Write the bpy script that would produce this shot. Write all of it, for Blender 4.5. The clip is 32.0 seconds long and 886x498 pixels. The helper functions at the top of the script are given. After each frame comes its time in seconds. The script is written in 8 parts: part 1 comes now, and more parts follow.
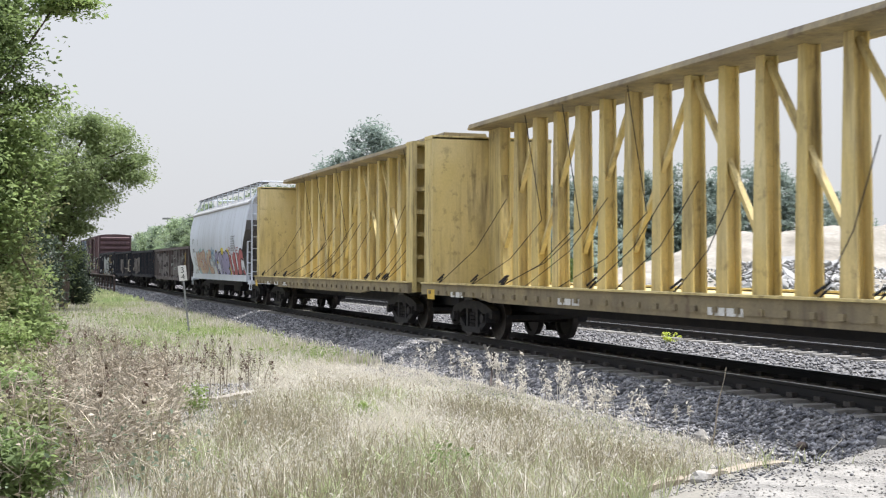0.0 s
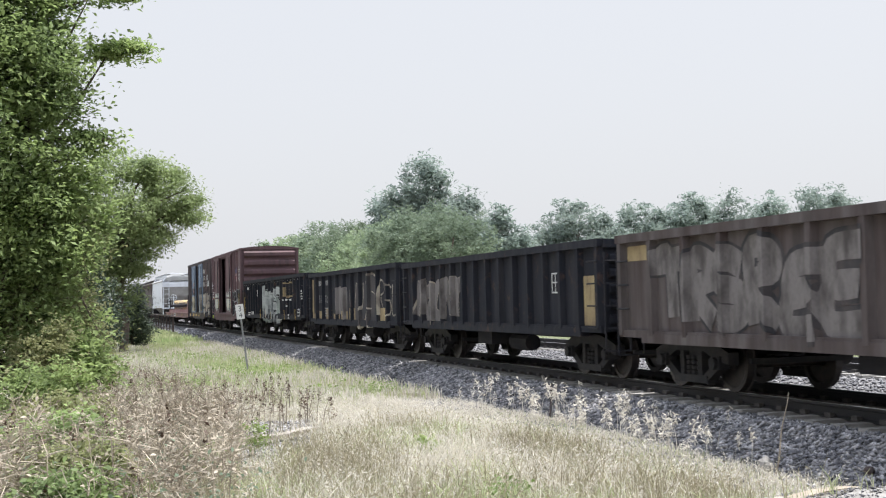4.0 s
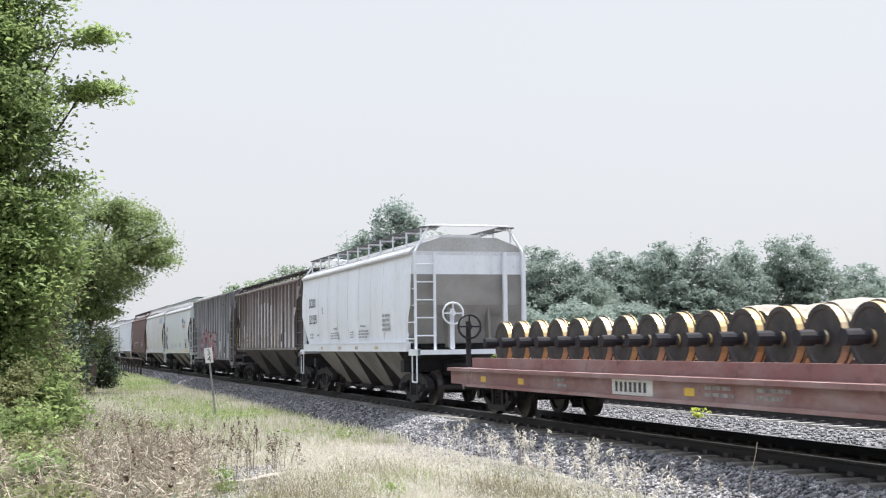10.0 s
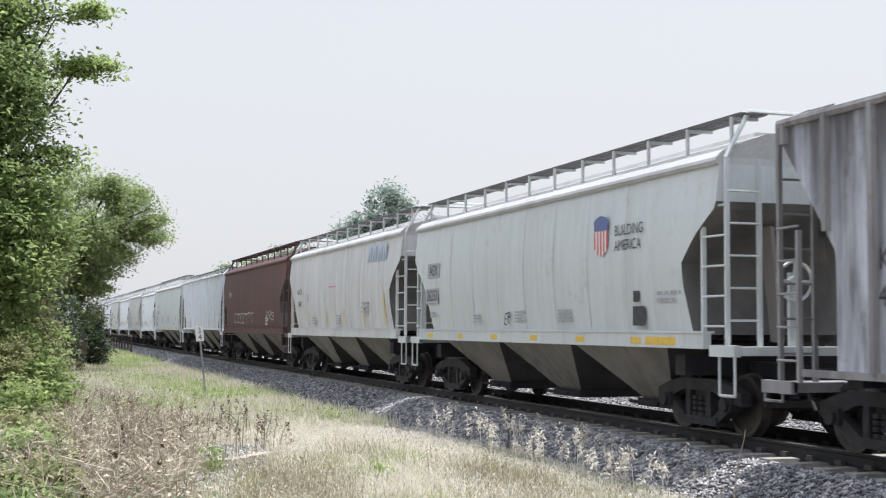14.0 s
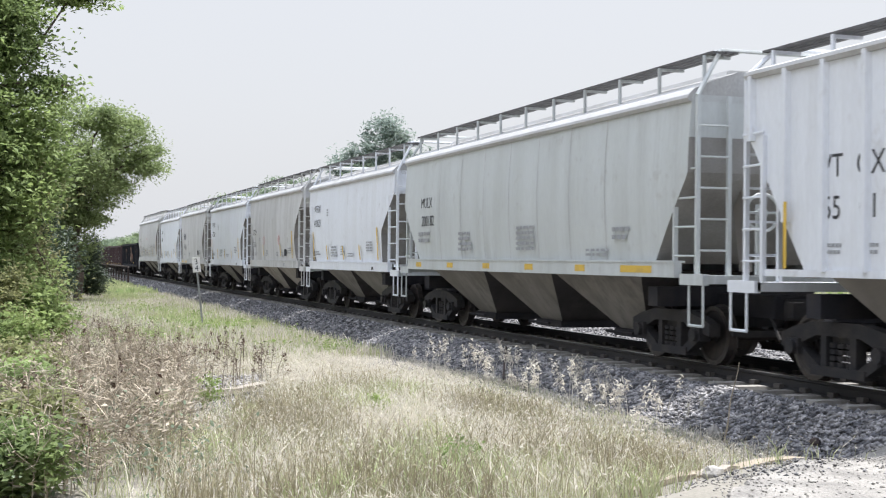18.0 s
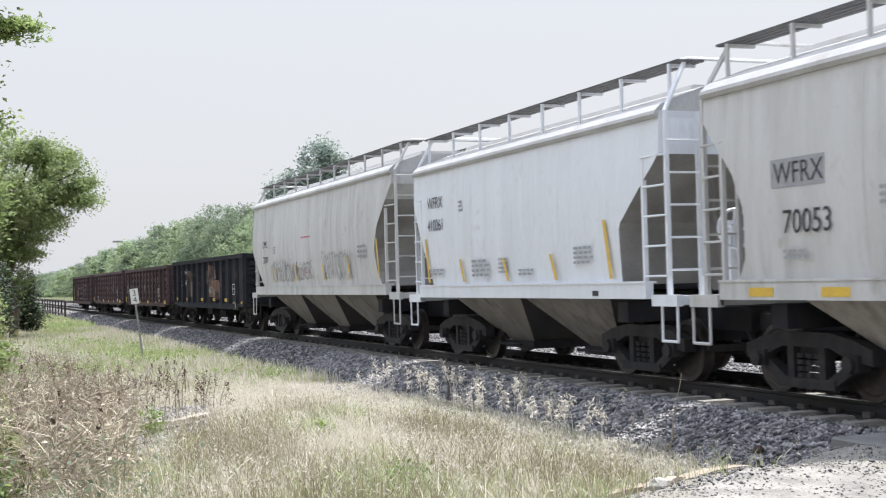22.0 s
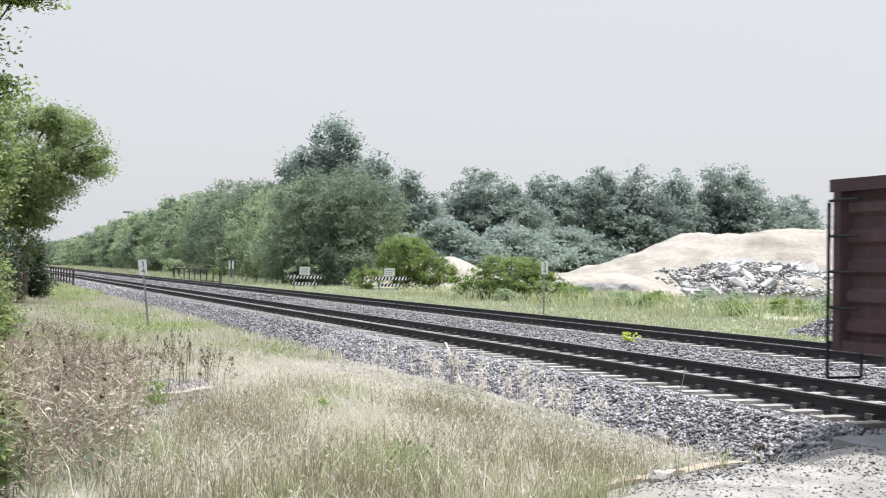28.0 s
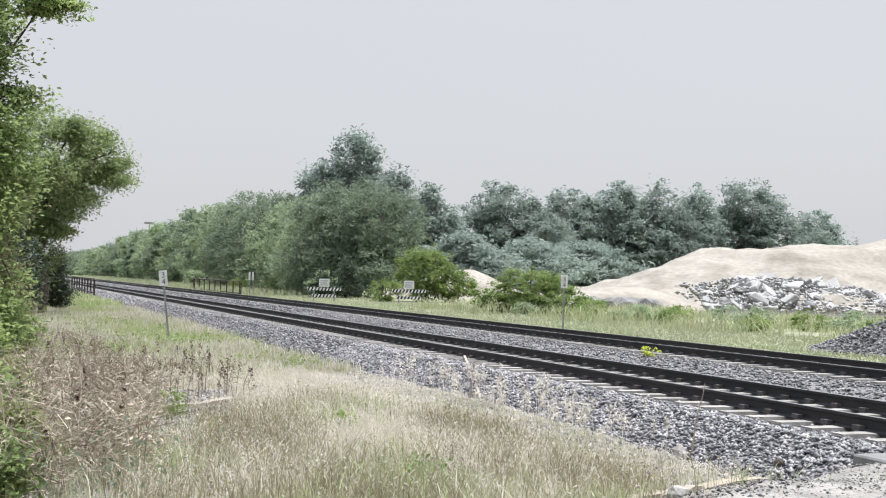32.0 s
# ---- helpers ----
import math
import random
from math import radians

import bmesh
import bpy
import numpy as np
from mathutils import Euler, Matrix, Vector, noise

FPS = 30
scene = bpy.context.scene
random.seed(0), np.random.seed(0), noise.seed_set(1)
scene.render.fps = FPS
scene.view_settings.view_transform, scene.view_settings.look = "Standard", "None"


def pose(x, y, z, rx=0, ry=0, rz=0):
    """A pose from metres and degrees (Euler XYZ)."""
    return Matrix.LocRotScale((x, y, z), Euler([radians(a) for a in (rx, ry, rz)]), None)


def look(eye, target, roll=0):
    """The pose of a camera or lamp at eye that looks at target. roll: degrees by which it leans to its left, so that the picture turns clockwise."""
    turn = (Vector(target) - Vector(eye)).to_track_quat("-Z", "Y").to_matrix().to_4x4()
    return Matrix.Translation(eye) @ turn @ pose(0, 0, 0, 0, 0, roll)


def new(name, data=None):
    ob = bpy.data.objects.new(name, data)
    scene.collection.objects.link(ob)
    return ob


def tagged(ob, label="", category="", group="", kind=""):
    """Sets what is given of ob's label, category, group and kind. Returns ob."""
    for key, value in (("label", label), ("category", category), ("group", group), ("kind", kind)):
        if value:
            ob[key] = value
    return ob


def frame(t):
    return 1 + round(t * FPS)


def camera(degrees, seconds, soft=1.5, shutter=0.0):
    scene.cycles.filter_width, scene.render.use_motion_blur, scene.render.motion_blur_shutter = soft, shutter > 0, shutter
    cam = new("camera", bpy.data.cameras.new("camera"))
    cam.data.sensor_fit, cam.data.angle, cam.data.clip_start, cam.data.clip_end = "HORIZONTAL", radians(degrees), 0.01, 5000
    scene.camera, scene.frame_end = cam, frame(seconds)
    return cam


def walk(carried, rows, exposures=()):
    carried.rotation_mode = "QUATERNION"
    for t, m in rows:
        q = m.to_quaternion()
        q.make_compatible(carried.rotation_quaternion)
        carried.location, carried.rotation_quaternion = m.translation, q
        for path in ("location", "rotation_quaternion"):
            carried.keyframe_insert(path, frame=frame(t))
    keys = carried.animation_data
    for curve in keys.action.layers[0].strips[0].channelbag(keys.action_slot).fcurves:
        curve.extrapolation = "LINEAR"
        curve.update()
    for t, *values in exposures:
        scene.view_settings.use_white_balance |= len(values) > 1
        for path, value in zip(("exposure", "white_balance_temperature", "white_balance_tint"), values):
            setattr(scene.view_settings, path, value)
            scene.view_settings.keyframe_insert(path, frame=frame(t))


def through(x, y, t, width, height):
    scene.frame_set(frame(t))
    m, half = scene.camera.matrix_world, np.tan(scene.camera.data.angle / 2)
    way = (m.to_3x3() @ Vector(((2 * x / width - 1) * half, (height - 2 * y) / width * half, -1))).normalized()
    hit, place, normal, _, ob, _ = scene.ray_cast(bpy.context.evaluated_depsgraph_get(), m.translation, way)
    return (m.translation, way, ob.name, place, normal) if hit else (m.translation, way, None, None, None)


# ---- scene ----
# Camera: hand-held on one spot, eye 1.53 m above the rail heads; x along the track, y across it.
EYE = (0.0, 0.0, 1.53)
LENS = 38.0
PATH = [
    (0, 90.79, -0.17, 70.96), (0.5, 90.76, 0.13, 70.85), (1, 90.77, 0.56, 70.87),
    (1.5, 91.00, 0.83, 71.10), (2, 91.35, 1.29, 71.47), (2.5, 91.72, 1.56, 72.00),
    (3, 91.98, 1.74, 72.65), (3.5, 92.17, 1.69, 73.22), (5.5, 92.69, 0.60, 73.54),
    (6, 93.01, 0.49, 73.51), (6.5, 93.46, 0.49, 73.41), (7, 93.99, 0.59, 73.15),
    (7.5, 94.25, 0.71, 72.78), (8, 94.40, 0.95, 72.40), (8.5, 94.43, 0.95, 72.21),
    (9, 94.39, 0.94, 72.14), (9.5, 94.32, 0.81, 72.12), (10, 94.28, 0.71, 72.11),
    (10.5, 94.24, 0.53, 72.04), (11, 94.18, 0.34, 71.91), (11.5, 94.07, 0.14, 71.76),
    (12, 93.89, 0.04, 71.62), (12.5, 93.74, -0.08, 71.53), (13, 93.63, -0.13, 71.53),
    (13.5, 93.60, -0.26, 71.59), (14, 93.50, -0.31, 71.71), (14.5, 93.31, -0.51, 71.83),
    (15, 92.92, -0.70, 72.00), (15.5, 92.33, -0.81, 72.17), (17.5, 90.37, -0.78, 71.87),
    (18, 90.48, -0.54, 71.55), (18.5, 90.78, -0.09, 71.23), (19, 91.23, 0.41, 70.97),
    (19.5, 91.61, 0.94, 70.77), (20, 91.85, 1.23, 70.39), (20.5, 91.86, 1.43, 69.93),
    (21, 91.75, 1.48, 69.48), (21.5, 91.60, 1.54, 69.16), (22, 91.42, 1.49, 68.91),
    (22.5, 91.25, 1.42, 68.71), (23, 91.07, 1.30, 68.55), (23.5, 90.88, 1.14, 68.40),
    (24, 90.69, 0.99, 68.29), (24.5, 90.53, 0.80, 68.22), (25, 90.41, 0.70, 68.24),
    (25.5, 90.34, 0.54, 68.31), (27.5, 90.56, -0.61, 69.06), (28, 90.70, -0.89, 69.27),
    (28.5, 90.82, -1.16, 69.38), (29, 90.86, -1.33, 69.41), (29.5, 90.81, -1.43, 69.44),
    (30, 90.74, -1.56, 69.53), (30.5, 90.70, -1.52, 69.71), (31, 90.78, -1.50, 69.91),
    (31.5, 90.97, -1.43, 70.08), (32, 91.26, -1.32, 70.14),
]

cam = camera(LENS, 32.0, soft=1.15, shutter=0.1)
walk(cam, [(t, pose(*EYE, rx, ry, rz)) for t, rx, ry, rz in PATH],
     [(0.0, 0.49), (3.0, 0.56), (8.0, 0.60), (16.0, 0.57), (25.0, 0.57), (27.5, 0.51), (29.5, 0.40), (32.0, 0.37)])

# Light: hazy sky and a high veiled sun from beyond the tracks.
SUN_EL, SUN_AZ = 72.0, 93.0      # degrees; azimuth from +x towards +y
world = bpy.data.worlds.new("hazy_sky")
scene.world = world
world.use_nodes = True
wn = world.node_tree
sky = wn.nodes.new("ShaderNodeTexSky")
sky.sky_type = "NISHITA"
sky.sun_disc = False
sky.sun_elevation = radians(SUN_EL)
sky.sun_rotation = radians(90 - SUN_AZ)
sky.air_density, sky.dust_density, sky.ozone_density = 1.0, 6.0, 1.0
wash = wn.nodes.new("ShaderNodeMix")
wash.data_type = "RGBA"
wash.inputs["Factor"].default_value = 0.8
wn.links.new(sky.outputs["Color"], wash.inputs["A"])
# the veil of haze glows more towards the high sun than at the horizon
where = wn.nodes.new("ShaderNodeTexCoord")
split = wn.nodes.new("ShaderNodeSeparateXYZ")
wn.links.new(where.outputs["Generated"], split.inputs["Vector"])
lift = wn.nodes.new("ShaderNodeMapRange")
lift.interpolation_type = "SMOOTHSTEP"
for key, value in (("From Min", 0.32), ("From Max", 1.0)):
    lift.inputs[key].default_value = value
wn.links.new(split.outputs["Z"], lift.inputs["Value"])
glow = wn.nodes.new("ShaderNodeMix")
glow.data_type = "RGBA"
glow.inputs["A"].default_value = (6.1, 6.23, 6.55, 1)
glow.inputs["B"].default_value = (15.0, 16.7, 20.4, 1)
wn.links.new(lift.outputs["Result"], glow.inputs["Factor"])
wn.links.new(glow.outputs["Result"], wash.inputs["B"])
bg = wn.nodes["Background"]
bg.inputs["Strength"].default_value = 0.10
wn.links.new(wash.outputs["Result"], bg.inputs["Color"])
sun_data = bpy.data.lights.new("sun", "SUN")
sun_data.energy, sun_data.angle, sun_data.color = 4.9, radians(1.2), (1.0, 0.98, 0.955)
sun = new("sun", sun_data)
sun_way = Vector((math.cos(radians(SUN_AZ)) * math.cos(radians(SUN_EL)), math.sin(radians(SUN_AZ)) * math.cos(radians(SUN_EL)), math.sin(radians(SUN_EL))))
sun.matrix_world = look(sun_way * 100, (0, 0, 0))

TRACK_Y, FAR_Y, SPEED = 10.75, 16.55, 15.32


# ---- materials ----
def nodes_of(name):
    m = bpy.data.materials.new(name)
    m.use_nodes = True
    return m, m.node_tree, m.node_tree.nodes["Principled BSDF"]


def surface(name, base, other=None, scale=3.0, amount=0.5, rough=0.7, metal=0.0, grain=40.0, bump=0.15, stretch=(1, 1, 1), contrast=0.2, speckle=0.25, random_tint=0.0, spec=0.5):
    """A worn surface: base colour with patches of another, fine speckle and relief, in the object's own metres."""
    m, nt, bsdf = nodes_of(name)
    n, l = nt.nodes, nt.links
    other = other or tuple(c * 0.6 for c in base)
    co = n.new("ShaderNodeTexCoord")
    mp = n.new("ShaderNodeMapping")
    mp.inputs["Scale"].default_value = stretch
    who = n.new("ShaderNodeObjectInfo")
    away = n.new("ShaderNodeVectorMath")
    away.operation = "MULTIPLY_ADD"
    away.inputs[1].default_value = (37.0, 11.0, 23.0)
    l.new(who.outputs["Random"], away.inputs[0])
    l.new(co.outputs["Object"], away.inputs[2])
    l.new(away.outputs["Vector"], mp.inputs["Vector"])
    big = n.new("ShaderNodeTexNoise")
    big.inputs["Scale"].default_value, big.inputs["Detail"].default_value = scale, 6
    l.new(mp.outputs["Vector"], big.inputs["Vector"])
    ramp = n.new("ShaderNodeValToRGB")
    ramp.color_ramp.elements[0].position = max(0.0, 1 - amount - contrast)
    ramp.color_ramp.elements[1].position = min(1.0, 1 - amount + contrast)
    l.new(big.outputs["Fac"], ramp.inputs["Fac"])
    mix = n.new("ShaderNodeMix")
    mix.data_type = "RGBA"
    mix.inputs["A"].default_value, mix.inputs["B"].default_value = (*base, 1), (*other, 1)
    l.new(ramp.outputs["Color"], mix.inputs["Factor"])
    fine = n.new("ShaderNodeTexNoise")
    fine.inputs["Scale"].default_value, fine.inputs["Detail"].default_value = grain, 3
    l.new(mp.outputs["Vector"], fine.inputs["Vector"])
    val = n.new("ShaderNodeMapRange")
    val.inputs["To Min"].default_value, val.inputs["To Max"].default_value = 1 - speckle, 1 + speckle
    l.new(fine.outputs["Fac"], val.inputs["Value"])
    hsv = n.new("ShaderNodeHueSaturation")
    l.new(mix.outputs["Result"], hsv.inputs["Color"])
    l.new(val.outputs["Result"], hsv.inputs["Value"])
    out = hsv.outputs["Color"]
    if random_tint:
        info = n.new("ShaderNodeObjectInfo")
        geo = n.new("ShaderNodeNewGeometry")
        add = n.new("ShaderNodeMath")
        add.operation = "ADD"
        l.new(info.outputs["Random"], add.inputs[0])
        l.new(geo.outputs["Random Per Island"], add.inputs[1])
        rng = n.new("ShaderNodeMapRange")
        rng.inputs["From Max"].default_value = 2.0
        rng.inputs["To Min"].default_value, rng.inputs["To Max"].default_value = 1 - random_tint, 1 + random_tint
        l.new(add.outputs["Value"], rng.inputs["Value"])
        h2 = n.new("ShaderNodeHueSaturation")
        l.new(out, h2.inputs["Color"])
        l.new(rng.outputs["Result"], h2.inputs["Value"])
        out = h2.outputs["Color"]
    l.new(out, bsdf.inputs["Base Color"])
    bsdf.inputs["Roughness"].default_value, bsdf.inputs["Metallic"].default_value = rough, metal
    bsdf.inputs["Specular IOR Level"].default_value = spec
    if bump:
        b = n.new("ShaderNodeBump")
        b.inputs["Strength"].default_value, b.inputs["Distance"].default_value = bump, 0.02
        l.new(fine.outputs["Fac"], b.inputs["Height"])
        l.new(b.outputs["Normal"], bsdf.inputs["Normal"])
    return m


def weather(m, soot, amount, rust=None, rust_amount=0.0, run=(2.6, 2.6, 0.15), fall=None):
    """Run-down streaks of soot or dust and ragged blotches of rust over a coat of paint."""
    nt = m.node_tree
    n, l, bsdf = nt.nodes, nt.links, nt.nodes["Principled BSDF"]
    away = next(x for x in n if x.type == "VECT_MATH")

    def cloud(stretch, scale, detail, lo, hi):
        mp = n.new("ShaderNodeMapping")
        mp.inputs["Scale"].default_value = stretch
        l.new(away.outputs["Vector"], mp.inputs["Vector"])
        tex = n.new("ShaderNodeTexNoise")
        tex.inputs["Scale"].default_value, tex.inputs["Detail"].default_value, tex.inputs["Roughness"].default_value = scale, detail, 0.65
        l.new(mp.outputs["Vector"], tex.inputs["Vector"])
        r = n.new("ShaderNodeMapRange")
        r.inputs["From Min"].default_value, r.inputs["From Max"].default_value = lo, hi
        l.new(tex.outputs["Fac"], r.inputs["Value"])
        return r.outputs["Result"]

    def times(a, b):
        t = n.new("ShaderNodeMath")
        t.operation = "MULTIPLY"
        l.new(a, t.inputs[0])
        if isinstance(b, float):
            t.inputs[1].default_value = b
        else:
            l.new(b, t.inputs[1])
        return t.outputs["Value"]

    def over(colour, factor):
        mix = n.new("ShaderNodeMix")
        mix.data_type = "RGBA"
        l.new(bsdf.inputs["Base Color"].links[0].from_socket, mix.inputs["A"])
        mix.inputs["B"].default_value = (*colour, 1)
        l.new(factor, mix.inputs["Factor"])
        l.new(mix.outputs["Result"], bsdf.inputs["Base Color"])

    if fall:
        # streaks that start under the roof and thin out on their way down
        colour, share, top, low = fall
        co = n.new("ShaderNodeTexCoord")
        sep = n.new("ShaderNodeSeparateXYZ")
        l.new(co.outputs["Object"], sep.inputs["Vector"])
        jag = n.new("ShaderNodeMath")
        jag.operation = "MULTIPLY_ADD"
        jag.inputs[1].default_value = (top - low) * 1.1
        l.new(cloud((1.6, 1.6, 0.08), 2.0, 6, 0.36, 0.64), jag.inputs[0])
        l.new(sep.outputs["Z"], jag.inputs[2])
        reach = n.new("ShaderNodeMapRange")
        reach.inputs["From Min"].default_value, reach.inputs["From Max"].default_value = low + (top - low) * 0.55, top + (top - low) * 0.6
        l.new(jag.outputs["Value"], reach.inputs["Value"])
        over(colour, times(reach.outputs["Result"], float(share)))
    over(soot, times(times(cloud(run, 1.7, 8, 0.42, 0.66), cloud((1, 1, 0.5), 0.55, 3, 0.36, 0.62)), float(amount)))
    if rust:
        over(rust, times(times(cloud((1, 1, 0.8), 4.5, 10, 0.56, 0.66), cloud((1, 1, 1), 0.7, 2, 0.40, 0.60)), float(rust_amount)))
    return m


# ---- mesh helpers ----
def box(bm, x0, x1, y0, y1, z0, z1):
    v = [bm.verts.new((x, y, z)) for x in (x0, x1) for y in (y0, y1) for z in (z0, z1)]
    for f in ((0, 1, 3, 2), (4, 6, 7, 5), (0, 4, 5, 1), (2, 3, 7, 6), (0, 2, 6, 4), (1, 5, 7, 3)):
        bm.faces.new([v[i] for i in f])
    return v


def prism(bm, ring, axis, a, b, ring_b=None):
    """Sweep a ring of 2D points from a to b along an axis; with ring_b the far end has another ring."""
    def at(p, s):
        u, w = p
        return {"x": (s, u, w), "y": (u, s, w), "z": (u, w, s)}[axis]
    one = [bm.verts.new(at(p, a)) for p in ring]
    two = [bm.verts.new(at(p, b)) for p in (ring_b or ring)]
    n = len(ring)
    for i in range(n):
        bm.faces.new((one[i], one[(i + 1) % n], two[(i + 1) % n], two[i]))
    bm.faces.new(one[::-1])
    bm.faces.new(two)


def rod(bm, p, q, r, sides=6):
    p, q = Vector(p), Vector(q)
    d = (q - p).normalized()
    u = d.orthogonal().normalized()
    w = d.cross(u)
    ring = [(math.cos(2 * math.pi * i / sides) * r, math.sin(2 * math.pi * i / sides) * r) for i in range(sides)]
    a = [bm.verts.new(p + u * c + w * s) for c, s in ring]
    b = [bm.verts.new(q + u * c + w * s) for c, s in ring]
    for i in range(sides):
        bm.faces.new((a[i], a[(i + 1) % sides], b[(i + 1) % sides], b[i]))
    bm.faces.new(a[::-1])
    bm.faces.new(b)


def disc(bm, cx, cz, y0, y1, r, sides=20, r_b=None):
    ring = [(cx + math.cos(2 * math.pi * i / sides) * r, cz + math.sin(2 * math.pi * i / sides) * r) for i in range(sides)]
    rb = r if r_b is None else r_b
    far = [(cx + math.cos(2 * math.pi * i / sides) * rb, cz + math.sin(2 * math.pi * i / sides) * rb) for i in range(sides)]
    prism(bm, ring, "y", y0, y1, far)


def mesh_of(name, bm, material, smooth=False):
    bmesh.ops.recalc_face_normals(bm, faces=bm.faces)
    me = bpy.data.meshes.new(name)
    bm.to_mesh(me)
    bm.free()
    me.materials.append(material)
    if smooth:
        for p in me.polygons:
            p.use_smooth = True
    return me


def part(name, bm, material, parent, label="", smooth=False):
    ob = new(name, bm if isinstance(bm, bpy.types.Mesh) else mesh_of(name, bm, material, smooth))
    ob.parent = parent
    if label:
        tagged(ob, label)
    return ob


def thing(name, label, category, group="", kind=""):
    return tagged(new(name), label, category, group, kind)


# ---- many small pieces at once ----
def quads_mesh(name, quads, material):
    """A mesh of loose faces from an array of shape (n, corners, 3)."""
    n, m = quads.shape[:2]
    me = bpy.data.meshes.new(name)
    me.vertices.add(m * n)
    me.vertices.foreach_set("co", np.ascontiguousarray(quads, dtype=np.float32).ravel())
    me.loops.add(m * n)
    me.loops.foreach_set("vertex_index", np.arange(m * n, dtype=np.int32))
    me.polygons.add(n)
    me.polygons.foreach_set("loop_start", np.arange(0, m * n, m, dtype=np.int32))
    me.polygons.foreach_set("loop_total", np.full(n, m, dtype=np.int32))
    me.update(calc_edges=True)
    me.materials.append(material)
    return me


def solids_mesh(name, base_v, base_f, places, sizes, turns, material):
    """Many copies of one small solid joined into one mesh; turns: angles about z, sizes: (n, 3)."""
    n, k = len(places), len(base_v)
    c, s = np.cos(turns)[:, None], np.sin(turns)[:, None]
    v = base_v[None] * sizes[:, None]
    out = np.stack([v[..., 0] * c - v[..., 1] * s, v[..., 0] * s + v[..., 1] * c, v[..., 2]], -1) + places[:, None]
    f = np.array(base_f)
    m = f.shape[1]
    faces = (f[None] + (np.arange(n) * k)[:, None, None]).reshape(-1, m)
    me = bpy.data.meshes.new(name)
    me.vertices.add(n * k)
    me.vertices.foreach_set("co", out.astype(np.float32).ravel())
    me.loops.add(faces.size)
    me.loops.foreach_set("vertex_index", faces.astype(np.int32).ravel())
    me.polygons.add(len(faces))
    me.polygons.foreach_set("loop_start", np.arange(0, faces.size, m, dtype=np.int32))
    me.polygons.foreach_set("loop_total", np.full(len(faces), m, dtype=np.int32))
    me.update(calc_edges=True)
    me.materials.append(material)
    return me


def unit(v):
    return v / (np.linalg.norm(v, axis=-1, keepdims=True) + 1e-9)


def leaves(rng, centres, size, slim=0.5, droop=0.25):
    """Pointed leaves, one to each centre, turned every way but mostly lying flat."""
    n = len(centres)
    way = unit(rng.normal(size=(n, 3)) * (1, 1, 0.5) - (0, 0, droop))
    side = unit(np.cross(way, rng.normal(size=(n, 3)) * (0.6, 0.6, 0.3) + (0, 0, 1)))
    ln = size * rng.uniform(0.6, 1.3, (n, 1))
    w = ln * slim / 2
    up = np.cross(side, way) * ln * 0.12
    return np.stack([centres - way * ln / 2, centres + side * w + up, centres + way * ln / 2, centres - side * w + up], 1)


def crown_points(rng, blobs, clumps, per, clump_r, inside=0.55):
    """Leaf centres: rounded puffs of leaves strewn over ellipsoids, thick on their upper shells, with shaded gaps between."""
    vol = np.array([b[3] * b[4] * b[5] for b in blobs]) ** (2 / 3)
    puffs = max(len(blobs) * 3, clumps // 8)
    pick = rng.choice(len(blobs), puffs, p=vol / vol.sum())
    b = np.array(blobs)[pick]
    d = unit(rng.normal(size=(puffs, 3)))
    c = b[:, :3] + d * rng.uniform(inside, 0.96, (puffs, 1)) ** 0.7 * b[:, 3:]
    size = np.minimum(rng.uniform(0.75, 1.7, puffs) * clump_r, 0.75 * np.prod(b[:, 3:], 1) ** (1 / 3))
    n = clumps * per // puffs
    way = unit(rng.normal(size=(puffs, n, 3)) + (0, 0, 0.3))
    far = size[:, None] * np.clip(rng.normal(0.72, 0.38, (puffs, n)), 0.05, 1.9)
    flat = np.stack([np.ones(puffs), np.ones(puffs), np.clip(0.85 * b[:, 5] / b[:, 3], 0.3, 1.15)], -1)
    round_part = (c[:, None] + way * far[..., None] * flat[:, None]).reshape(-1, 3)
    pick = rng.choice(len(blobs), clumps, p=vol / vol.sum())
    b = np.array(blobs)[pick]
    c = b[:, :3] + unit(rng.normal(size=(clumps, 3))) * rng.uniform(inside, 1.02, (clumps, 1)) ** 0.7 * b[:, 3:]
    k = rng.uniform(0.4, 1.2, (clumps, 1, 1)) * clump_r
    loose = (c[:, None] + np.clip(rng.normal(size=(clumps, per, 3)), -1.7, 1.7) * k * (0.5, 0.5, 0.27)).reshape(-1, 3)
    return np.concatenate([round_part[rng.random(len(round_part)) < 0.55], loose[rng.random(len(loose)) < 0.5]])


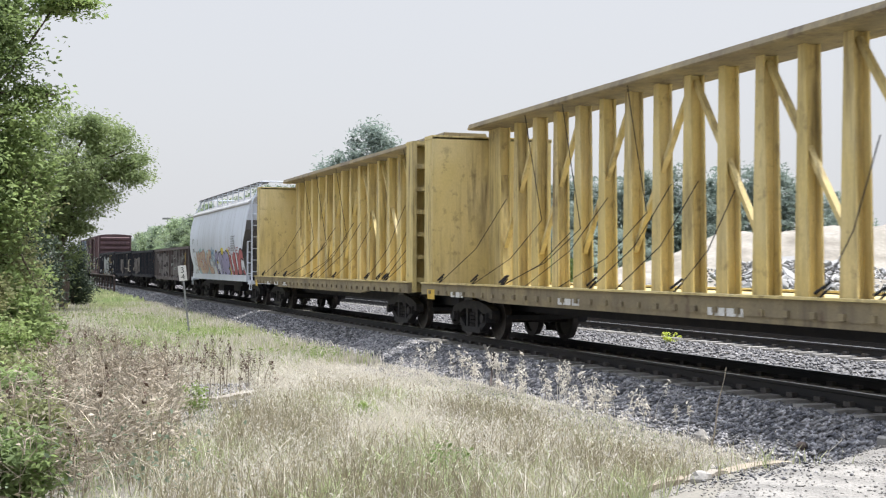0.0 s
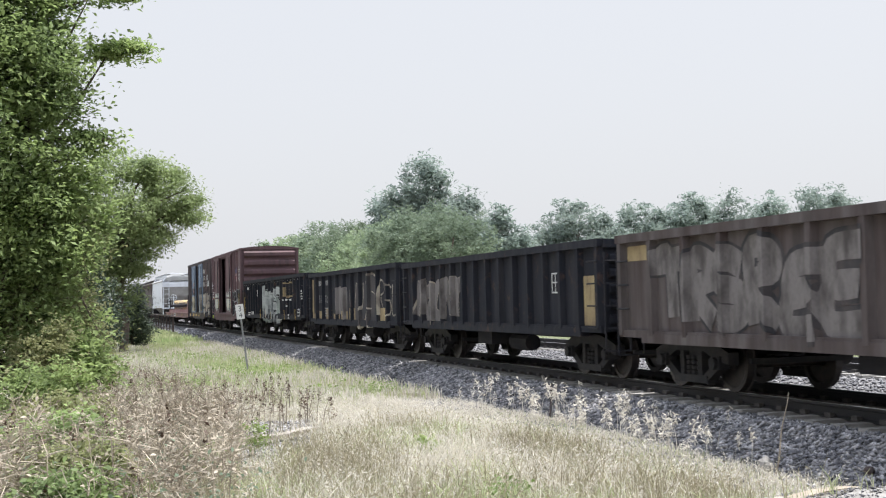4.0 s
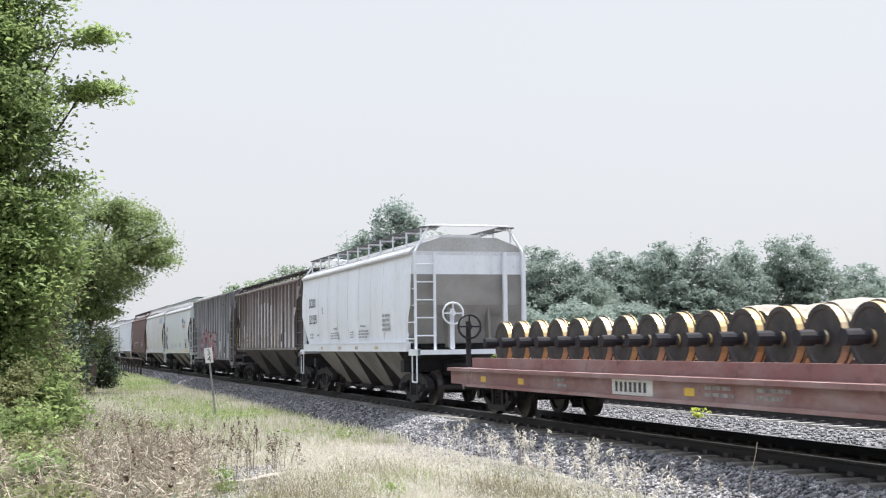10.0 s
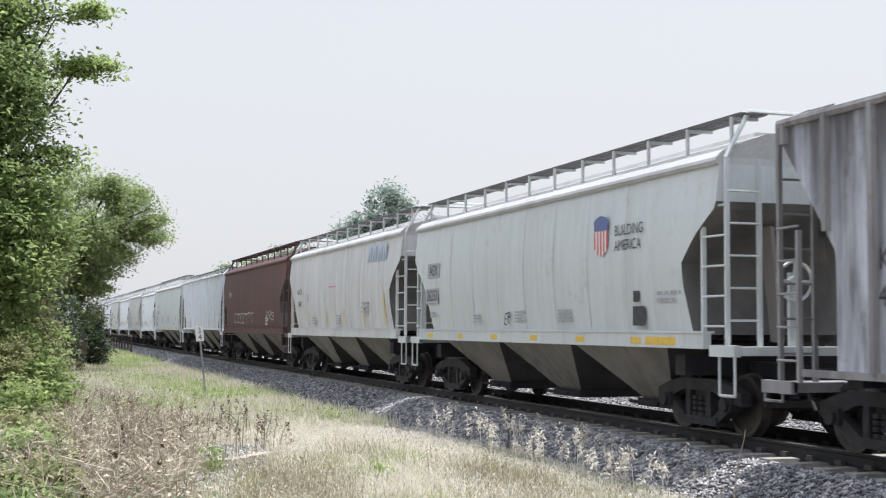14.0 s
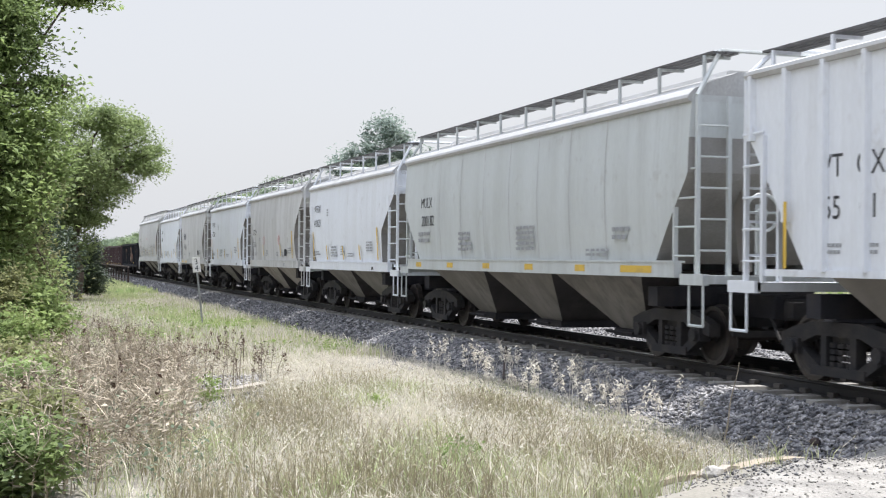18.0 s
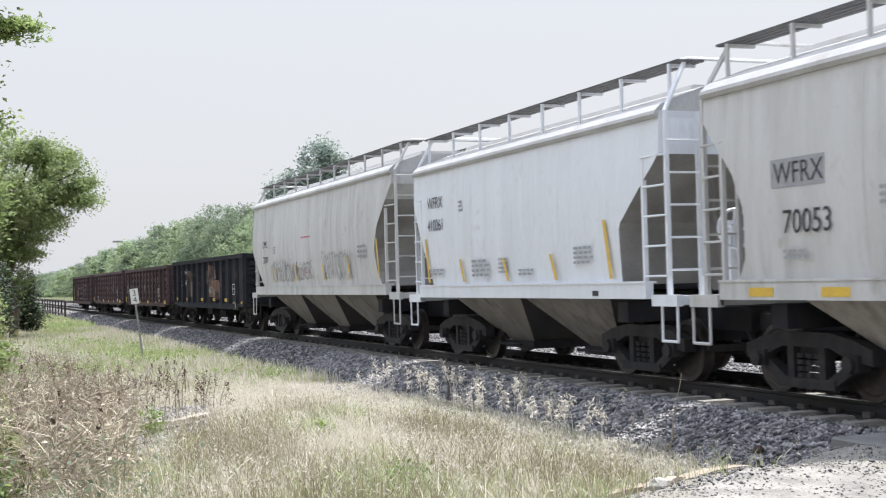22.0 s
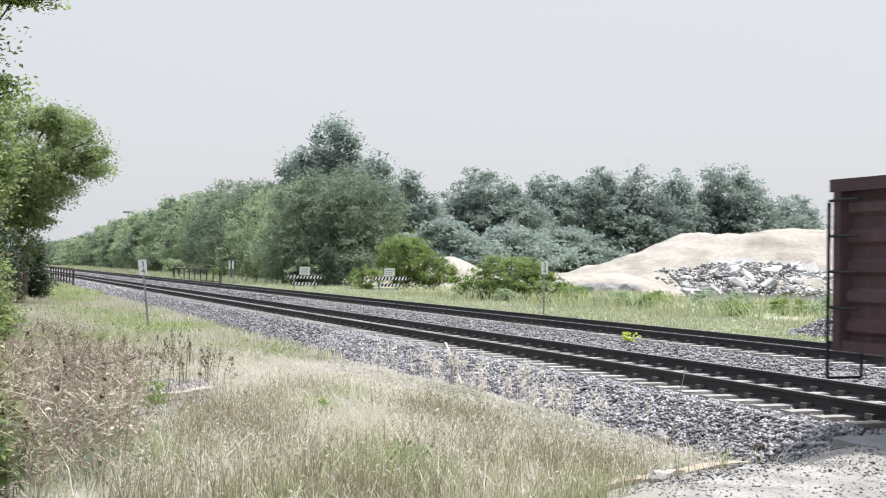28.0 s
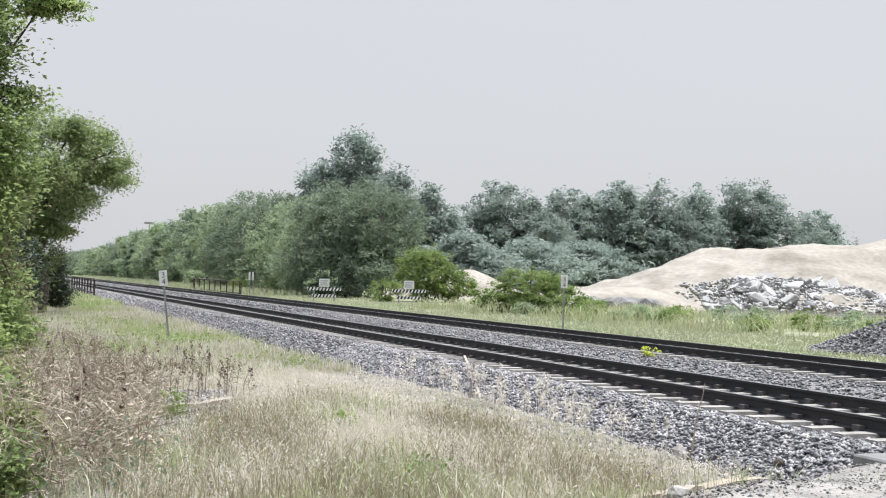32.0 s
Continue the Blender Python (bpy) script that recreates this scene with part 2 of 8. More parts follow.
def tree(name, label, x, y, z, height, blobs, clumps, per, clump_r, leaf, material, bark, seed, trunk_r=0.2, category="tree", slim=0.5, limbs=7, group="", inside=0.55):
    """A tapered trunk with limbs to its crown, and leaves in clumps. blobs are given from the foot."""
    rng = np.random.default_rng(seed)
    t = thing(name, label, category, group)
    t.location = (x, y, z)
    bm = bmesh.new()
    r = random.Random(seed)
    prev, pr = Vector((0, 0, -0.3)), trunk_r
    for i in range(5):
        q = Vector((r.uniform(-0.1, 0.1) * height * 0.2, r.uniform(-0.1, 0.1) * height * 0.2, height * 0.75 * (i + 1) / 5))
        ring_rod(bm, prev, q, pr, pr * 0.78)
        prev, pr = q, pr * 0.78
    for i in range(limbs):
        b = blobs[i % len(blobs)]
        foot = Vector((0, 0, height * r.uniform(0.18, 0.6)))
        tip = Vector((b[0] + r.uniform(-0.6, 0.6) * b[3], b[1] + r.uniform(-0.6, 0.6) * b[4], b[2] + r.uniform(-0.3, 0.6) * b[5]))
        mid = foot.lerp(tip, 0.5) + Vector((0, 0, 0.08 * height))
        ring_rod(bm, foot, mid, trunk_r * 0.4, trunk_r * 0.25)
        ring_rod(bm, mid, tip, trunk_r * 0.25, trunk_r * 0.06)
    part("trunk", bm, bark, t)
    pts = crown_points(rng, blobs, clumps, per, clump_r, inside)
    pts = pts[pts[:, 2] > 0.05]
    q = leaves(rng, pts, leaf, slim) if leaf < 0.14 else leaves(rng, pts, leaf * 1.25, slim * 1.2)[:, :3]
    part("crown", quads_mesh("crown", q, material), None, t)
    return t


def ring_rod(bm, p, q, ra, rb, sides=7):
    d = (q - p).normalized()
    u = d.orthogonal().normalized()
    w = d.cross(u)
    a = [bm.verts.new(p + (u * math.cos(2 * math.pi * i / sides) + w * math.sin(2 * math.pi * i / sides)) * ra) for i in range(sides)]
    b = [bm.verts.new(q + (u * math.cos(2 * math.pi * i / sides) + w * math.sin(2 * math.pi * i / sides)) * rb) for i in range(sides)]
    for i in range(sides):
        bm.faces.new((a[i], a[(i + 1) % sides], b[(i + 1) % sides], b[i]))
    bm.faces.new(b)


# ---- ground ----
def leaf_material(name, base, other, scale=0.6, tint=0.35, through=0.25):
    m = surface(name, base, other, scale, 0.5, 0.62, 0.0, 6, 0.0, random_tint=tint, speckle=0.2, spec=0.28)
    nt = m.node_tree
    bsdf = nt.nodes["Principled BSDF"]
    src = bsdf.inputs["Base Color"].links[0].from_socket
    tr = nt.nodes.new("ShaderNodeBsdfTranslucent")
    mix = nt.nodes.new("ShaderNodeMixShader")
    mix.inputs["Fac"].default_value = through
    nt.links.new(src, tr.inputs["Color"])
    nt.links.new(bsdf.outputs["BSDF"], mix.inputs[1])
    nt.links.new(tr.outputs["BSDF"], mix.inputs[2])
    nt.links.new(mix.outputs["Shader"], nt.nodes["Material Output"].inputs["Surface"])
    return m


M_SOIL = surface("dry_soil_and_thatch", (0.26, 0.24, 0.205), (0.18, 0.168, 0.14), 0.5, 0.5, 0.95, 0, 25, 0.5, speckle=0.4)
M_BALLAST = surface("ballast_bed", (0.21, 0.20, 0.195), (0.055, 0.055, 0.058), 13, 0.5, 0.9, 0, 34, 1.0, contrast=0.09, speckle=0.6)
M_STONE = surface("crushed_ballast_stone", (0.30, 0.289, 0.287), (0.088, 0.088, 0.097), 7.0, 0.5, 0.85, 0, 30, 0.2, contrast=0.10, random_tint=0.8, speckle=0.35)
M_RAIL = surface("rail_steel_rust", (0.012, 0.012, 0.014), (0.028, 0.023, 0.022), 2, 0.4, 0.75, 0.0, stretch=(0.2, 1, 1))
M_CLIP = surface("dusty_clip_iron", (0.085, 0.076, 0.07), (0.045, 0.04, 0.038), 8, 0.4, 0.85)
M_RAILHEAD = surface("rail_head_polished", (0.42, 0.42, 0.43), (0.25, 0.24, 0.24), 2, 0.3, 0.28, 0.9, stretch=(0.1, 1, 1))
M_TIE = surface("concrete_tie", (0.33, 0.315, 0.29), (0.19, 0.178, 0.162), 3, 0.5, 0.9, 0, 30, 0.3)
M_PAVE = surface("worn_concrete_road", (0.27, 0.255, 0.232), (0.155, 0.146, 0.134), 2.2, 0.45, 0.9, 0, 34, 0.9, contrast=0.14, speckle=0.55)
M_APRON = surface("grey_slab", (0.19, 0.188, 0.185), (0.13, 0.128, 0.125), 2.0, 0.45, 0.9, 0, 45, 0.35, speckle=0.3)


def ground_z(x, y):
    """Height of the open ground, without the ballast."""
    z = -0.62
    z += 0.10 * noise.noise((x * 0.12, y * 0.12, 0)) + 0.04 * noise.noise((x * 0.7, y * 0.7, 3))
    rise = max(0.0, min(1.0, (x + 12.0 - 0.8 * max(0.0, 6.5 - y)) / 3.0))
    z += rise * rise * (3 - 2 * rise) * 0.47
    if y > 19:
        z += 0.12
    return z


def ballast_z(y):
    """Cross-section of the two-track bed."""
    pts = [(8.05, -0.74), (8.55, -0.50), (9.15, -0.25), (9.45, -0.235), (12.05, -0.235), (12.6, -0.24), (13.65, -0.36), (14.7, -0.24), (15.25, -0.235), (17.85, -0.235), (18.3, -0.25), (19.3, -0.62)]
    for (a, za), (b, zb) in zip(pts, pts[1:]):
        if a <= y <= b:
            return za + (zb - za) * (y - a) / (b - a)
    return -0.74


def grid_mesh(name, xs, ys, fz, material):
    verts = [(x, y, fz(x, y)) for x in xs for y in ys]
    m = len(ys)
    faces = [(i * m + j, (i + 1) * m + j, (i + 1) * m + j + 1, i * m + j + 1) for i in range(len(xs) - 1) for j in range(m - 1)]
    me = bpy.data.meshes.new(name)
    me.from_pydata(verts, [], faces)
    me.materials.append(material)
    for p in me.polygons:
        p.use_smooth = True
    return me


def steps(*spans):
    out = []
    for a, b, n in spans:
        out += [a + (b - a) * i / n for i in range(n)]
    return out + [spans[-1][1]]


def greened(m, colour):
    """Thin green turf over the soil beyond the far track, patchy at its edge."""
    nt = m.node_tree
    n, l, bsdf = nt.nodes, nt.links, nt.nodes["Principled BSDF"]
    co = n.new("ShaderNodeTexCoord")
    sep = n.new("ShaderNodeSeparateXYZ")
    l.new(co.outputs["Object"], sep.inputs["Vector"])
    edge = n.new("ShaderNodeMapRange")
    edge.inputs["From Min"].default_value, edge.inputs["From Max"].default_value = 18.6, 20.2
    l.new(sep.outputs["Y"], edge.inputs["Value"])
    patch = n.new("ShaderNodeTexNoise")
    patch.inputs["Scale"].default_value, patch.inputs["Detail"].default_value = 0.35, 6
    l.new(co.outputs["Object"], patch.inputs["Vector"])
    k = n.new("ShaderNodeMapRange")
    k.inputs["From Min"].default_value, k.inputs["From Max"].default_value = 0.30, 0.55
    l.new(patch.outputs["Fac"], k.inputs["Value"])
    both = n.new("ShaderNodeMath")
    both.operation = "MULTIPLY"
    l.new(edge.outputs["Result"], both.inputs[0])
    l.new(k.outputs["Result"], both.inputs[1])
    mix = n.new("ShaderNodeMix")
    mix.data_type = "RGBA"
    l.new(bsdf.inputs["Base Color"].links[0].from_socket, mix.inputs["A"])
    mix.inputs["B"].default_value = (*colour, 1)
    l.new(both.outputs["Value"], mix.inputs["Factor"])
    l.new(mix.outputs["Result"], bsdf.inputs["Base Color"])
    return m


greened(M_SOIL, (0.215, 0.235, 0.13))
ground = tagged(new("ground", grid_mesh("ground", steps((-2500, -500, 8), (-500, -120, 20), (-120, -45, 25), (-45, 5, 100), (5, 300, 10)), steps((-600, -60, 8), (-60, -6, 12), (-6, 9, 40), (9, 22, 14), (22, 150, 26), (150, 1800, 10)), ground_z, M_SOIL)),
                "dry grassy earth running out to the horizon", "ground", kind="structure")
bed = tagged(new("ballast_bed", grid_mesh("ballast_bed", steps((-520, -120, 40), (-120, -45, 60), (-45, 4, 160), (4, 40, 18)), steps((8.05, 9.45, 10), (9.45, 12.05, 10), (12.05, 15.25, 12), (15.25, 17.85, 8), (17.85, 19.3, 6)),
                                          lambda x, y: ballast_z(y) + 0.035 * noise.noise((x * 3, y * 3, 1)) - (0.03 if x < -120 else 0), M_BALLAST)),
             "grey crushed stone bed under two railway tracks", "ballast", kind="structure")

# tracks
RAIL_FOOT = [(-0.075, -0.186), (0.075, -0.186), (0.075, -0.172), (0.012, -0.15), (0.010, -0.05), (0.036, -0.036), (0.036, -0.003), (0.028, 0.0), (-0.028, 0.0), (-0.036, -0.003), (-0.036, -0.036), (-0.010, -0.05), (-0.012, -0.15), (-0.075, -0.172)]
ME_TIE = None
for number, yc in ((1, TRACK_Y), (2, FAR_Y)):
    trk = tagged(new("track_%d" % number), "railway track of steel rails on concrete ties", "railway track", kind="structure")
    for s in (-1, 1):
        bm = bmesh.new()
        prism(bm, [(u + yc + s * 0.7525, w) for u, w in RAIL_FOOT], "x", -520, 45)
        rail = part("rail", bm, M_RAIL, trk, "rust-brown steel rail with a polished head")
        bm = bmesh.new()
        box(bm, -520, 45, yc + s * 0.7525 - 0.026, yc + s * 0.7525 + 0.026, -0.001, 0.0025)
        part("rail_head", bm, M_RAILHEAD, rail)
        bm = bmesh.new()
        for i in range(230):
            x = -136 + i * 0.61
            for k in (-1, 1):
                box(bm, x - 0.07, x + 0.07, yc + s * 0.7525 + k * 0.07 - 0.04, yc + s * 0.7525 + k * 0.07 + 0.04, -0.178, -0.118)
        part("rail_clips", bm, M_CLIP, trk)
    if ME_TIE is None:
        bm = bmesh.new()
        prism(bm, [(-0.14, -0.24), (-0.11, 0.0), (0.11, 0.0), (0.14, -0.24)], "y", -1.3, 1.3)
        ME_TIE = mesh_of("tie", bm, M_TIE)
    rng = random.Random(number)
    for i in range(150):
        t = part("tie", ME_TIE, None, trk)
        t.location = (-90 + i * 0.61, yc + rng.uniform(-0.015, 0.015), -0.176)
    bm = bmesh.new()
    for i in range(520):
        x = -90.61 - i * 0.61
        prism(bm, [(x - 0.14, -0.40), (x - 0.11, -0.176), (x + 0.11, -0.176), (x + 0.14, -0.40)], "y", yc - 1.3, yc + 1.3)
    tagged(part("far_ties", bm, M_TIE, trk), kind="stuff")


# ---- rolling stock: every car in its own space, x ahead, near side at -y, z from the rail heads ----
M_TRUCK = surface("truck_steel", (0.024, 0.024, 0.027), (0.048, 0.042, 0.040), 5, 0.4, 0.75, 0.0, spec=0.25)
M_WHEEL = surface("wheel_steel", (0.034, 0.031, 0.032), (0.07, 0.055, 0.048), 8, 0.4, 0.5, 0.4)
M_TREAD = surface("bright_tread", (0.42, 0.40, 0.38), None, 12, 0.4, 0.3, 0.9)
M_DARK = surface("underframe_black", (0.021, 0.021, 0.026), (0.042, 0.037, 0.036), 3, 0.35, 0.8, spec=0.25)
# slope sheets under the car ends: grime, plus the hollow's shade in the colour
M_SLOPE = surface("end_slope_grime_shaded", (0.10, 0.096, 0.096), (0.18, 0.165, 0.155), 1.5, 0.4, 0.8, spec=0.2)
M_SLOPE_PALE = surface("end_slope_pale_shaded", (0.27, 0.262, 0.252), (0.19, 0.178, 0.168), 1.5, 0.45, 0.8, spec=0.2)
# blue-grey lining coat with the light inside the car put into it
M_LINING = surface("lining_interior_light", (0.11, 0.12, 0.16), (0.07, 0.076, 0.10), 1.2, 0.45, 0.9, stretch=(0.3, 1, 3))
M_SEAM = surface("weld_seam_grey", (0.45, 0.455, 0.46), (0.33, 0.33, 0.33), 2, 0.45, 0.7)
M_FADED = surface("faded_white_stencil", (0.34, 0.34, 0.33), (0.10, 0.10, 0.10), 7, 0.45, 0.8)
M_SAFETY = surface("safety_yellow", (0.62, 0.41, 0.06), (0.36, 0.25, 0.08), 6, 0.3, 0.6)
M_WHITE_INK = surface("stencil_white", (0.62, 0.62, 0.60), (0.4, 0.4, 0.4), 9, 0.35, 0.7)
M_BLACK_INK = surface("stencil_black", (0.03, 0.03, 0.035), (0.09, 0.09, 0.09), 9, 0.3, 0.7)
M_GREY_INK = surface("stencil_grey", (0.30, 0.31, 0.325), None, 9, 0.3, 0.7)
M_ROOF = surface("dusty_roof_paint", (0.43, 0.435, 0.44), (0.34, 0.335, 0.325), 1.1, 0.45, 0.9, 0, 30, 0.1, stretch=(1.5, 1, 0.6), spec=0.15)
M_GRATE = surface("running_board_steel", (0.12, 0.12, 0.122), (0.07, 0.066, 0.066), 6, 0.4, 0.7, 0.2)


def side_frame_mesh():
    bm = bmesh.new()
    prism(bm, [(-1.22, 0.44), (-1.22, 0.62), (-0.9, 0.72), (-0.45, 0.80), (0.45, 0.80), (0.9, 0.72), (1.22, 0.62), (1.22, 0.44), (0.8, 0.50), (0.45, 0.62), (-0.45, 0.62), (-0.8, 0.50)], "y", -0.09, 0.09)
    for s in (-1, 1):
        prism(bm, [(s * 0.85, 0.50), (s * 1.0, 0.42), (s * 0.50, 0.14), (s * 0.36, 0.22)], "y", -0.08, 0.08)
        box(bm, s * 0.30 - 0.06, s * 0.30 + 0.06, -0.08, 0.08, 0.2, 0.66)
        box(bm, s * 0.89 - 0.13, s * 0.89 + 0.13, -0.14, 0.05, 0.36, 0.56)
        disc(bm, s * 0.89, 0.45, -0.20, -0.10, 0.10, 10)
    box(bm, -0.55, 0.55, -0.1, 0.1, 0.12, 0.24)
    for i in range(3):
        for k in range(4):
            rod(bm, (-0.17 + 0.17 * i, 0, 0.24 + k * 0.08), (-0.17 + 0.17 * i, 0, 0.30 + k * 0.08), 0.065, 8)
    return mesh_of("side_frame", bm, M_TRUCK)


def wheel_mesh(r=0.44):
    """One wheel about its own axle line, flange towards +y."""
    bm = bmesh.new()
    ring = [(-0.10, 0.13), (-0.10, 0.06), (-0.04, 0.10), (-0.05, r - 0.09), (-0.065, r - 0.06), (-0.065, r), (0.045, r + 0.004), (0.055, r + 0.03), (0.075, r + 0.028), (0.08, r - 0.07), (0.03, r - 0.09), (0.03, 0.13)]
    n = 28
    rings = [[bm.verts.new((math.cos(2 * math.pi * i / n) * q, p, math.sin(2 * math.pi * i / n) * q)) for p, q in ring] for i in range(n)]
    for i in range(n):
        u, w = rings[i], rings[(i + 1) % n]
        for k in range(len(ring) - 1):
            bm.faces.new((u[k], u[k + 1], w[k + 1], w[k]))
    return mesh_of("wheel", bm, M_WHEEL, False)


def axle_mesh():
    bm = bmesh.new()
    rod(bm, (0, -1.05, 0), (0, 1.05, 0), 0.085, 10)
    return mesh_of("axle", bm, M_WHEEL)


ME_WHEEL, ME_AXLE = wheel_mesh(), axle_mesh()
ME_SIDE = side_frame_mesh()
bmk = bmesh.new()
box(bmk, -0.22, 0.22, -1.0, 1.0, 0.52, 0.78)
prism(bmk, [(-0.16, -0.3), (0.16, -0.3), (0.16, 0.3), (-0.16, 0.3)], "z", 0.70, 0.92)
ME_BOLSTER = mesh_of("bolster", bmk, M_TRUCK)
bmk = bmesh.new()
box(bmk, -0.05, 0.05, -0.8, 0.8, 0.45, 0.53)
ME_BEAM = mesh_of("brake_beam", bmk, M_TRUCK)
bmk = bmesh.new()
box(bmk, -0.6, 0.0, -0.11, 0.11, 0.74, 0.96)
box(bmk, 0.0, 0.22, -0.17, 0.17, 0.70, 1.0)
prism(bmk, [(0.0, -0.2), (0.36, -0.16), (0.36, 0.02), (0.2, 0.10), (0.0, 0.14)], "z", 0.74, 0.96)
rod(bmk, (-0.1, -0.28, 0.85), (0.34, -0.36, 0.42), 0.025)
ME_COUPLER = mesh_of("coupler", bmk, M_TRUCK)


def running_gear(car, half, inset=1.75, lift=0.0):
    """Two trucks and two couplers under a car whose body reaches half to each end."""
    for s in (-1, 1):
        t = part("truck", ME_BOLSTER, None, car)
        t.location = (s * (half - inset), 0, 0)
        for k in (-1, 1):
            f = part("side_frame", ME_SIDE, None, t)
            f.location = (0, k * 1.0, 0)
            if k > 0:
                f.rotation_euler = (0, 0, math.pi)
            part("brake_beam", ME_BEAM, None, t).location = (k * 1.35, 0, 0)
            w = part("axle", ME_AXLE, None, t)
            w.location = (k * 0.89, 0, 0.44)
            for j in (-1, 1):
                w = part("wheel", ME_WHEEL, None, t)
                w.location = (k * 0.89, j * 0.76, 0.44)
                if j > 0:
                    w.rotation_euler = (0, 0, math.pi)
        c = part("coupler", ME_COUPLER, None, car)
        c.location = (s * (half + 0.05), 0, 0)
        if s < 0:
            c.rotation_euler = (0, 0, math.pi)


LETTERS = {}


def lettering(text, height, material, parent, x, z, y=-1.62, spread=1.0, name="lettering", label=""):
    """Stencilled writing on the near side, its left end at x."""
    key = (text, spread, material.name)
    if key not in LETTERS:
        cu = bpy.data.curves.new("lettering", "FONT")
        cu.body, cu.size, cu.extrude, cu.space_character = text, 1.0, 0.0, spread
        ob = bpy.data.objects.new("lettering", cu)
        scene.collection.objects.link(ob)
        bpy.context.view_layer.update()
        me = bpy.data.meshes.new_from_object(ob.evaluated_get(bpy.context.evaluated_depsgraph_get()))
        bpy.data.objects.remove(ob)
        me.materials.clear()
        me.materials.append(material)
        LETTERS[key] = me
    ob = new(name, LETTERS[key])
    ob.parent = parent
    k = height / 0.7
    ob.scale = (k * 0.92, k, k)
    ob.rotation_euler = (radians(90), 0, 0)
    ob.location = (x, y, z)
    if label:
        tagged(ob, label)
    return ob


def ink_bars(bm, rng, x, z, w, h, lines, y=-1.62):
    """Small lines of writing too small to read: rows of bars."""
    for i in range(lines):
        zz = z + h - (i + 0.7) * h / lines
        xx = x
        while xx < x + w * rng.uniform(0.7, 1.0):
            d = w * rng.uniform(0.12, 0.3)
            box(bm, xx, min(xx + d, x + w), y - 0.002, y, zz, zz + 0.55 * h / lines)
            xx += d + w * 0.06


def stroke(bm, pts, w, y):
    """A flat painted stroke along points (x, z), standing a few millimetres off the wall."""
    n = len(pts)
    left, right = [], []
    for i, p in enumerate(pts):
        a, b = Vector(pts[max(i - 1, 0)]), Vector(pts[min(i + 1, n - 1)])
        d = (b - a).normalized() if (b - a).length > 1e-6 else Vector((1, 0))
        o = Vector((-d.y, d.x)) * w / 2
        lift = y - 0.00012 * i
        left.append(bm.verts.new((p[0] + o.x, lift, p[1] + o.y)))
        right.append(bm.verts.new((p[0] - o.x, lift, p[1] - o.y)))
    for i in range(n - 1):
        bm.faces.new((left[i], left[i + 1], right[i + 1], right[i]))


def blob(bm, cx, cz, rx, rz, y, rng, n=18):
    vs = []
    for i in range(n):
        a = 2 * math.pi * i / n
        k = rng.uniform(0.85, 1.1)
        e = 0.6
        vs.append(bm.verts.new((cx + rx * k * math.copysign(abs(math.cos(a)) ** e, math.cos(a)), y, cz + rz * k * math.copysign(abs(math.sin(a)) ** e, math.sin(a)))))
    bm.faces.new(vs)


GRAFFITI_COLOURS = {
    "white": (0.55, 0.55, 0.53), "black": (0.03, 0.03, 0.03), "purple": (0.30, 0.28, 0.42), "red": (0.40, 0.12, 0.12), "peach": (0.52, 0.40, 0.30), "teal": (0.32, 0.50, 0.53), "mauve": (0.30, 0.24, 0.255), "navy": (0.07, 0.12, 0.19),
    "lime": (0.48, 0.60, 0.10), "yellow": (0.65, 0.52, 0.06), "blue": (0.12, 0.30, 0.45), "silver": (0.38, 0.39, 0.38), "pink": (0.58, 0.20, 0.24), "cream": (0.50, 0.44, 0.30)}
M_GRAFFITI = {k: surface("spray_" + k, c, tuple(v * 0.7 for v in c), 4, 0.4, 0.75, 0.0, 30, 0.03) for k, c in GRAFFITI_COLOURS.items()}
for k, c, worn in (("chalk", (0.46, 0.48, 0.46), (0.10, 0.105, 0.11)), ("sage", (0.33, 0.37, 0.34), (0.09, 0.10, 0.10)), ("dust", (0.17, 0.155, 0.15), (0.06, 0.052, 0.05)), ("sand", (0.40, 0.36, 0.29), (0.12, 0.10, 0.09)), ("ochre", (0.40, 0.33, 0.17), (0.14, 0.12, 0.10)), ("rose", (0.36, 0.20, 0.215), (0.30, 0.24, 0.25)), ("rust", (0.19, 0.115, 0.085), (0.028, 0.026, 0.028)), ("soot", (0.028, 0.027, 0.031), (0.06, 0.05, 0.05)), ("ash", (0.33, 0.29, 0.30), (0.27, 0.19, 0.20)), ("maroon", (0.20, 0.055, 0.07), (0.11, 0.045, 0.055)), ("smudge", (0.17, 0.17, 0.17), (0.36, 0.36, 0.355))):
    M_GRAFFITI[k] = surface("worn_spray_" + k, c, worn, 2.2, 0.46, 0.8, 0.0, 26, 0.03, (1.6, 1, 0.7), contrast=0.10, speckle=0.3)


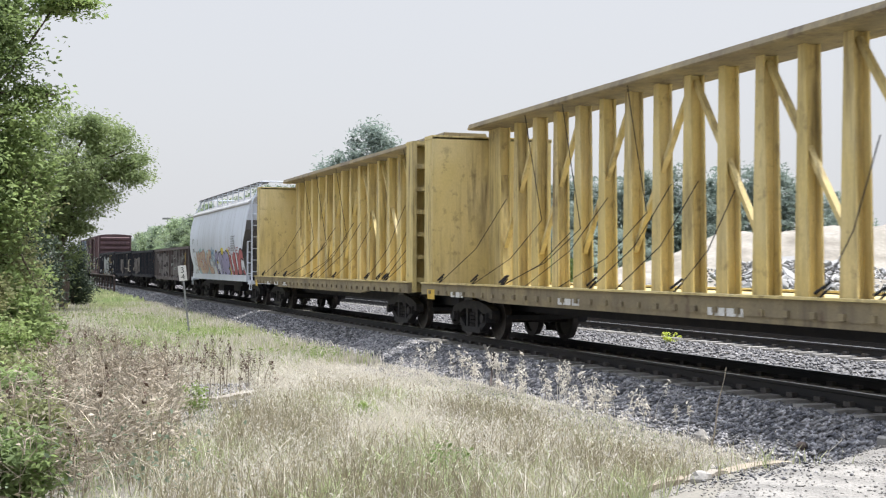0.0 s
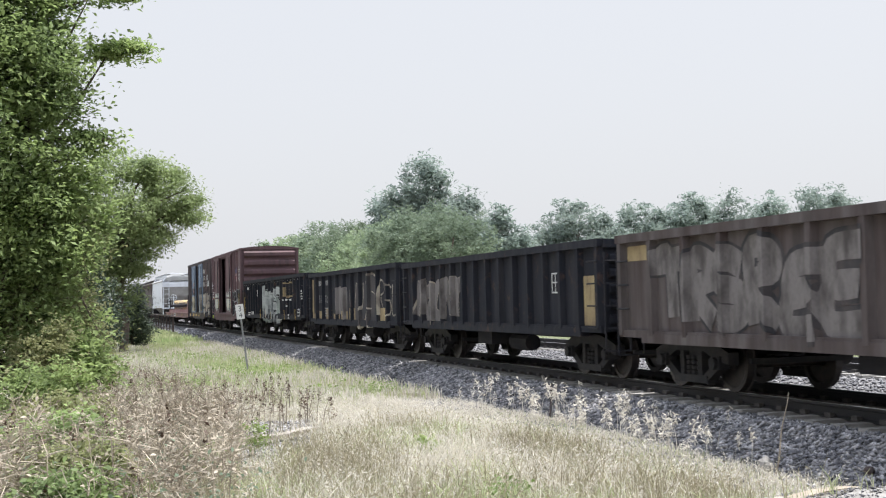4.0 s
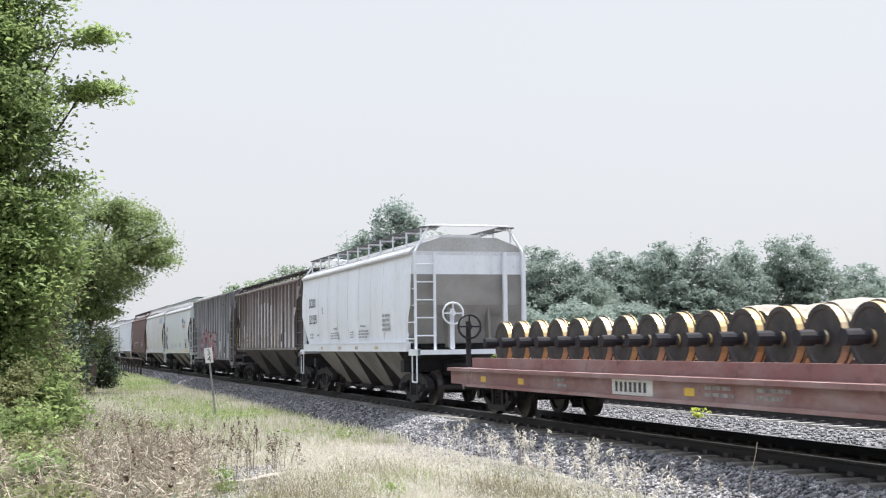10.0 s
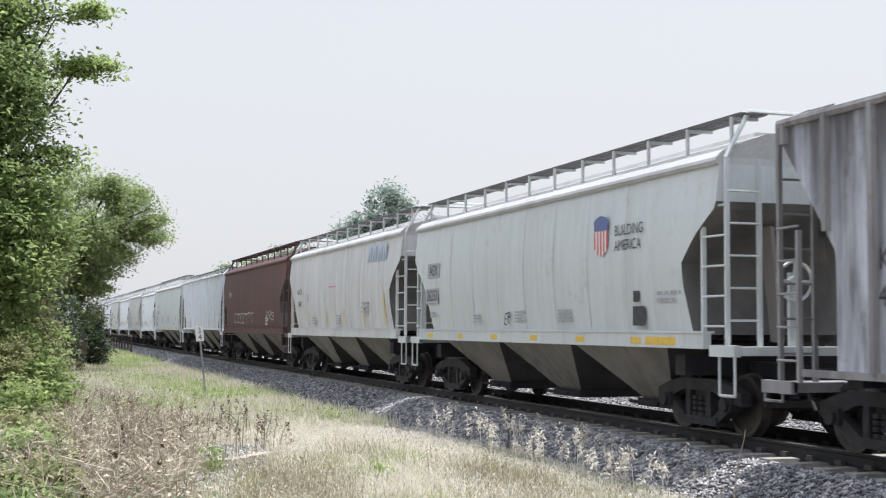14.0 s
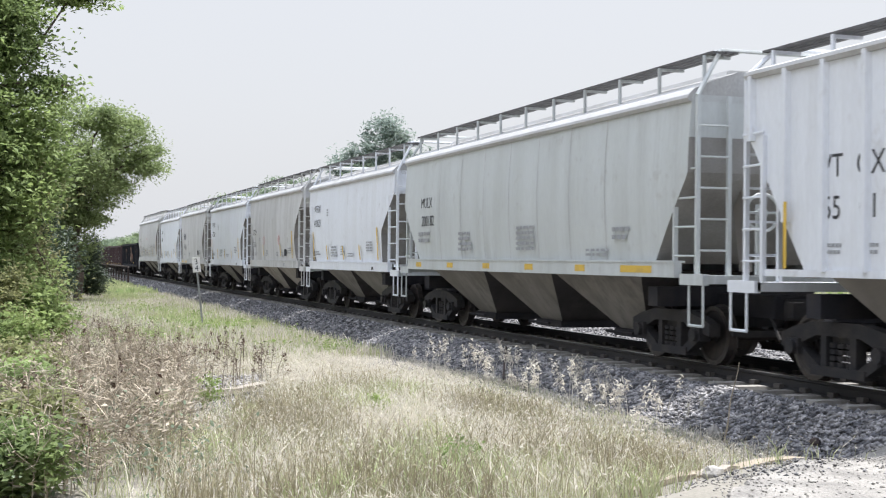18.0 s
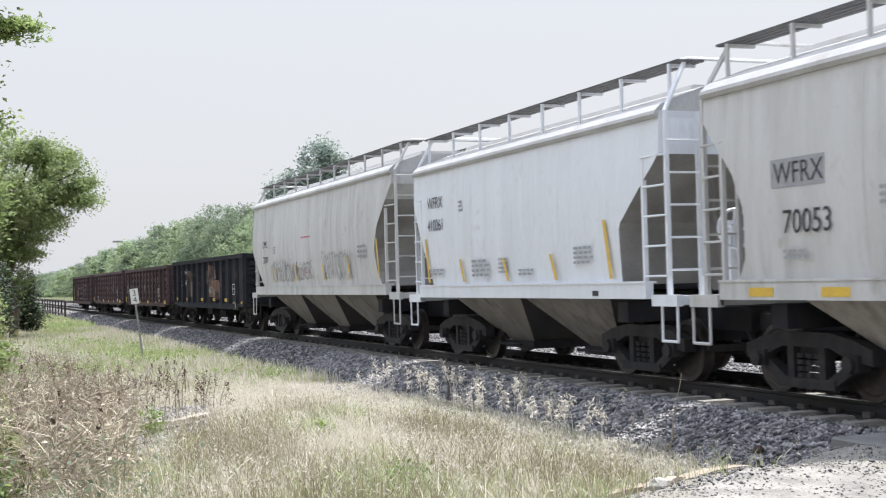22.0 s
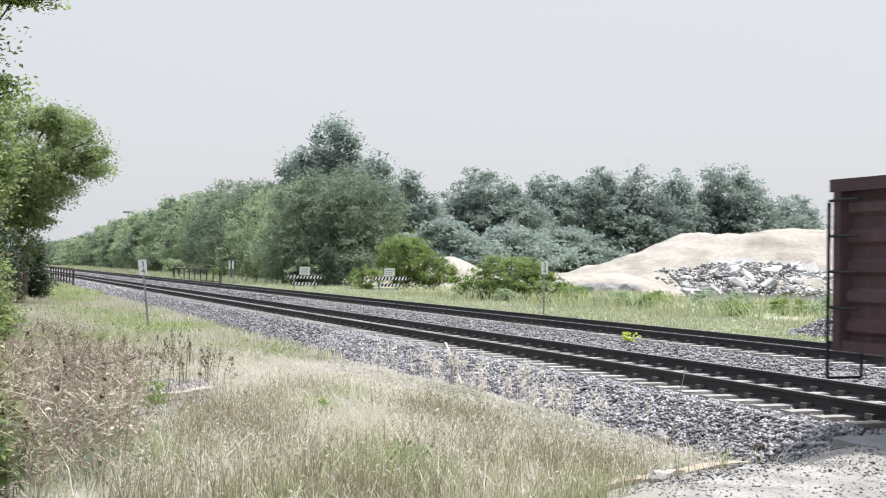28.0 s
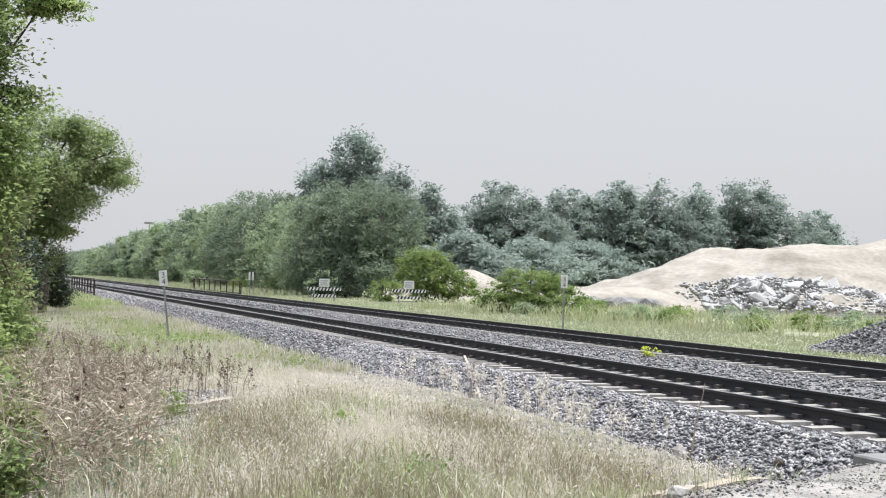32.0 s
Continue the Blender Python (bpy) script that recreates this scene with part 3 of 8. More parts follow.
GLYPHS = [
    [(0.9, 0.85), (0.45, 1.0), (0.1, 0.8), (0.3, 0.55), (0.75, 0.45), (0.9, 0.2), (0.5, 0.0), (0.05, 0.12)],
    [(0.1, 0.0), (0.15, 0.95), (0.5, 0.35), (0.85, 1.0), (0.9, 0.05)],
    [(0.15, 1.0), (0.1, 0.1), (0.55, 0.0), (0.85, 0.3), (0.88, 1.0)],
    [(0.2, 0.0), (0.15, 0.98), (0.7, 0.95), (0.85, 0.7), (0.25, 0.5), (0.9, 0.0)],
    [(0.05, 0.0), (0.42, 1.0), (0.62, 0.95), (0.95, 0.0)],
    [(0.9, 0.9), (0.4, 1.0), (0.08, 0.6), (0.15, 0.15), (0.6, 0.0), (0.92, 0.2)],
    [(0.08, 0.92), (0.95, 1.0), (0.2, 0.08), (0.95, 0.0)],
    [(0.5, 0.0), (0.5, 0.95), (0.05, 0.9), (0.98, 1.0)],
    [(0.9, 0.95), (0.15, 0.9), (0.12, 0.5), (0.7, 0.52), (0.12, 0.48), (0.1, 0.05), (0.92, 0.0)],
]


def ribbed(xs, tip, foot, y_panel, y_rib):
    """The relief of a side with upright posts at xs: its depth at any x, and the x of its folds."""
    def depth(x, z):
        d = min(abs(x - p) for p in xs)
        return y_rib if d <= tip else (y_panel if d >= foot else y_panel + (y_rib - y_panel) * (foot - d) / (foot - tip))
    return depth, sorted(p + k for p in xs for k in (-foot, -tip, tip, foot))


def lay_on(bm, skin, lift):
    """Fold flat paint over the relief of the side that carries it."""
    depth, folds = skin
    lo, hi = min(v.co.x for v in bm.verts), max(v.co.x for v in bm.verts)
    for x in folds:
        if lo < x < hi:
            bmesh.ops.bisect_plane(bm, geom=bm.verts[:] + bm.edges[:] + bm.faces[:], plane_co=(x, 0, 0), plane_no=(1, 0, 0), dist=1e-5)
    for v in bm.verts:
        v.co.y += depth(v.co.x, v.co.z) - lift
    return bm


def bulged(eave, sill, bulge):
    """The relief of a smooth side that swells between its sill and its eave."""
    return (lambda x, z: -1.50 - bulge * math.sin(math.pi * min(1, max(0, (z - sill) / (eave - sill))))), []


def graffiti(parent, seed, x, z, w, h, letters, fill, line, y=-1.62, outline=0.05, filled=True, skin=None, pick=()):
    """A sprayed tag: fat bent strokes in one colour edged in another; shapes like letters, but no word."""
    rng = random.Random(seed)
    shapes = []
    for i in range(letters):
        cw = w / letters
        x0, lean = x + i * cw - 0.04 * cw, rng.uniform(-0.12, 0.16) * cw
        z0, ch = z + rng.uniform(-0.04, 0.06) * h, h * rng.uniform(0.86, 1.0)
        g = GLYPHS[pick[i]] if i < len(pick) else rng.choice(GLYPHS)
        pts = [(x0 + (u + rng.uniform(-0.06, 0.06)) * cw * 1.02 + lean * v, z0 + (v * 0.84 + 0.08 + rng.uniform(-0.03, 0.03)) * ch) for u, v in g]
        fine = []
        for j in range(len(pts) - 1):
            p0, p1, p2, p3 = pts[max(j - 1, 0)], pts[j], pts[j + 1], pts[min(j + 2, len(pts) - 1)]
            for k in range(5):
                u = k / 5
                fine.append(tuple(0.5 * (2 * b + (c - a) * u + (2 * a - 5 * b + 4 * c - d) * u * u + (3 * b - a - 3 * c + d) * u ** 3) for a, b, c, d in zip(p0, p1, p2, p3)))
        shapes.append(fine + [pts[-1]])
    fat = min(w / letters * 0.42, h * 0.34)
    base = 0.0 if skin else y

    def coat(name, colour, label, width, lift):
        bm = bmesh.new()
        for i, s in enumerate(shapes):
            stroke(bm, s, width() if callable(width) else width, base - lift - 0.0004 * i)
        if skin:
            lay_on(bm, skin, 0.003)
        tagged(part(name, bm, M_GRAFFITI[colour], parent, label), kind="stuff")
    if filled:
        coat("graffiti_line", line, line + " sprayed outlines", fat + outline, 0.003)
        coat("graffiti_fill", fill, fill + " sprayed letter shapes", lambda: fat * rng.uniform(0.85, 1.05), 0.009)
    else:
        coat("graffiti_line", line, line + " sprayed scrawl", outline, 0.003)


def sprayed_field(parent, colour, spots, skin, label, seed, lift=0.002):
    """Ragged sprayed patches (x, z, half width, half height) that follow the side's relief."""
    rng = random.Random(seed)
    bm = bmesh.new()
    for i, (x, z, rx, rz) in enumerate(spots):
        blob(bm, x, z, rx, rz, -0.0004 * i, rng)
    lay_on(bm, skin, lift)
    tagged(part("graffiti_cloud", bm, M_GRAFFITI[colour], parent, label), kind="stuff")


def gondola_skin(length, posts):
    return ribbed([-length / 2 + 0.1 + (length - 0.2) * i / (posts - 1) for i in range(posts)], 0.06, 0.10, -1.48, -1.59)


def hopper_skin(length, ribs):
    return ribbed([-length / 2 + 0.12 + (length - 0.24) * i / (ribs - 1) for i in range(ribs)], 0.04, 0.06, -1.50, -1.575)


def ladder(car, material, x, y, z0, z1, w, along="y", step=0.42, name="ladder"):
    bm = bmesh.new()
    ends = [(x, y), (x, y + w)] if along == "y" else [(x, y), (x + w, y)]
    for px, py in ends:
        box(bm, px - 0.03, px + 0.03, py - 0.03, py + 0.03, z0, z1)
    z = z0 + 0.15
    while z < z1:
        rod(bm, (*ends[0], z), (*ends[1], z), 0.016, 5)
        z += step
    return part(name, bm, material, car)


def brake_wheel_mesh(material):
    bm = bmesh.new()
    pts = [Vector((0.27 * math.cos(2 * math.pi * i / 16), 0, 0.27 * math.sin(2 * math.pi * i / 16))) for i in range(16)]
    for i in range(16):
        rod(bm, pts[i], pts[(i + 1) % 16], 0.025, 5)
    for i in range(0, 16, 4):
        rod(bm, (0, 0.04, 0), pts[i], 0.02, 5)
    disc(bm, 0, 0, -0.03, 0.08, 0.07, 10)
    box(bm, -0.05, 0.05, 0.05, 0.12, -0.9, 0.12)
    return mesh_of("brake_wheel", bm, material)


HEX_NEAR = (0.95, ((0.0, 0.80), (0.3, 0.98), (0.42, 1.0), (0.58, 0.55), (0.72, 0.0)))
HEX_FAR = (1.30, ((0.0, 1.0), (0.38, 0.70), (0.68, 0.0)))
RIB_END = (1.15, ((0.0, 1.0), (0.45, 1.0), (0.92, 0.0)))


def notch_at(notch, share):
    deep, line = notch
    for (a, ka), (b, kb) in zip(line, line[1:]):
        if a <= share <= b:
            return deep * (ka + (kb - ka) * (share - a) / (b - a))
    return 0.0


def hopper(name, length, eave, sill, paint, under, label, ribs=0, rib_paint=None, slope=None, bays=3, round_side=0.10, cut_top=3.2, boards=True, cap=0.36, frame=None, group="", far=HEX_FAR, near=HEX_NEAR, board=0.60, seams=7):
    """A covered hopper car. length: over the body's top; eave, sill: heights of the side's edges; far, near: the
    depth of the notch under each end and its outline as (share of the side's height, share of the depth); board: the walkway's height over the eave."""
    car = thing(name, label, "hopper car", group)
    h = length / 2
    frame = frame or paint
    cut = near[0]
    levels = []
    steps = 24
    cut_top = min(cut_top, eave - 0.5)
    for i in range(steps + 1):
        z = sill + (eave - sill) * i / steps
        s = math.sin(math.pi * i / steps)
        levels.append((z, 1.50 + round_side * s, h - notch_at(far, i / steps), h - notch_at(near, i / steps)))
    bm = bmesh.new()
    rings = [[bm.verts.new(v) for v in ((-xf, -hy, z), (xn, -hy, z), (xn, hy, z), (-xf, hy, z))] for z, hy, xf, xn in levels]
    for a, b in zip(rings, rings[1:]):
        for i in range(4):
            bm.faces.new((a[i], a[(i + 1) % 4], b[(i + 1) % 4], b[i]))
    bm.faces.new(rings[0][::-1])
    bm.faces.new(rings[-1])
    bm.normal_update()
    # end faces below the top panel take the slope coat with its painted shade
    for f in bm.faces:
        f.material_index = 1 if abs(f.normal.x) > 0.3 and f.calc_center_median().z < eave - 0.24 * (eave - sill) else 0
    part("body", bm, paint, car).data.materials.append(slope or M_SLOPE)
    if not ribs:
        for i in range(1, seams + 1):
            x = (-h + 1.3) + (length - 2.6) * i / (seams + 1)
            bm = bmesh.new()
            for (z, ya, _, _), (zc, yb, _, _) in zip(levels, levels[1:]):
                v = [bm.verts.new(p) for p in ((x - 0.012, -ya - 0.004, z), (x + 0.012, -ya - 0.004, z), (x + 0.012, -yb - 0.004, zc), (x - 0.012, -yb - 0.004, zc))]
                bm.faces.new(v)
            bmesh.ops.remove_doubles(bm, verts=bm.verts, dist=1e-5)
            part("weld_seam", bm, paint if "red" in paint.name or seams < 7 else M_SEAM, car)
    # roof with its eave lip
    bm = bmesh.new()
    prism(bm, [(-1.55, eave - 0.10), (-1.58, eave - 0.05), (-1.56, eave), (-1.46, eave + cap * 0.26), (-1.25, eave + cap * 0.50), (-0.75, eave + cap), (0.75, eave + cap), (1.25, eave + cap * 0.50), (1.46, eave + cap * 0.26), (1.56, eave), (1.58, eave - 0.05), (1.55, eave - 0.10)], "x", -h, h)
    part("roof", bm, rib_paint or (paint if "red" in paint.name else M_ROOF), car)
    bm = bmesh.new()
    prism(bm, [(-0.62, eave + cap), (-0.55, eave + cap + 0.12), (0.55, eave + cap + 0.12), (0.62, eave + cap)], "x", -h + 0.6, h - 0.6)
    part("hatch_trough", bm, rib_paint or (paint if "red" in paint.name else M_ROOF), car)
    # side sills
    for sy in (-1, 1):
        bm = bmesh.new()
        box(bm, -h + 0.35, h - 0.35, sy * 1.46, sy * (1.53 if ribs else 1.585), sill - (0.07 if ribs else 0.20), sill + 0.02)
        if not ribs:
            box(bm, -h + 0.35, h - 0.35, sy * 1.40, sy * 1.60, sill + 0.02, sill + 0.05)
        part("side_sill", bm, rib_paint or frame, car)
    # hopper bays and centre sill
    for i in range(bays):
        inner = length - 3.4
        x0, x1 = -inner / 2 + inner * i / bays, -inner / 2 + inner * (i + 1) / bays
        c = (x0 + x1) / 2
        bm = bmesh.new()
        zs = sill - (0.03 if ribs else 0.12)
        a = [bm.verts.new(v) for v in ((x0, -1.44, zs), (x1, -1.44, zs), (x1, 1.44, zs), (x0, 1.44, zs))]
        b = [bm.verts.new(v) for v in ((c - 0.5, -0.62, 0.36), (c + 0.5, -0.62, 0.36), (c + 0.5, 0.62, 0.36), (c - 0.5, 0.62, 0.36))]
        # cross faces of the bay get the darker coat: their shade is in the colour
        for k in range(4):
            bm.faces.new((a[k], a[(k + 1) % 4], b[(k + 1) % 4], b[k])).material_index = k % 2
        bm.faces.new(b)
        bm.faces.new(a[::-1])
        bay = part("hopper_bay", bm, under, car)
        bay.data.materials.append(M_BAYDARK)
        bm = bmesh.new()
        box(bm, c - 0.62, c + 0.62, -0.7, 0.7, 0.24, 0.37)
        rod(bm, (c - 0.5, -0.9, 0.32), (c + 0.5, -0.9, 0.32), 0.03)
        part("outlet_gate", bm, M_DARK, bay)
    if not bays:
        bm = bmesh.new()
        box(bm, -h + 2.8, h - 2.8, -1.3, 1.3, 0.72, sill - 0.19)
        box(bm, -2.2, -0.9, -1.1, 1.1, 0.42, 0.72)
        box(bm, 1.2, 2.8, -1.0, 1.0, 0.46, 0.72)
        part("underframe", bm, M_DARK, car)
    bm = bmesh.new()
    box(bm, -h - 0.35, h + 0.35, -0.33, 0.33, 0.72, 1.05)
    box(bm, -h + 1.2, -h + 1.5, -1.4, 1.4, 0.85, 1.15)
    box(bm, h - 1.5, h - 1.2, -1.4, 1.4, 0.85, 1.15)
    part("centre_sill", bm, M_DARK, car)
    # end slope sheets, braces and platforms
    for s in (-1, 1):
        bm = bmesh.new()
        xa, xb = s * (h - 0.25), s * (h + 0.42)
        box(bm, min(xa, xb), max(xa, xb), -1.5, 1.5, sill - 0.28, sill - 0.16)
        for sy in (-1, 1):
            box(bm, min(xa, xb), max(xa, xb), sy * 1.5 - 0.05, sy * 1.5 + 0.05, sill - 0.30, sill - 0.14)
        part("end_platform", bm, frame, car)
        bm = bmesh.new()
        for yy in (-1.46, -0.95):
            box(bm, s * (h + 0.10) - 0.03, s * (h + 0.10) + 0.03, yy - 0.03, yy + 0.03, sill - 0.16, eave - 0.02)
        end_ladder = part("end_ladder", bm, frame, car)
        z = sill + 0.2
        while z < eave - 0.1:
            bm = bmesh.new()
            rod(bm, (s * (h + 0.12), -1.46, z), (s * (h + 0.12), -0.95, z), 0.018, 5)
            part("rung", bm, frame, end_ladder)
            z += 0.45
        for yy in (0.95, 1.46):
            bm = bmesh.new()
            box(bm, s * (h + 0.10) - 0.05, s * (h + 0.10) + 0.05, yy - 0.05, yy + 0.05, sill - 0.16, eave - 0.02)
            part("end_post", bm, frame, car)
        for sy in (-1, 1):
            bm = bmesh.new()
            box(bm, s * (h - 0.42) - 0.03, s * (h - 0.42) + 0.03, sy * 1.53 - 0.03, sy * 1.53 + 0.03, sill - 0.15, sill + 1.75)
            side_ladder = part("side_ladder", bm, frame, car)
            z = sill + 0.12
            while z < sill + 1.8:
                bm = bmesh.new()
                rod(bm, (s * (h - 0.44), sy * 1.55, z), (s * (h + 0.12), sy * 1.50, z), 0.017, 5)
                part("rung", bm, frame, side_ladder)
                z += 0.42
            bm = bmesh.new()
            rod(bm, (s * (h - 0.02), sy * 1.52, sill - 0.3), (s * (h - 0.02), sy * 1.52, 0.62), 0.02)
            rod(bm, (s * (h + 0.38), sy * 1.52, sill - 0.3), (s * (h + 0.38), sy * 1.52, 0.62), 0.02)
            rod(bm, (s * (h - 0.02), sy * 1.52, 0.62), (s * (h + 0.38), sy * 1.52, 0.62), 0.022)
            part("stirrup_step", bm, frame, car)
        for yy in (-0.55, 0.55):
            bm = bmesh.new()
            prism(bm, [(s * (h - 0.2), sill - 0.1), (s * (h + 0.05), sill - 0.1), (s * (h - cut * 0.2), cut_top - 0.2), (s * (h - 0.5), cut_top - 0.2)], "y", yy - 0.03, yy + 0.03)
            part("end_brace", bm, under, car)
        # high walkway loops over the roof's end
        bm = bmesh.new()
        zt = eave + board + 0.06
        rod(bm, (s * (h + 0.08), -1.46, eave - 0.02), (s * (h + 0.02), -1.05, zt), 0.035)
        rod(bm, (s * (h + 0.08), 1.46, eave - 0.02), (s * (h + 0.02), 1.05, zt), 0.035)
        rod(bm, (s * (h + 0.02), -1.05, zt), (s * (h + 0.02), 1.05, zt), 0.03)
        rod(bm, (s * (h - 0.5), -1.05, zt), (s * (h + 0.02), -1.05, zt), 0.02)
        part("roof_handrail", bm, frame, car)
    me = brake_wheel_mesh(frame)
    w = part("brake_wheel", me, None, car)
    w.rotation_euler, w.location = (0, 0, radians(90)), (h + 0.36, -0.55, sill + 0.75)
    if boards:
        for sy in (-1, 1):
            zb = eave + board
            for k in range(4):
                bm = bmesh.new()
                box(bm, -h - 0.1, h + 0.1, sy * (0.80 + 0.115 * k), sy * (0.80 + 0.115 * k + 0.085), zb, zb + 0.03)
                part("running_board", bm, M_GRATE, car)
            bm = bmesh.new()
            n = max(5, round(length / 1.35))
            box(bm, -0.025, 0.025, sy * 1.22 - 0.02, sy * 1.22 + 0.02, eave + cap * 0.45, zb)
            box(bm, -0.025, 0.025, min(sy * 0.8, sy * 1.19), max(sy * 0.8, sy * 1.19), zb - 0.045, zb - 0.002)
            me = mesh_of("board_support", bm, frame)
            for i in range(n + 1):
                part("board_support", me, None, car).location = (-h + 0.15 + (length - 0.3) * i / n, 0, 0)
    for i in range(ribs):
        x = -h + 0.12 + (length - 0.24) * i / (ribs - 1)
        end = far if x < 0 else near
        low = sill + (eave - sill) * next((k / 60 for k in range(61) if h - notch_at(end, k / 60) >= abs(x) + 0.05), 0.96)
        for sy in (-1, 1):
            bm = bmesh.new()
            prism(bm, [(x - 0.06, sy * 1.49), (x - 0.04, sy * 1.575), (x + 0.04, sy * 1.575), (x + 0.06, sy * 1.49)], "z", low, eave - 0.06)
            part("side_post", bm, rib_paint or paint, car)
    running_gear(car, h + 0.15, 1.55)
    return car


def gondola(name, length, top, bottom, paint, label, posts=12, corrugated=False, chord=None, group=""):
    car = thing(name, label, "gondola car", group)
    h = length / 2
    for sy in (-1, 1):
        bm = bmesh.new()
        box(bm, -h, h, sy * 1.44, sy * 1.48, bottom + 0.04, top - 0.1)
        part("side_wall", bm, paint, car)
        bm = bmesh.new()
        box(bm, -h - 0.02, h + 0.02, sy * 1.40, sy * 1.60, top - 0.14, top)
        part("top_chord", bm, chord or paint, car)
        bm = bmesh.new()
        box(bm, -h + 0.9, h - 0.9, sy * 1.42, sy * 1.58, bottom - 0.06, bottom + 0.10)
        box(bm, -h, h, sy * 1.42, sy * 1.56, bottom + 0.02, bottom + 0.14)
        part("side_sill", bm, paint, car)
        for i in range(posts):
            x = -h + 0.1 + (length - 0.2) * i / (posts - 1)
            bm = bmesh.new()
            prism(bm, [(x - 0.10, sy * 1.475), (x - 0.06, sy * 1.59), (x + 0.06, sy * 1.59), (x + 0.10, sy * 1.475)], "z", bottom + 0.06, top - 0.13)
            part("side_post", bm, paint, car)
        if corrugated:
            for i in range(posts - 1):
                x0 = -h + 0.1 + (length - 0.2) * i / (posts - 1) + 0.12
                x1 = x0 + (length - 0.2) / (posts - 1) - 0.24
                if i in (1, posts - 3):
                    continue
                for k in range(5):
                    z = bottom + 0.30 + (top - bottom - 0.62) * k / 4
                    bm = bmesh.new()
                    prism(bm, [(sy * 1.478, z - 0.10), (sy * 1.535, z - 0.05), (sy * 1.535, z + 0.05), (sy * 1.478, z + 0.10)], "x", x0, x1)
                    part("pressed_rib", bm, paint, car)
    for s in (-1, 1):
        bm = bmesh.new()
        box(bm, min(s * h, s * (h - 0.05)), max(s * h, s * (h - 0.05)), -1.45, 1.45, bottom + 0.04, top - 0.1)
        box(bm, min(s * (h - 0.06), s * (h + 0.08)), max(s * (h - 0.06), s * (h + 0.08)), -1.5, 1.5, top - 0.16, top - 0.01)
        wall = part("end_wall", bm, paint, car)
        for k in range(5):
            z = bottom + 0.25 + (top - bottom - 0.6) * k / 4
            bm = bmesh.new()
            prism(bm, [(s * h, z - 0.10), (s * (h + 0.09), z - 0.05), (s * (h + 0.09), z + 0.05), (s * h, z + 0.10)], "y", -1.38, 1.38)
            part("end_rib", bm, paint, wall)
        bm = bmesh.new()
        for yy in (-1.52, -1.05):
            rod(bm, (s * (h + 0.13), yy, bottom - 0.3), (s * (h + 0.13), yy, top - 0.25), 0.02)
        z = bottom - 0.3
        while z < top - 0.2:
            rod(bm, (s * (h + 0.13), -1.52, z), (s * (h + 0.13), -1.05, z), 0.016, 5)
            rod(bm, (s * (h - 0.03), -1.60, z), (s * (h - 0.48), -1.60, z), 0.016, 5) if z > bottom + 0.1 else None
            z += 0.40
        part("ladder", bm, M_DARK, car)
    bm = bmesh.new()
    box(bm, -h + 0.05, h - 0.05, -1.43, 1.43, bottom + 0.05, bottom + 0.16)
    part("floor_plate", bm, M_DARK, car)
    bm = bmesh.new()
    box(bm, -h - 0.3, h + 0.3, -0.35, 0.35, 0.66, 1.0)
    for s in (-1, 1):
        box(bm, s * (h - 1.75) - 0.25, s * (h - 1.75) + 0.25, -1.4, 1.4, 0.78, bottom + 0.06)
    box(bm, -1.3, -0.3, -1.2, -0.6, 0.48, 0.78)
    rod(bm, (0.5, -0.9, 0.55), (1.6, -0.9, 0.55), 0.18, 10)
    part("underframe", bm, M_DARK, car)
    running_gear(car, h + 0.1, 1.75)
    return car


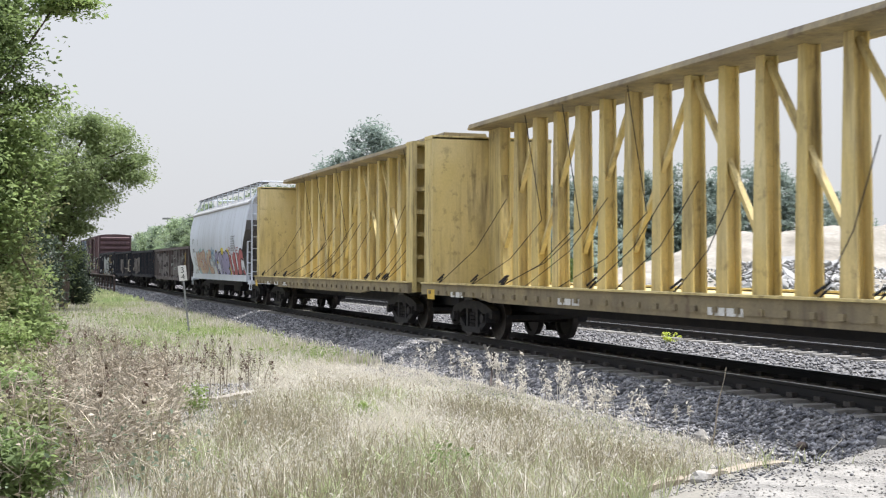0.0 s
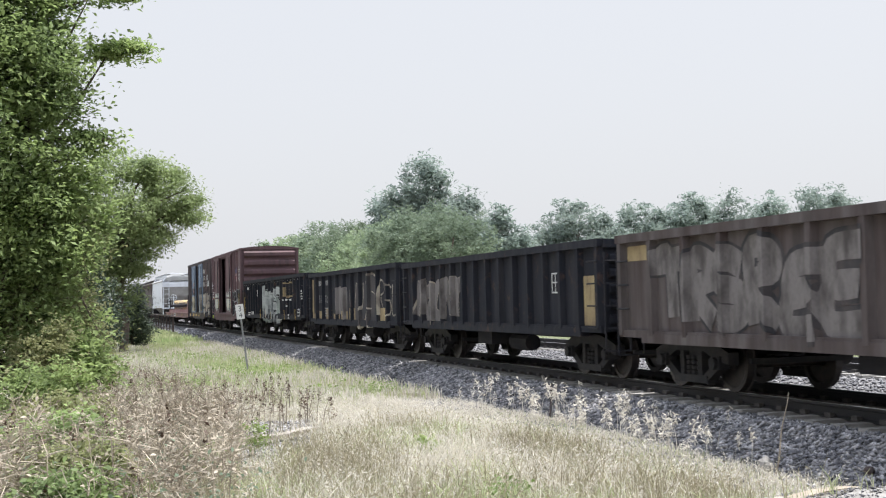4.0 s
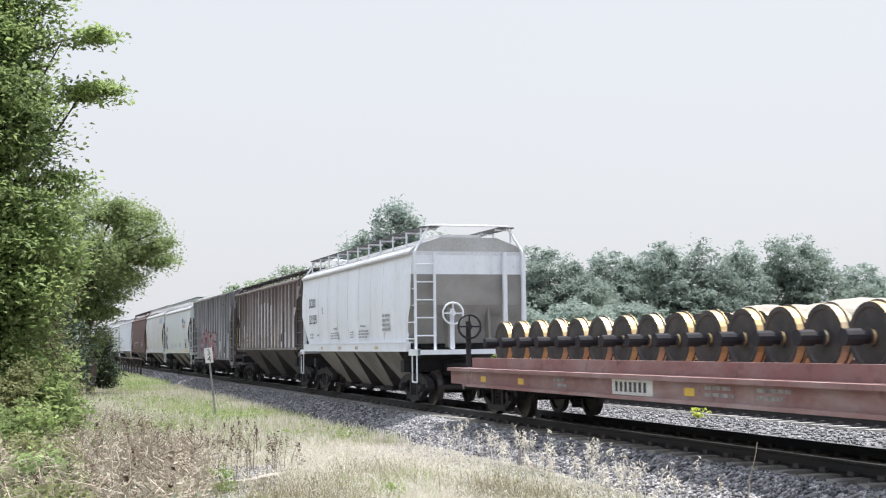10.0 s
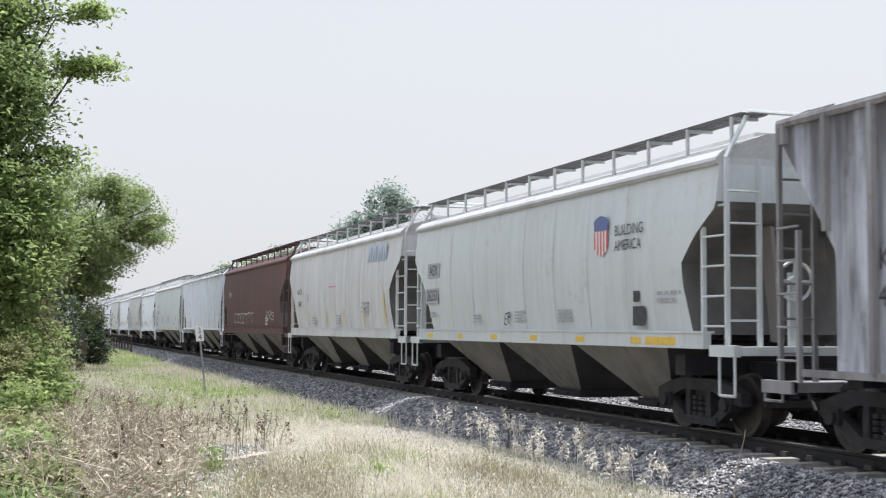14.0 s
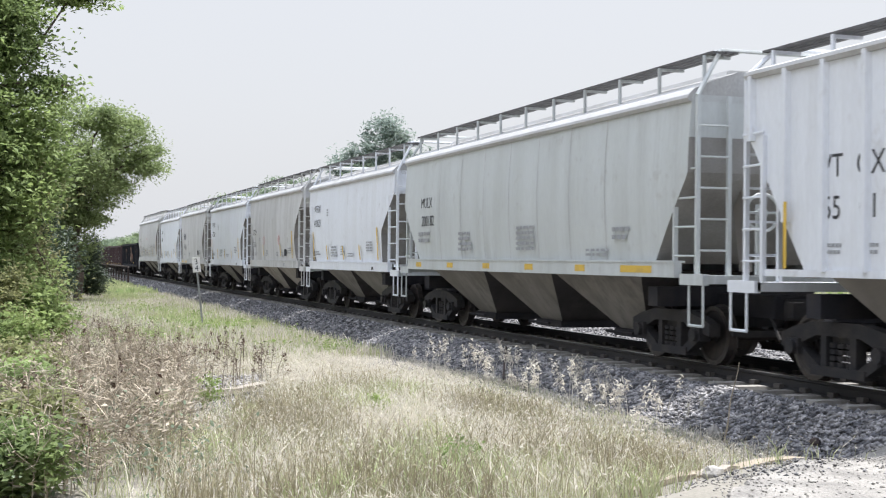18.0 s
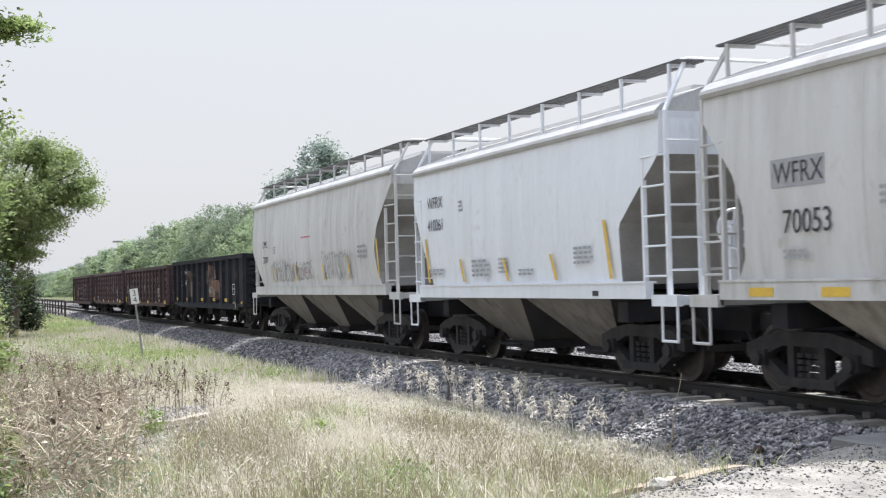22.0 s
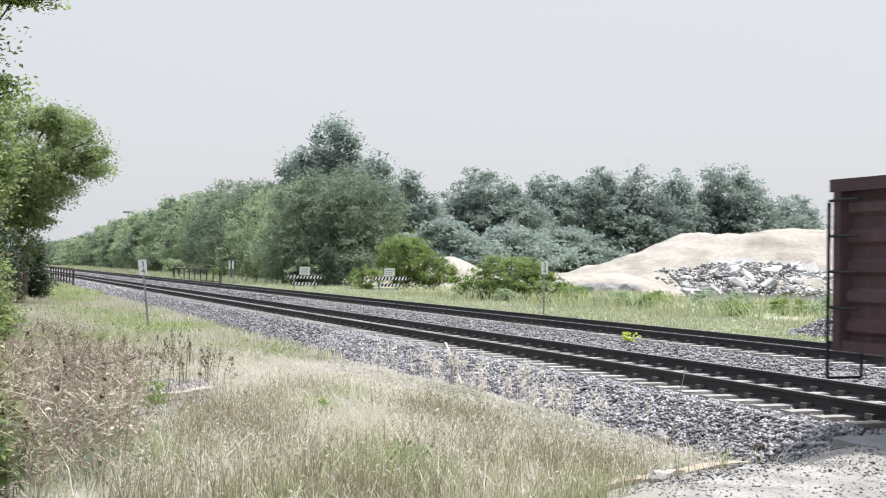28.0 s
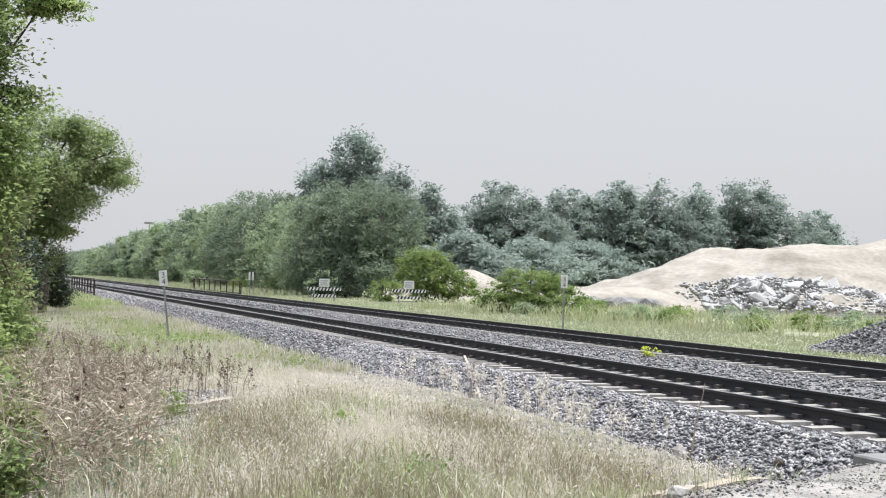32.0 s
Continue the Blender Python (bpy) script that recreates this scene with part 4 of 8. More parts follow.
def boxcar(name, length, paint, door_paint, label, doors, opening, ribs, roof_paint=None, group="", rails=(1.10, 1.93, 2.83, 4.24)):
    """doors: two spans of x; opening: the span of x that stands open between them."""
    car = thing(name, label, "box car", group)
    h, z0, z1 = length / 2, 0.98, 4.44
    a, b = opening
    bm = bmesh.new()
    for x0, x1 in ((-h, a), (b, h)):
        box(bm, x0, x1, -1.54, -1.48, z0, z1)
    box(bm, a, b, -1.54, -1.48, z1 - 0.2, z1)
    part("side_wall", bm, paint, car)
    bm = bmesh.new()
    box(bm, -h, h, 1.48, 1.54, z0, z1)
    part("far_wall", bm, paint, car)
    # lining added so the open interior reads less black
    bm = bmesh.new()
    box(bm, -h + 0.06, h - 0.06, 1.43, 1.474, z0 + 0.13, z1 - 0.1)
    part("lining", bm, M_LINING, car, "added blue-grey wall lining, interior light in its colour")
    bm = bmesh.new()
    box(bm, -h + 0.03, h - 0.03, -1.47, 1.47, z0 + 0.0, z0 + 0.12)
    part("floor", bm, M_DARK, car)
    bm = bmesh.new()
    prism(bm, [(-1.60, z1 - 0.02), (-1.60, z1 + 0.06), (-0.9, z1 + 0.13), (0, z1 + 0.16), (0.9, z1 + 0.13), (1.60, z1 + 0.06), (1.60, z1 - 0.02)], "x", -h - 0.03, h + 0.03)
    part("roof", bm, roof_paint or paint, car)
    n = round(length / 1.1)
    for i in range(n + 1):
        x = -h + length * i / n
        bm = bmesh.new()
        prism(bm, [(-1.602, z1 + 0.0), (-1.602, z1 + 0.068), (-0.9, z1 + 0.155), (0, z1 + 0.185), (0.9, z1 + 0.155), (1.602, z1 + 0.068), (1.602, z1 + 0.0)], "x", x - 0.04, x + 0.04)
        part("roof_rib", bm, roof_paint or paint, car)
    for s in (-1, 1):
        bm = bmesh.new()
        box(bm, min(s * h, s * (h - 0.05)), max(s * h, s * (h - 0.05)), -1.47, 1.47, z0, z1)
        wall = part("end_wall", bm, paint, car)
        for k in range(7):
            z = z0 + 0.35 + (z1 - z0 - 0.6) * k / 6
            bm = bmesh.new()
            prism(bm, [(s * h, z - 0.20), (s * (h + 0.13), z - 0.08), (s * (h + 0.13), z + 0.08), (s * h, z + 0.20)], "y", -1.36, 1.36)
            part("end_rib", bm, paint, wall)
        for yy in (-1.5, 1.5):
            bm = bmesh.new()
            box(bm, s * h - 0.07, s * h + 0.07, yy - 0.06, yy + 0.06, z0 - 0.05, z1 + 0.02)
            part("corner_post", bm, paint, car)
        bm = bmesh.new()
        z = 0.62
        while z < 2.3:
            rod(bm, (s * (h + 0.17), -1.5, z), (s * (h + 0.17), -1.0, z), 0.016, 5)
            rod(bm, (s * (h - 0.05), -1.6, z), (s * (h - 0.5), -1.6, z), 0.016, 5)
            z += 0.40
        for px, py in ((s * (h + 0.17), -1.5), (s * (h + 0.17), -1.0), (s * (h - 0.05), -1.6), (s * (h - 0.5), -1.6)):
            rod(bm, (px, py, 0.60), (px, py, 2.3), 0.018, 5)
        part("ladder", bm, M_DARK, car)
    for x in ribs:
        bm = bmesh.new()
        prism(bm, [(x - 0.09, -1.535), (x - 0.05, -1.61), (x + 0.05, -1.61), (x + 0.09, -1.535)], "z", z0 + 0.02, z1 - 0.04)
        part("side_post", bm, paint, car)
    for d0, d1 in doors:
        bm = bmesh.new()
        box(bm, d0, d1, -1.63, -1.58, z0 + 0.12, z1 - 0.14)
        door = part("door", bm, door_paint, car)
        bm = bmesh.new()
        for z in rails:
            box(bm, d0, d1, -1.665, -1.632, z - 0.05, z + 0.05)
        for x in (d0, d1):
            box(bm, x - 0.04, x + 0.04, -1.67, -1.60, z0 + 0.06, z1 - 0.12)
        part("door_frame", bm, door_paint, door)
        bm = bmesh.new()
        xx = d1 - 0.3
        rod(bm, (xx, -1.69, z0 + 0.2), (xx, -1.69, z1 - 0.3), 0.02)
        part("lock_rod", bm, M_DARK, door)
    bm = bmesh.new()
    lo, hi = min(d[0] for d in doors) - 0.4, max(d[1] for d in doors) + 0.4
    box(bm, lo, hi, -1.66, -1.56, z0 + 0.0, z0 + 0.09)
    box(bm, lo, hi, -1.66, -1.56, z1 - 0.13, z1 - 0.06)
    part("door_track", bm, paint, car)
    bm = bmesh.new()
    box(bm, -h, h, -1.56, -1.44, z0 - 0.22, z0 + 0.02)
    box(bm, -h, h, 1.44, 1.56, z0 - 0.22, z0 + 0.02)
    box(bm, lo, hi, -1.58, -1.50, z0 - 0.34, z0 - 0.22)
    part("side_sill", bm, paint, car)
    bm = bmesh.new()
    box(bm, -h - 0.35, h + 0.35, -0.35, 0.35, 0.66, 0.98)
    for s in (-1, 1):
        box(bm, s * (h - 1.9) - 0.25, s * (h - 1.9) + 0.25, -1.4, 1.4, 0.78, 0.96)
    rod(bm, (0.9, -0.9, 0.5), (2.0, -0.9, 0.5), 0.2, 10)
    box(bm, -1.6, -0.7, -1.2, -0.6, 0.4, 0.75)
    part("underframe", bm, M_DARK, car)
    running_gear(car, h + 0.1, 1.9)
    return car


def centerbeam(name, length, paint, label, bays=18, group=""):
    car = thing(name, label, "lumber car", group)
    h, deck, top = length / 2, 1.12, 4.67
    bm = bmesh.new()
    box(bm, -h + 0.4, h - 0.4, -1.42, 1.42, deck - 0.10, deck)
    part("deck", bm, paint, car)
    for sy in (-1, 1):
        bm = bmesh.new()
        box(bm, -h + 0.05, h - 0.05, sy * 1.42, sy * 1.56, deck - 0.22, deck + 0.02)
        prism(bm, [(-h + 3.4, deck - 0.20), (-h + 4.4, deck - 0.30), (h - 4.4, deck - 0.30), (h - 3.4, deck - 0.20)], "y", sy * 1.43, sy * 1.55)
        part("side_sill", bm, M_YELGRIME, car, "grimy yellow-brown side sill")
        bm = bmesh.new()
        box(bm, -h + 0.05, h - 0.05, sy * 1.40, sy * 1.60, deck + 0.024, deck + 0.055)
        part("deck_edge", bm, paint, car)
        bm = bmesh.new()
        for i in range(bays * 2 + 1):
            x = -h + 0.7 + (length - 1.4) * i / (bays * 2)
            box(bm, x - 0.05, x + 0.05, sy * 1.56, sy * 1.60, deck - 0.20, deck - 0.12)
        tagged(part("tie_down_winches", bm, M_YELGRIME, car), kind="stuff")
    bm = bmesh.new()
    prism(bm, [(-0.55, top), (-0.58, top + 0.03), (-0.54, top + 0.13), (0.54, top + 0.13), (0.58, top + 0.03), (0.55, top)], "x", -h + 0.42, h - 0.42)
    part("top_chord", bm, M_YELGRIME, car, "grimy brown top chord")
    inner = length - 2.4
    for i in range(bays + 1):
        x = -inner / 2 + inner * i / bays
        bm = bmesh.new()
        low, high = (0.17, 0.085) if i % 2 else (0.20, 0.10)
        rings = []
        for w in (low, high):
            rings.append([(x - w, -0.13), (x + w, -0.13), (x + w, -0.10), (x + 0.02, -0.10), (x + 0.02, 0.10), (x + w, 0.10), (x + w, 0.13), (x - w, 0.13), (x - w, 0.10), (x - 0.02, 0.10), (x - 0.02, -0.10), (x - w, -0.10)])
        prism(bm, rings[0], "z", deck, top, rings[1])
        part("post", bm, paint, car)
    for i in range(bays // 2):
        x0 = -inner / 2 + inner * (2 * i + 0.05) / bays
        x1 = x0 + inner * 1.9 / bays
        up = i < bays // 4
        bm = bmesh.new()
        za, zb = (deck + 0.7, top - 0.1) if up else (top - 0.1, deck + 0.7)
        rod(bm, (x0, 0.0, za), (x1, 0.0, zb), 0.065, 4)
        part("diagonal", bm, paint, car)
    bm = bmesh.new()
    rng = random.Random(5)
    for i in range(bays):
        x = -inner / 2 + inner * (i + rng.uniform(0.2, 0.8)) / bays
        if rng.random() < 0.25:
            continue
        up = rng.uniform(2.0, 3.3)
        lean = rng.choice((-1, 1)) * rng.uniform(0.2, 0.9)
        pts = [(x, -0.16, up), (x + lean * 0.45, -0.75, deck + (up - deck) * 0.42), (x + lean, -1.45, deck + 0.05)]
        if rng.random() < 0.3:
            pts.insert(0, (x + rng.uniform(-0.1, 0.1), -0.52, top))
        for p, q in zip(pts, pts[1:]):
            rod(bm, p, q, 0.009, 4)
        if rng.random() < 0.6:
            rod(bm, (x + lean - 0.12, -1.45, deck + 0.10), (x + lean + 0.1, -1.38, deck + 0.24), 0.020, 5)
            rod(bm, (x + lean - 0.02, -1.46, deck + 0.05), (x + lean + 0.16, -1.42, deck + 0.18), 0.014, 4)
    tagged(part("tie_down_cables", bm, M_DARK, car), kind="stuff")
    for s in (-1, 1):
        bm = bmesh.new()
        xi, xo = s * (h - 0.55), s * (h - 0.45)
        box(bm, min(xi, xo), max(xi, xo), -1.46, 1.46, deck - 0.2, 4.48)
        part("bulkhead", bm, paint, car)
        bm = bmesh.new()
        for yy in (-1.42, -0.5, 0.5, 1.42):
            box(bm, min(xo, s * h), max(xo, s * h), yy - 0.05, yy + 0.05, deck - 0.2, 4.46)
        for k in range(7):
            z = deck + 0.1 + k * 0.54
            box(bm, min(xo, s * (h - 0.05)), max(xo, s * (h - 0.05)), -1.4, 1.4, z - 0.05, z + 0.05)
        box(bm, min(xi, s * h), max(xi, s * h), -1.48, 1.48, 4.44, 4.52)
        part("bulkhead_ribs", bm, paint, car)
        bm = bmesh.new()
        prism(bm, [(s * (h - 0.55), deck), (s * (h - 1.5), deck), (s * (h - 1.1), top), (s * (h - 0.55), top)], "y", -0.10, 0.10)
        part("end_gusset", bm, paint, car)
    bm = bmesh.new()
    box(bm, -h - 0.25, h + 0.25, -0.4, 0.4, 0.6, 1.0)
    part("centre_sill", bm, M_DARK, car)
    running_gear(car, h, 2.1)
    return car


def wheel_flat(name, length, paint, label):
    car = thing(name, label, "flat car")
    h = length / 2
    for sy in (-1, 1):
        bm = bmesh.new()
        box(bm, -h, h, sy * 1.34, sy * 1.46, 0.66, 0.98)
        box(bm, -h, h, sy * 1.34, sy * 1.56, 0.95, 1.02)
        box(bm, -h + 1, h - 1, sy * 1.34, sy * 1.54, 0.62, 0.68)
        part("side_sill", bm, paint, car)
        bm = bmesh.new()
        box(bm, -h + 0.8, h - 0.8, sy * 1.10, sy * 1.22, 1.02, 1.24)
        part("wheel_rack", bm, paint, car)
    bm = bmesh.new()
    box(bm, -h, h, -1.34, 1.34, 0.92, 1.01)
    part("deck", bm, paint, car)
    for s in (1,):
        bm = bmesh.new()
        box(bm, s * (h - 0.6) - 0.10, s * (h - 0.6) + 0.10, -1.45, 1.45, 1.01, 1.55)
        for yy in (-1.36, -0.45, 0.45, 1.36):
            box(bm, s * (h - 0.6) - 0.08, s * (h - 0.6) + 0.08, yy - 0.08, yy + 0.08, 1.5, 2.05)
        for yy in (-1.4, 0, 1.4):
            prism(bm, [(s * (h - 0.7), 1.01), (s * (h - 1.5), 1.01), (s * (h - 0.7), 1.9)], "y", yy - 0.05, yy + 0.05)
        part("end_bulkhead", bm, paint, car)
    bm = bmesh.new()
    box(bm, -h - 0.3, h + 0.3, -0.4, 0.4, 0.6, 1.1)
    part("centre_sill", bm, M_DARK, car)
    w = part("brake_wheel", brake_wheel_mesh(M_DARK), None, car)
    w.rotation_euler, w.location = (0, 0, radians(90)), (-h + 0.3, -1.1, 1.95)
    running_gear(car, h, 2.0)
    return car


# ---- the train, car by car: far end, near end along the track at the start ----
def paint(name, base, other, amount=0.4, rough=0.7, scale=0.9, stretch=(2.0, 1, 0.25), speckle=0.12, contrast=0.22, spec=0.4):
    return surface(name, base, other, scale, amount, rough, 0, 30, 0.05, stretch, contrast, speckle, spec=spec)


M_YEL = weather(paint("lumber_car_yellow", (0.58, 0.465, 0.20), (0.64, 0.54, 0.31), 0.36, 0.75, 1.0, (1, 1, 0.6), 0.15), (0.12, 0.085, 0.045), 0.85, (0.09, 0.055, 0.035), 0.45, (4.0, 4.0, 0.35))
M_YELGRIME = weather(paint("grimy_yellow_sill", (0.20, 0.165, 0.105), (0.34, 0.28, 0.15), 0.36, 0.8, 1.6, (0.7, 1, 1), 0.25), (0.07, 0.055, 0.045), 0.8, (0.10, 0.065, 0.045), 0.8)
M_LGREY = weather(paint("hopper_pale_blue_grey", (0.62, 0.66, 0.73), (0.55, 0.58, 0.63), 0.4, 0.45, 0.8, (1.5, 1, 0.3), 0.06), (0.26, 0.27, 0.29), 0.35)
M_WHITE = weather(paint("hopper_white", (0.70, 0.73, 0.78), (0.63, 0.65, 0.68), 0.35, 0.5), (0.36, 0.365, 0.37), 0.22, (0.20, 0.14, 0.10), 0.18)
M_CREAM = weather(paint("hopper_warm_grey", (0.53, 0.535, 0.535), (0.44, 0.44, 0.43), 0.4, 0.55), (0.24, 0.23, 0.215), 0.55, (0.16, 0.11, 0.08), 0.30)
M_GREEN = weather(paint("hopper_grey_green", (0.51, 0.54, 0.545), (0.45, 0.475, 0.47), 0.4, 0.55), (0.24, 0.245, 0.24), 0.32, (0.16, 0.12, 0.09), 0.2)
M_RUSTG = weather(paint("hopper_sooty_grey", (0.50, 0.525, 0.59), (0.38, 0.395, 0.43), 0.42, 0.8, 0.9, (2.2, 1, 0.22), 0.2), (0.06, 0.055, 0.06), 0.92, (0.10, 0.075, 0.065), 0.6, (1.5, 1.5, 0.22), fall=((0.060, 0.054, 0.060), 0.85, 4.2, 2.2))
M_RUSTB = weather(paint("hopper_brown_streaks", (0.56, 0.56, 0.585), (0.42, 0.40, 0.40), 0.42, 0.8, 0.9, (2.2, 1, 0.22), 0.2), (0.085, 0.065, 0.06), 0.95, (0.12, 0.08, 0.065), 0.7, (3.4, 3.4, 0.14), fall=((0.105, 0.075, 0.068), 0.86, 3.95, 2.1))
# rib coats: soot and rust, also darkened to stand in for the ribs' shadow lines
M_RIBG = weather(paint("soot_shade_rib_grey", (0.20, 0.195, 0.20), (0.32, 0.315, 0.32), 0.4, 0.8, 0.9, (2.2, 1, 0.22), 0.2), (0.07, 0.06, 0.06), 0.9, (0.10, 0.07, 0.06), 0.5)
M_RIBB = weather(paint("rust_shade_rib_brown", (0.25, 0.228, 0.222), (0.14, 0.115, 0.108), 0.4, 0.8, 0.9, (2.2, 1, 0.22), 0.2), (0.07, 0.055, 0.05), 0.9, (0.10, 0.07, 0.06), 0.5, fall=((0.095, 0.068, 0.06), 0.85, 3.95, 2.0))
M_RED = weather(paint("hopper_oxide_red", (0.11, 0.052, 0.048), (0.075, 0.042, 0.04), 0.45, 0.7), (0.05, 0.04, 0.04), 0.5)
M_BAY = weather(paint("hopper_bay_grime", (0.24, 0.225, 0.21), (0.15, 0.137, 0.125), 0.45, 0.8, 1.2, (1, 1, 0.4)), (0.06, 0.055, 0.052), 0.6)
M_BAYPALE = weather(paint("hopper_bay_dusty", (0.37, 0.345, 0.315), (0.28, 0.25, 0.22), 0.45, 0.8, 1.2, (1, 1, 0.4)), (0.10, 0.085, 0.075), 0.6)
# soot, and the shade of the bays' cross faces, in one dark coat
M_BAYDARK = weather(paint("hopper_bay_soot_shade", (0.085, 0.078, 0.078), (0.05, 0.047, 0.05), 0.45, 0.8, 1.2, (1, 1, 0.4)), (0.035, 0.033, 0.036), 0.7)
M_GBLACK = weather(paint("gondola_black", (0.015, 0.017, 0.024), (0.030, 0.029, 0.034), 0.36, 0.75, 1.2, (1.5, 1, 0.4), 0.2, spec=0.15), (0.13, 0.125, 0.125), 0.16, (0.11, 0.065, 0.045), 0.5)
M_GRUST = weather(paint("gondola_rust", (0.055, 0.038, 0.036), (0.15, 0.135, 0.13), 0.42, 0.85, 1.3, (2.4, 1, 0.25), 0.25), (0.035, 0.03, 0.03), 0.6)
M_GRED = weather(paint("gondola_oxide_red", (0.056, 0.027, 0.031), (0.036, 0.022, 0.026), 0.45, 0.75, 1.2, (1.5, 1, 0.4), 0.2), (0.15, 0.12, 0.12), 0.22, (0.10, 0.055, 0.04), 0.5)
M_BROWN = weather(paint("box_car_brown", (0.118, 0.064, 0.069), (0.078, 0.046, 0.05), 0.42, 0.7), (0.045, 0.032, 0.034), 0.7, (0.17, 0.12, 0.10), 0.4)
M_BBLACK = weather(paint("box_car_black_brown", (0.062, 0.050, 0.052), (0.105, 0.075, 0.068), 0.42, 0.75), (0.022, 0.022, 0.027), 0.75, (0.16, 0.12, 0.10), 0.4)
M_BLUE = weather(paint("door_faded_blue", (0.20, 0.26, 0.345), (0.15, 0.19, 0.25), 0.40, 0.6), (0.045, 0.05, 0.065), 0.6, (0.06, 0.055, 0.06), 0.5)
M_FLAT = weather(paint("flat_car_red_brown", (0.21, 0.105, 0.10), (0.27, 0.19, 0.175), 0.36, 0.8, 1.0, (0.7, 1, 0.7)), (0.40, 0.36, 0.35), 0.5, (0.08, 0.05, 0.045), 0.7, (0.5, 0.5, 1.2))
M_PATCH = paint("fresh_grey_patch", (0.52, 0.53, 0.55), (0.46, 0.46, 0.47), 0.4, 0.6)
M_OCHRE = weather(paint("rusty_yellow_patch", (0.42, 0.33, 0.17), (0.13, 0.085, 0.06), 0.45, 0.8, 2.0, (1.5, 1, 0.8), 0.3), (0.04, 0.035, 0.033), 0.8)
M_LOGO_BLUE = paint("logo_blue", (0.36, 0.46, 0.58), (0.46, 0.50, 0.56), 0.45, 0.7, 4.0, (1, 1, 1), 0.2)
M_SHIELD_BLUE = paint("shield_blue", (0.09, 0.12, 0.27), (0.14, 0.17, 0.32), 0.4)
M_LOGO_RED = paint("logo_red", (0.50, 0.10, 0.10), (0.42, 0.10, 0.10), 0.4)
M_TAN = weather(paint("sprayed_tan", (0.50, 0.44, 0.31), (0.38, 0.33, 0.24), 0.4, 0.8, 1.5, (1, 1, 1), 0.2), (0.08, 0.07, 0.06), 0.7)
M_DRIP = paint("white_drips", (0.50, 0.53, 0.48), (0.34, 0.36, 0.31), 0.4, 0.8, 2.5, (3, 1, 0.5), 0.3)
M_FADED_BAR = paint("flaked_white", (0.52, 0.52, 0.50), (0.20, 0.17, 0.16), 0.5, 0.8, 5.0, (2, 1, 1), 0.3, 0.10)
M_RUST_SQUARE = paint("rust_square", (0.21, 0.115, 0.10), (0.14, 0.08, 0.075), 0.4)

TRAIN = []
M_BARK_TIMBER = paint("weathered_timber", (0.30, 0.25, 0.19), (0.18, 0.15, 0.12), 0.4, 0.9)
INK = random.Random(3)


def couple(car, far_end, near_end):
    TRAIN.append((car, (far_end + near_end) / 2))
    return car


def mark(car, material, x0, x1, z0, z1, y=-1.62, name="marking", label=""):
    bm = bmesh.new()
    box(bm, x0, x1, y - 0.003, y, z0, z1)
    return part(name, bm, material, car, label)


def slash(car, x, z0, z1, lean=-0.12, w=0.09, y=-1.62, material=None):
    bm = bmesh.new()
    prism(bm, [(x, z0), (x + w, z0), (x + w + lean, z1), (x + lean, z1)], "y", y - 0.003, y)
    part("reflective_stripe", bm, material or M_SAFETY, car, "yellow stripe")


def small_print(car, spots, y=-1.62, material=None):
    for x, z, w, h, n in spots:
        bm = bmesh.new()
        ink_bars(bm, INK, x, z, w, h, n, y)
        tagged(part("small_print", bm, material or M_GREY_INK, car, "fine stencilled lines"), kind="stuff")


def plate_box(car, x, z, w=0.42, h=0.42, y=-1.62):
    bm = bmesh.new()
    for a, b, c, d in ((x, x + w, z, z + 0.03), (x, x + w, z + h - 0.03, z + h), (x, x + 0.03, z, z + h), (x + w - 0.03, x + w, z, z + h), (x, x + w, z + h / 2, z + h / 2 + 0.025), (x + w / 2, x + w / 2 + 0.025, z, z + h)):
        box(bm, a, b, y - 0.003, y, c, d)
    part("consolidated_stencil", bm, M_WHITE_INK, car, "white ruled stencil box")


def shield(car, x, z, w, h, y=-1.62):
    """A rounded emblem: a dark field over thin upright stripes that end on a curved foot."""
    bm = bmesh.new()
    prism(bm, [(x, z + h * 0.66), (x + w, z + h * 0.66), (x + w * 1.02, z + h * 0.92), (x + w * 0.82, z + h), (x + w * 0.5, z + h * 1.05), (x + w * 0.18, z + h), (x - w * 0.02, z + h * 0.92)], "y", y - 0.003, y)
    part("emblem_top", bm, M_SHIELD_BLUE, car, "dark blue emblem field")
    for k in range(9):
        u = (k + 0.5) / 9 * 2 - 1
        a = x + w * k / 9
        mark(car, M_LOGO_RED if k % 2 == 0 else M_WHITE_INK, a, a + w / 9, z + h * 0.34 * (1 - math.sqrt(max(0.0, 1 - u * u))), z + h * 0.65, y, "emblem_stripe")


# lumber cars
c = couple(centerbeam("lumber_car", 21.4, M_YEL, "yellow centre-beam lumber car, empty and rust-scratched", 18), -28.2, -6.8)
small_print(c, [(-8.6, 0.82, 1.1, 0.2, 1), (-3.0, 0.82, 1.0, 0.2, 1), (2.0, 0.82, 0.9, 0.2, 1)], -1.562, M_WHITE_INK)
mark(c, M_SAFETY, -10.2, -9.7, 0.8, 1.02, -1.562, "corner_patch")
c = couple(centerbeam("lumber_car", 19.5, M_YEL, "yellow centre-beam lumber car, empty and scuffed", 16), -48.6, -29.1)
small_print(c, [(-7.6, 0.82, 0.9, 0.2, 1), (-6.0, 0.82, 0.7, 0.2, 1), (-4.6, 0.82, 0.8, 0.2, 1)], -1.562, M_WHITE_INK)
mark(c, M_SAFETY, -9.5, -9.1, 0.8, 1.02, -1.562, "corner_patch")

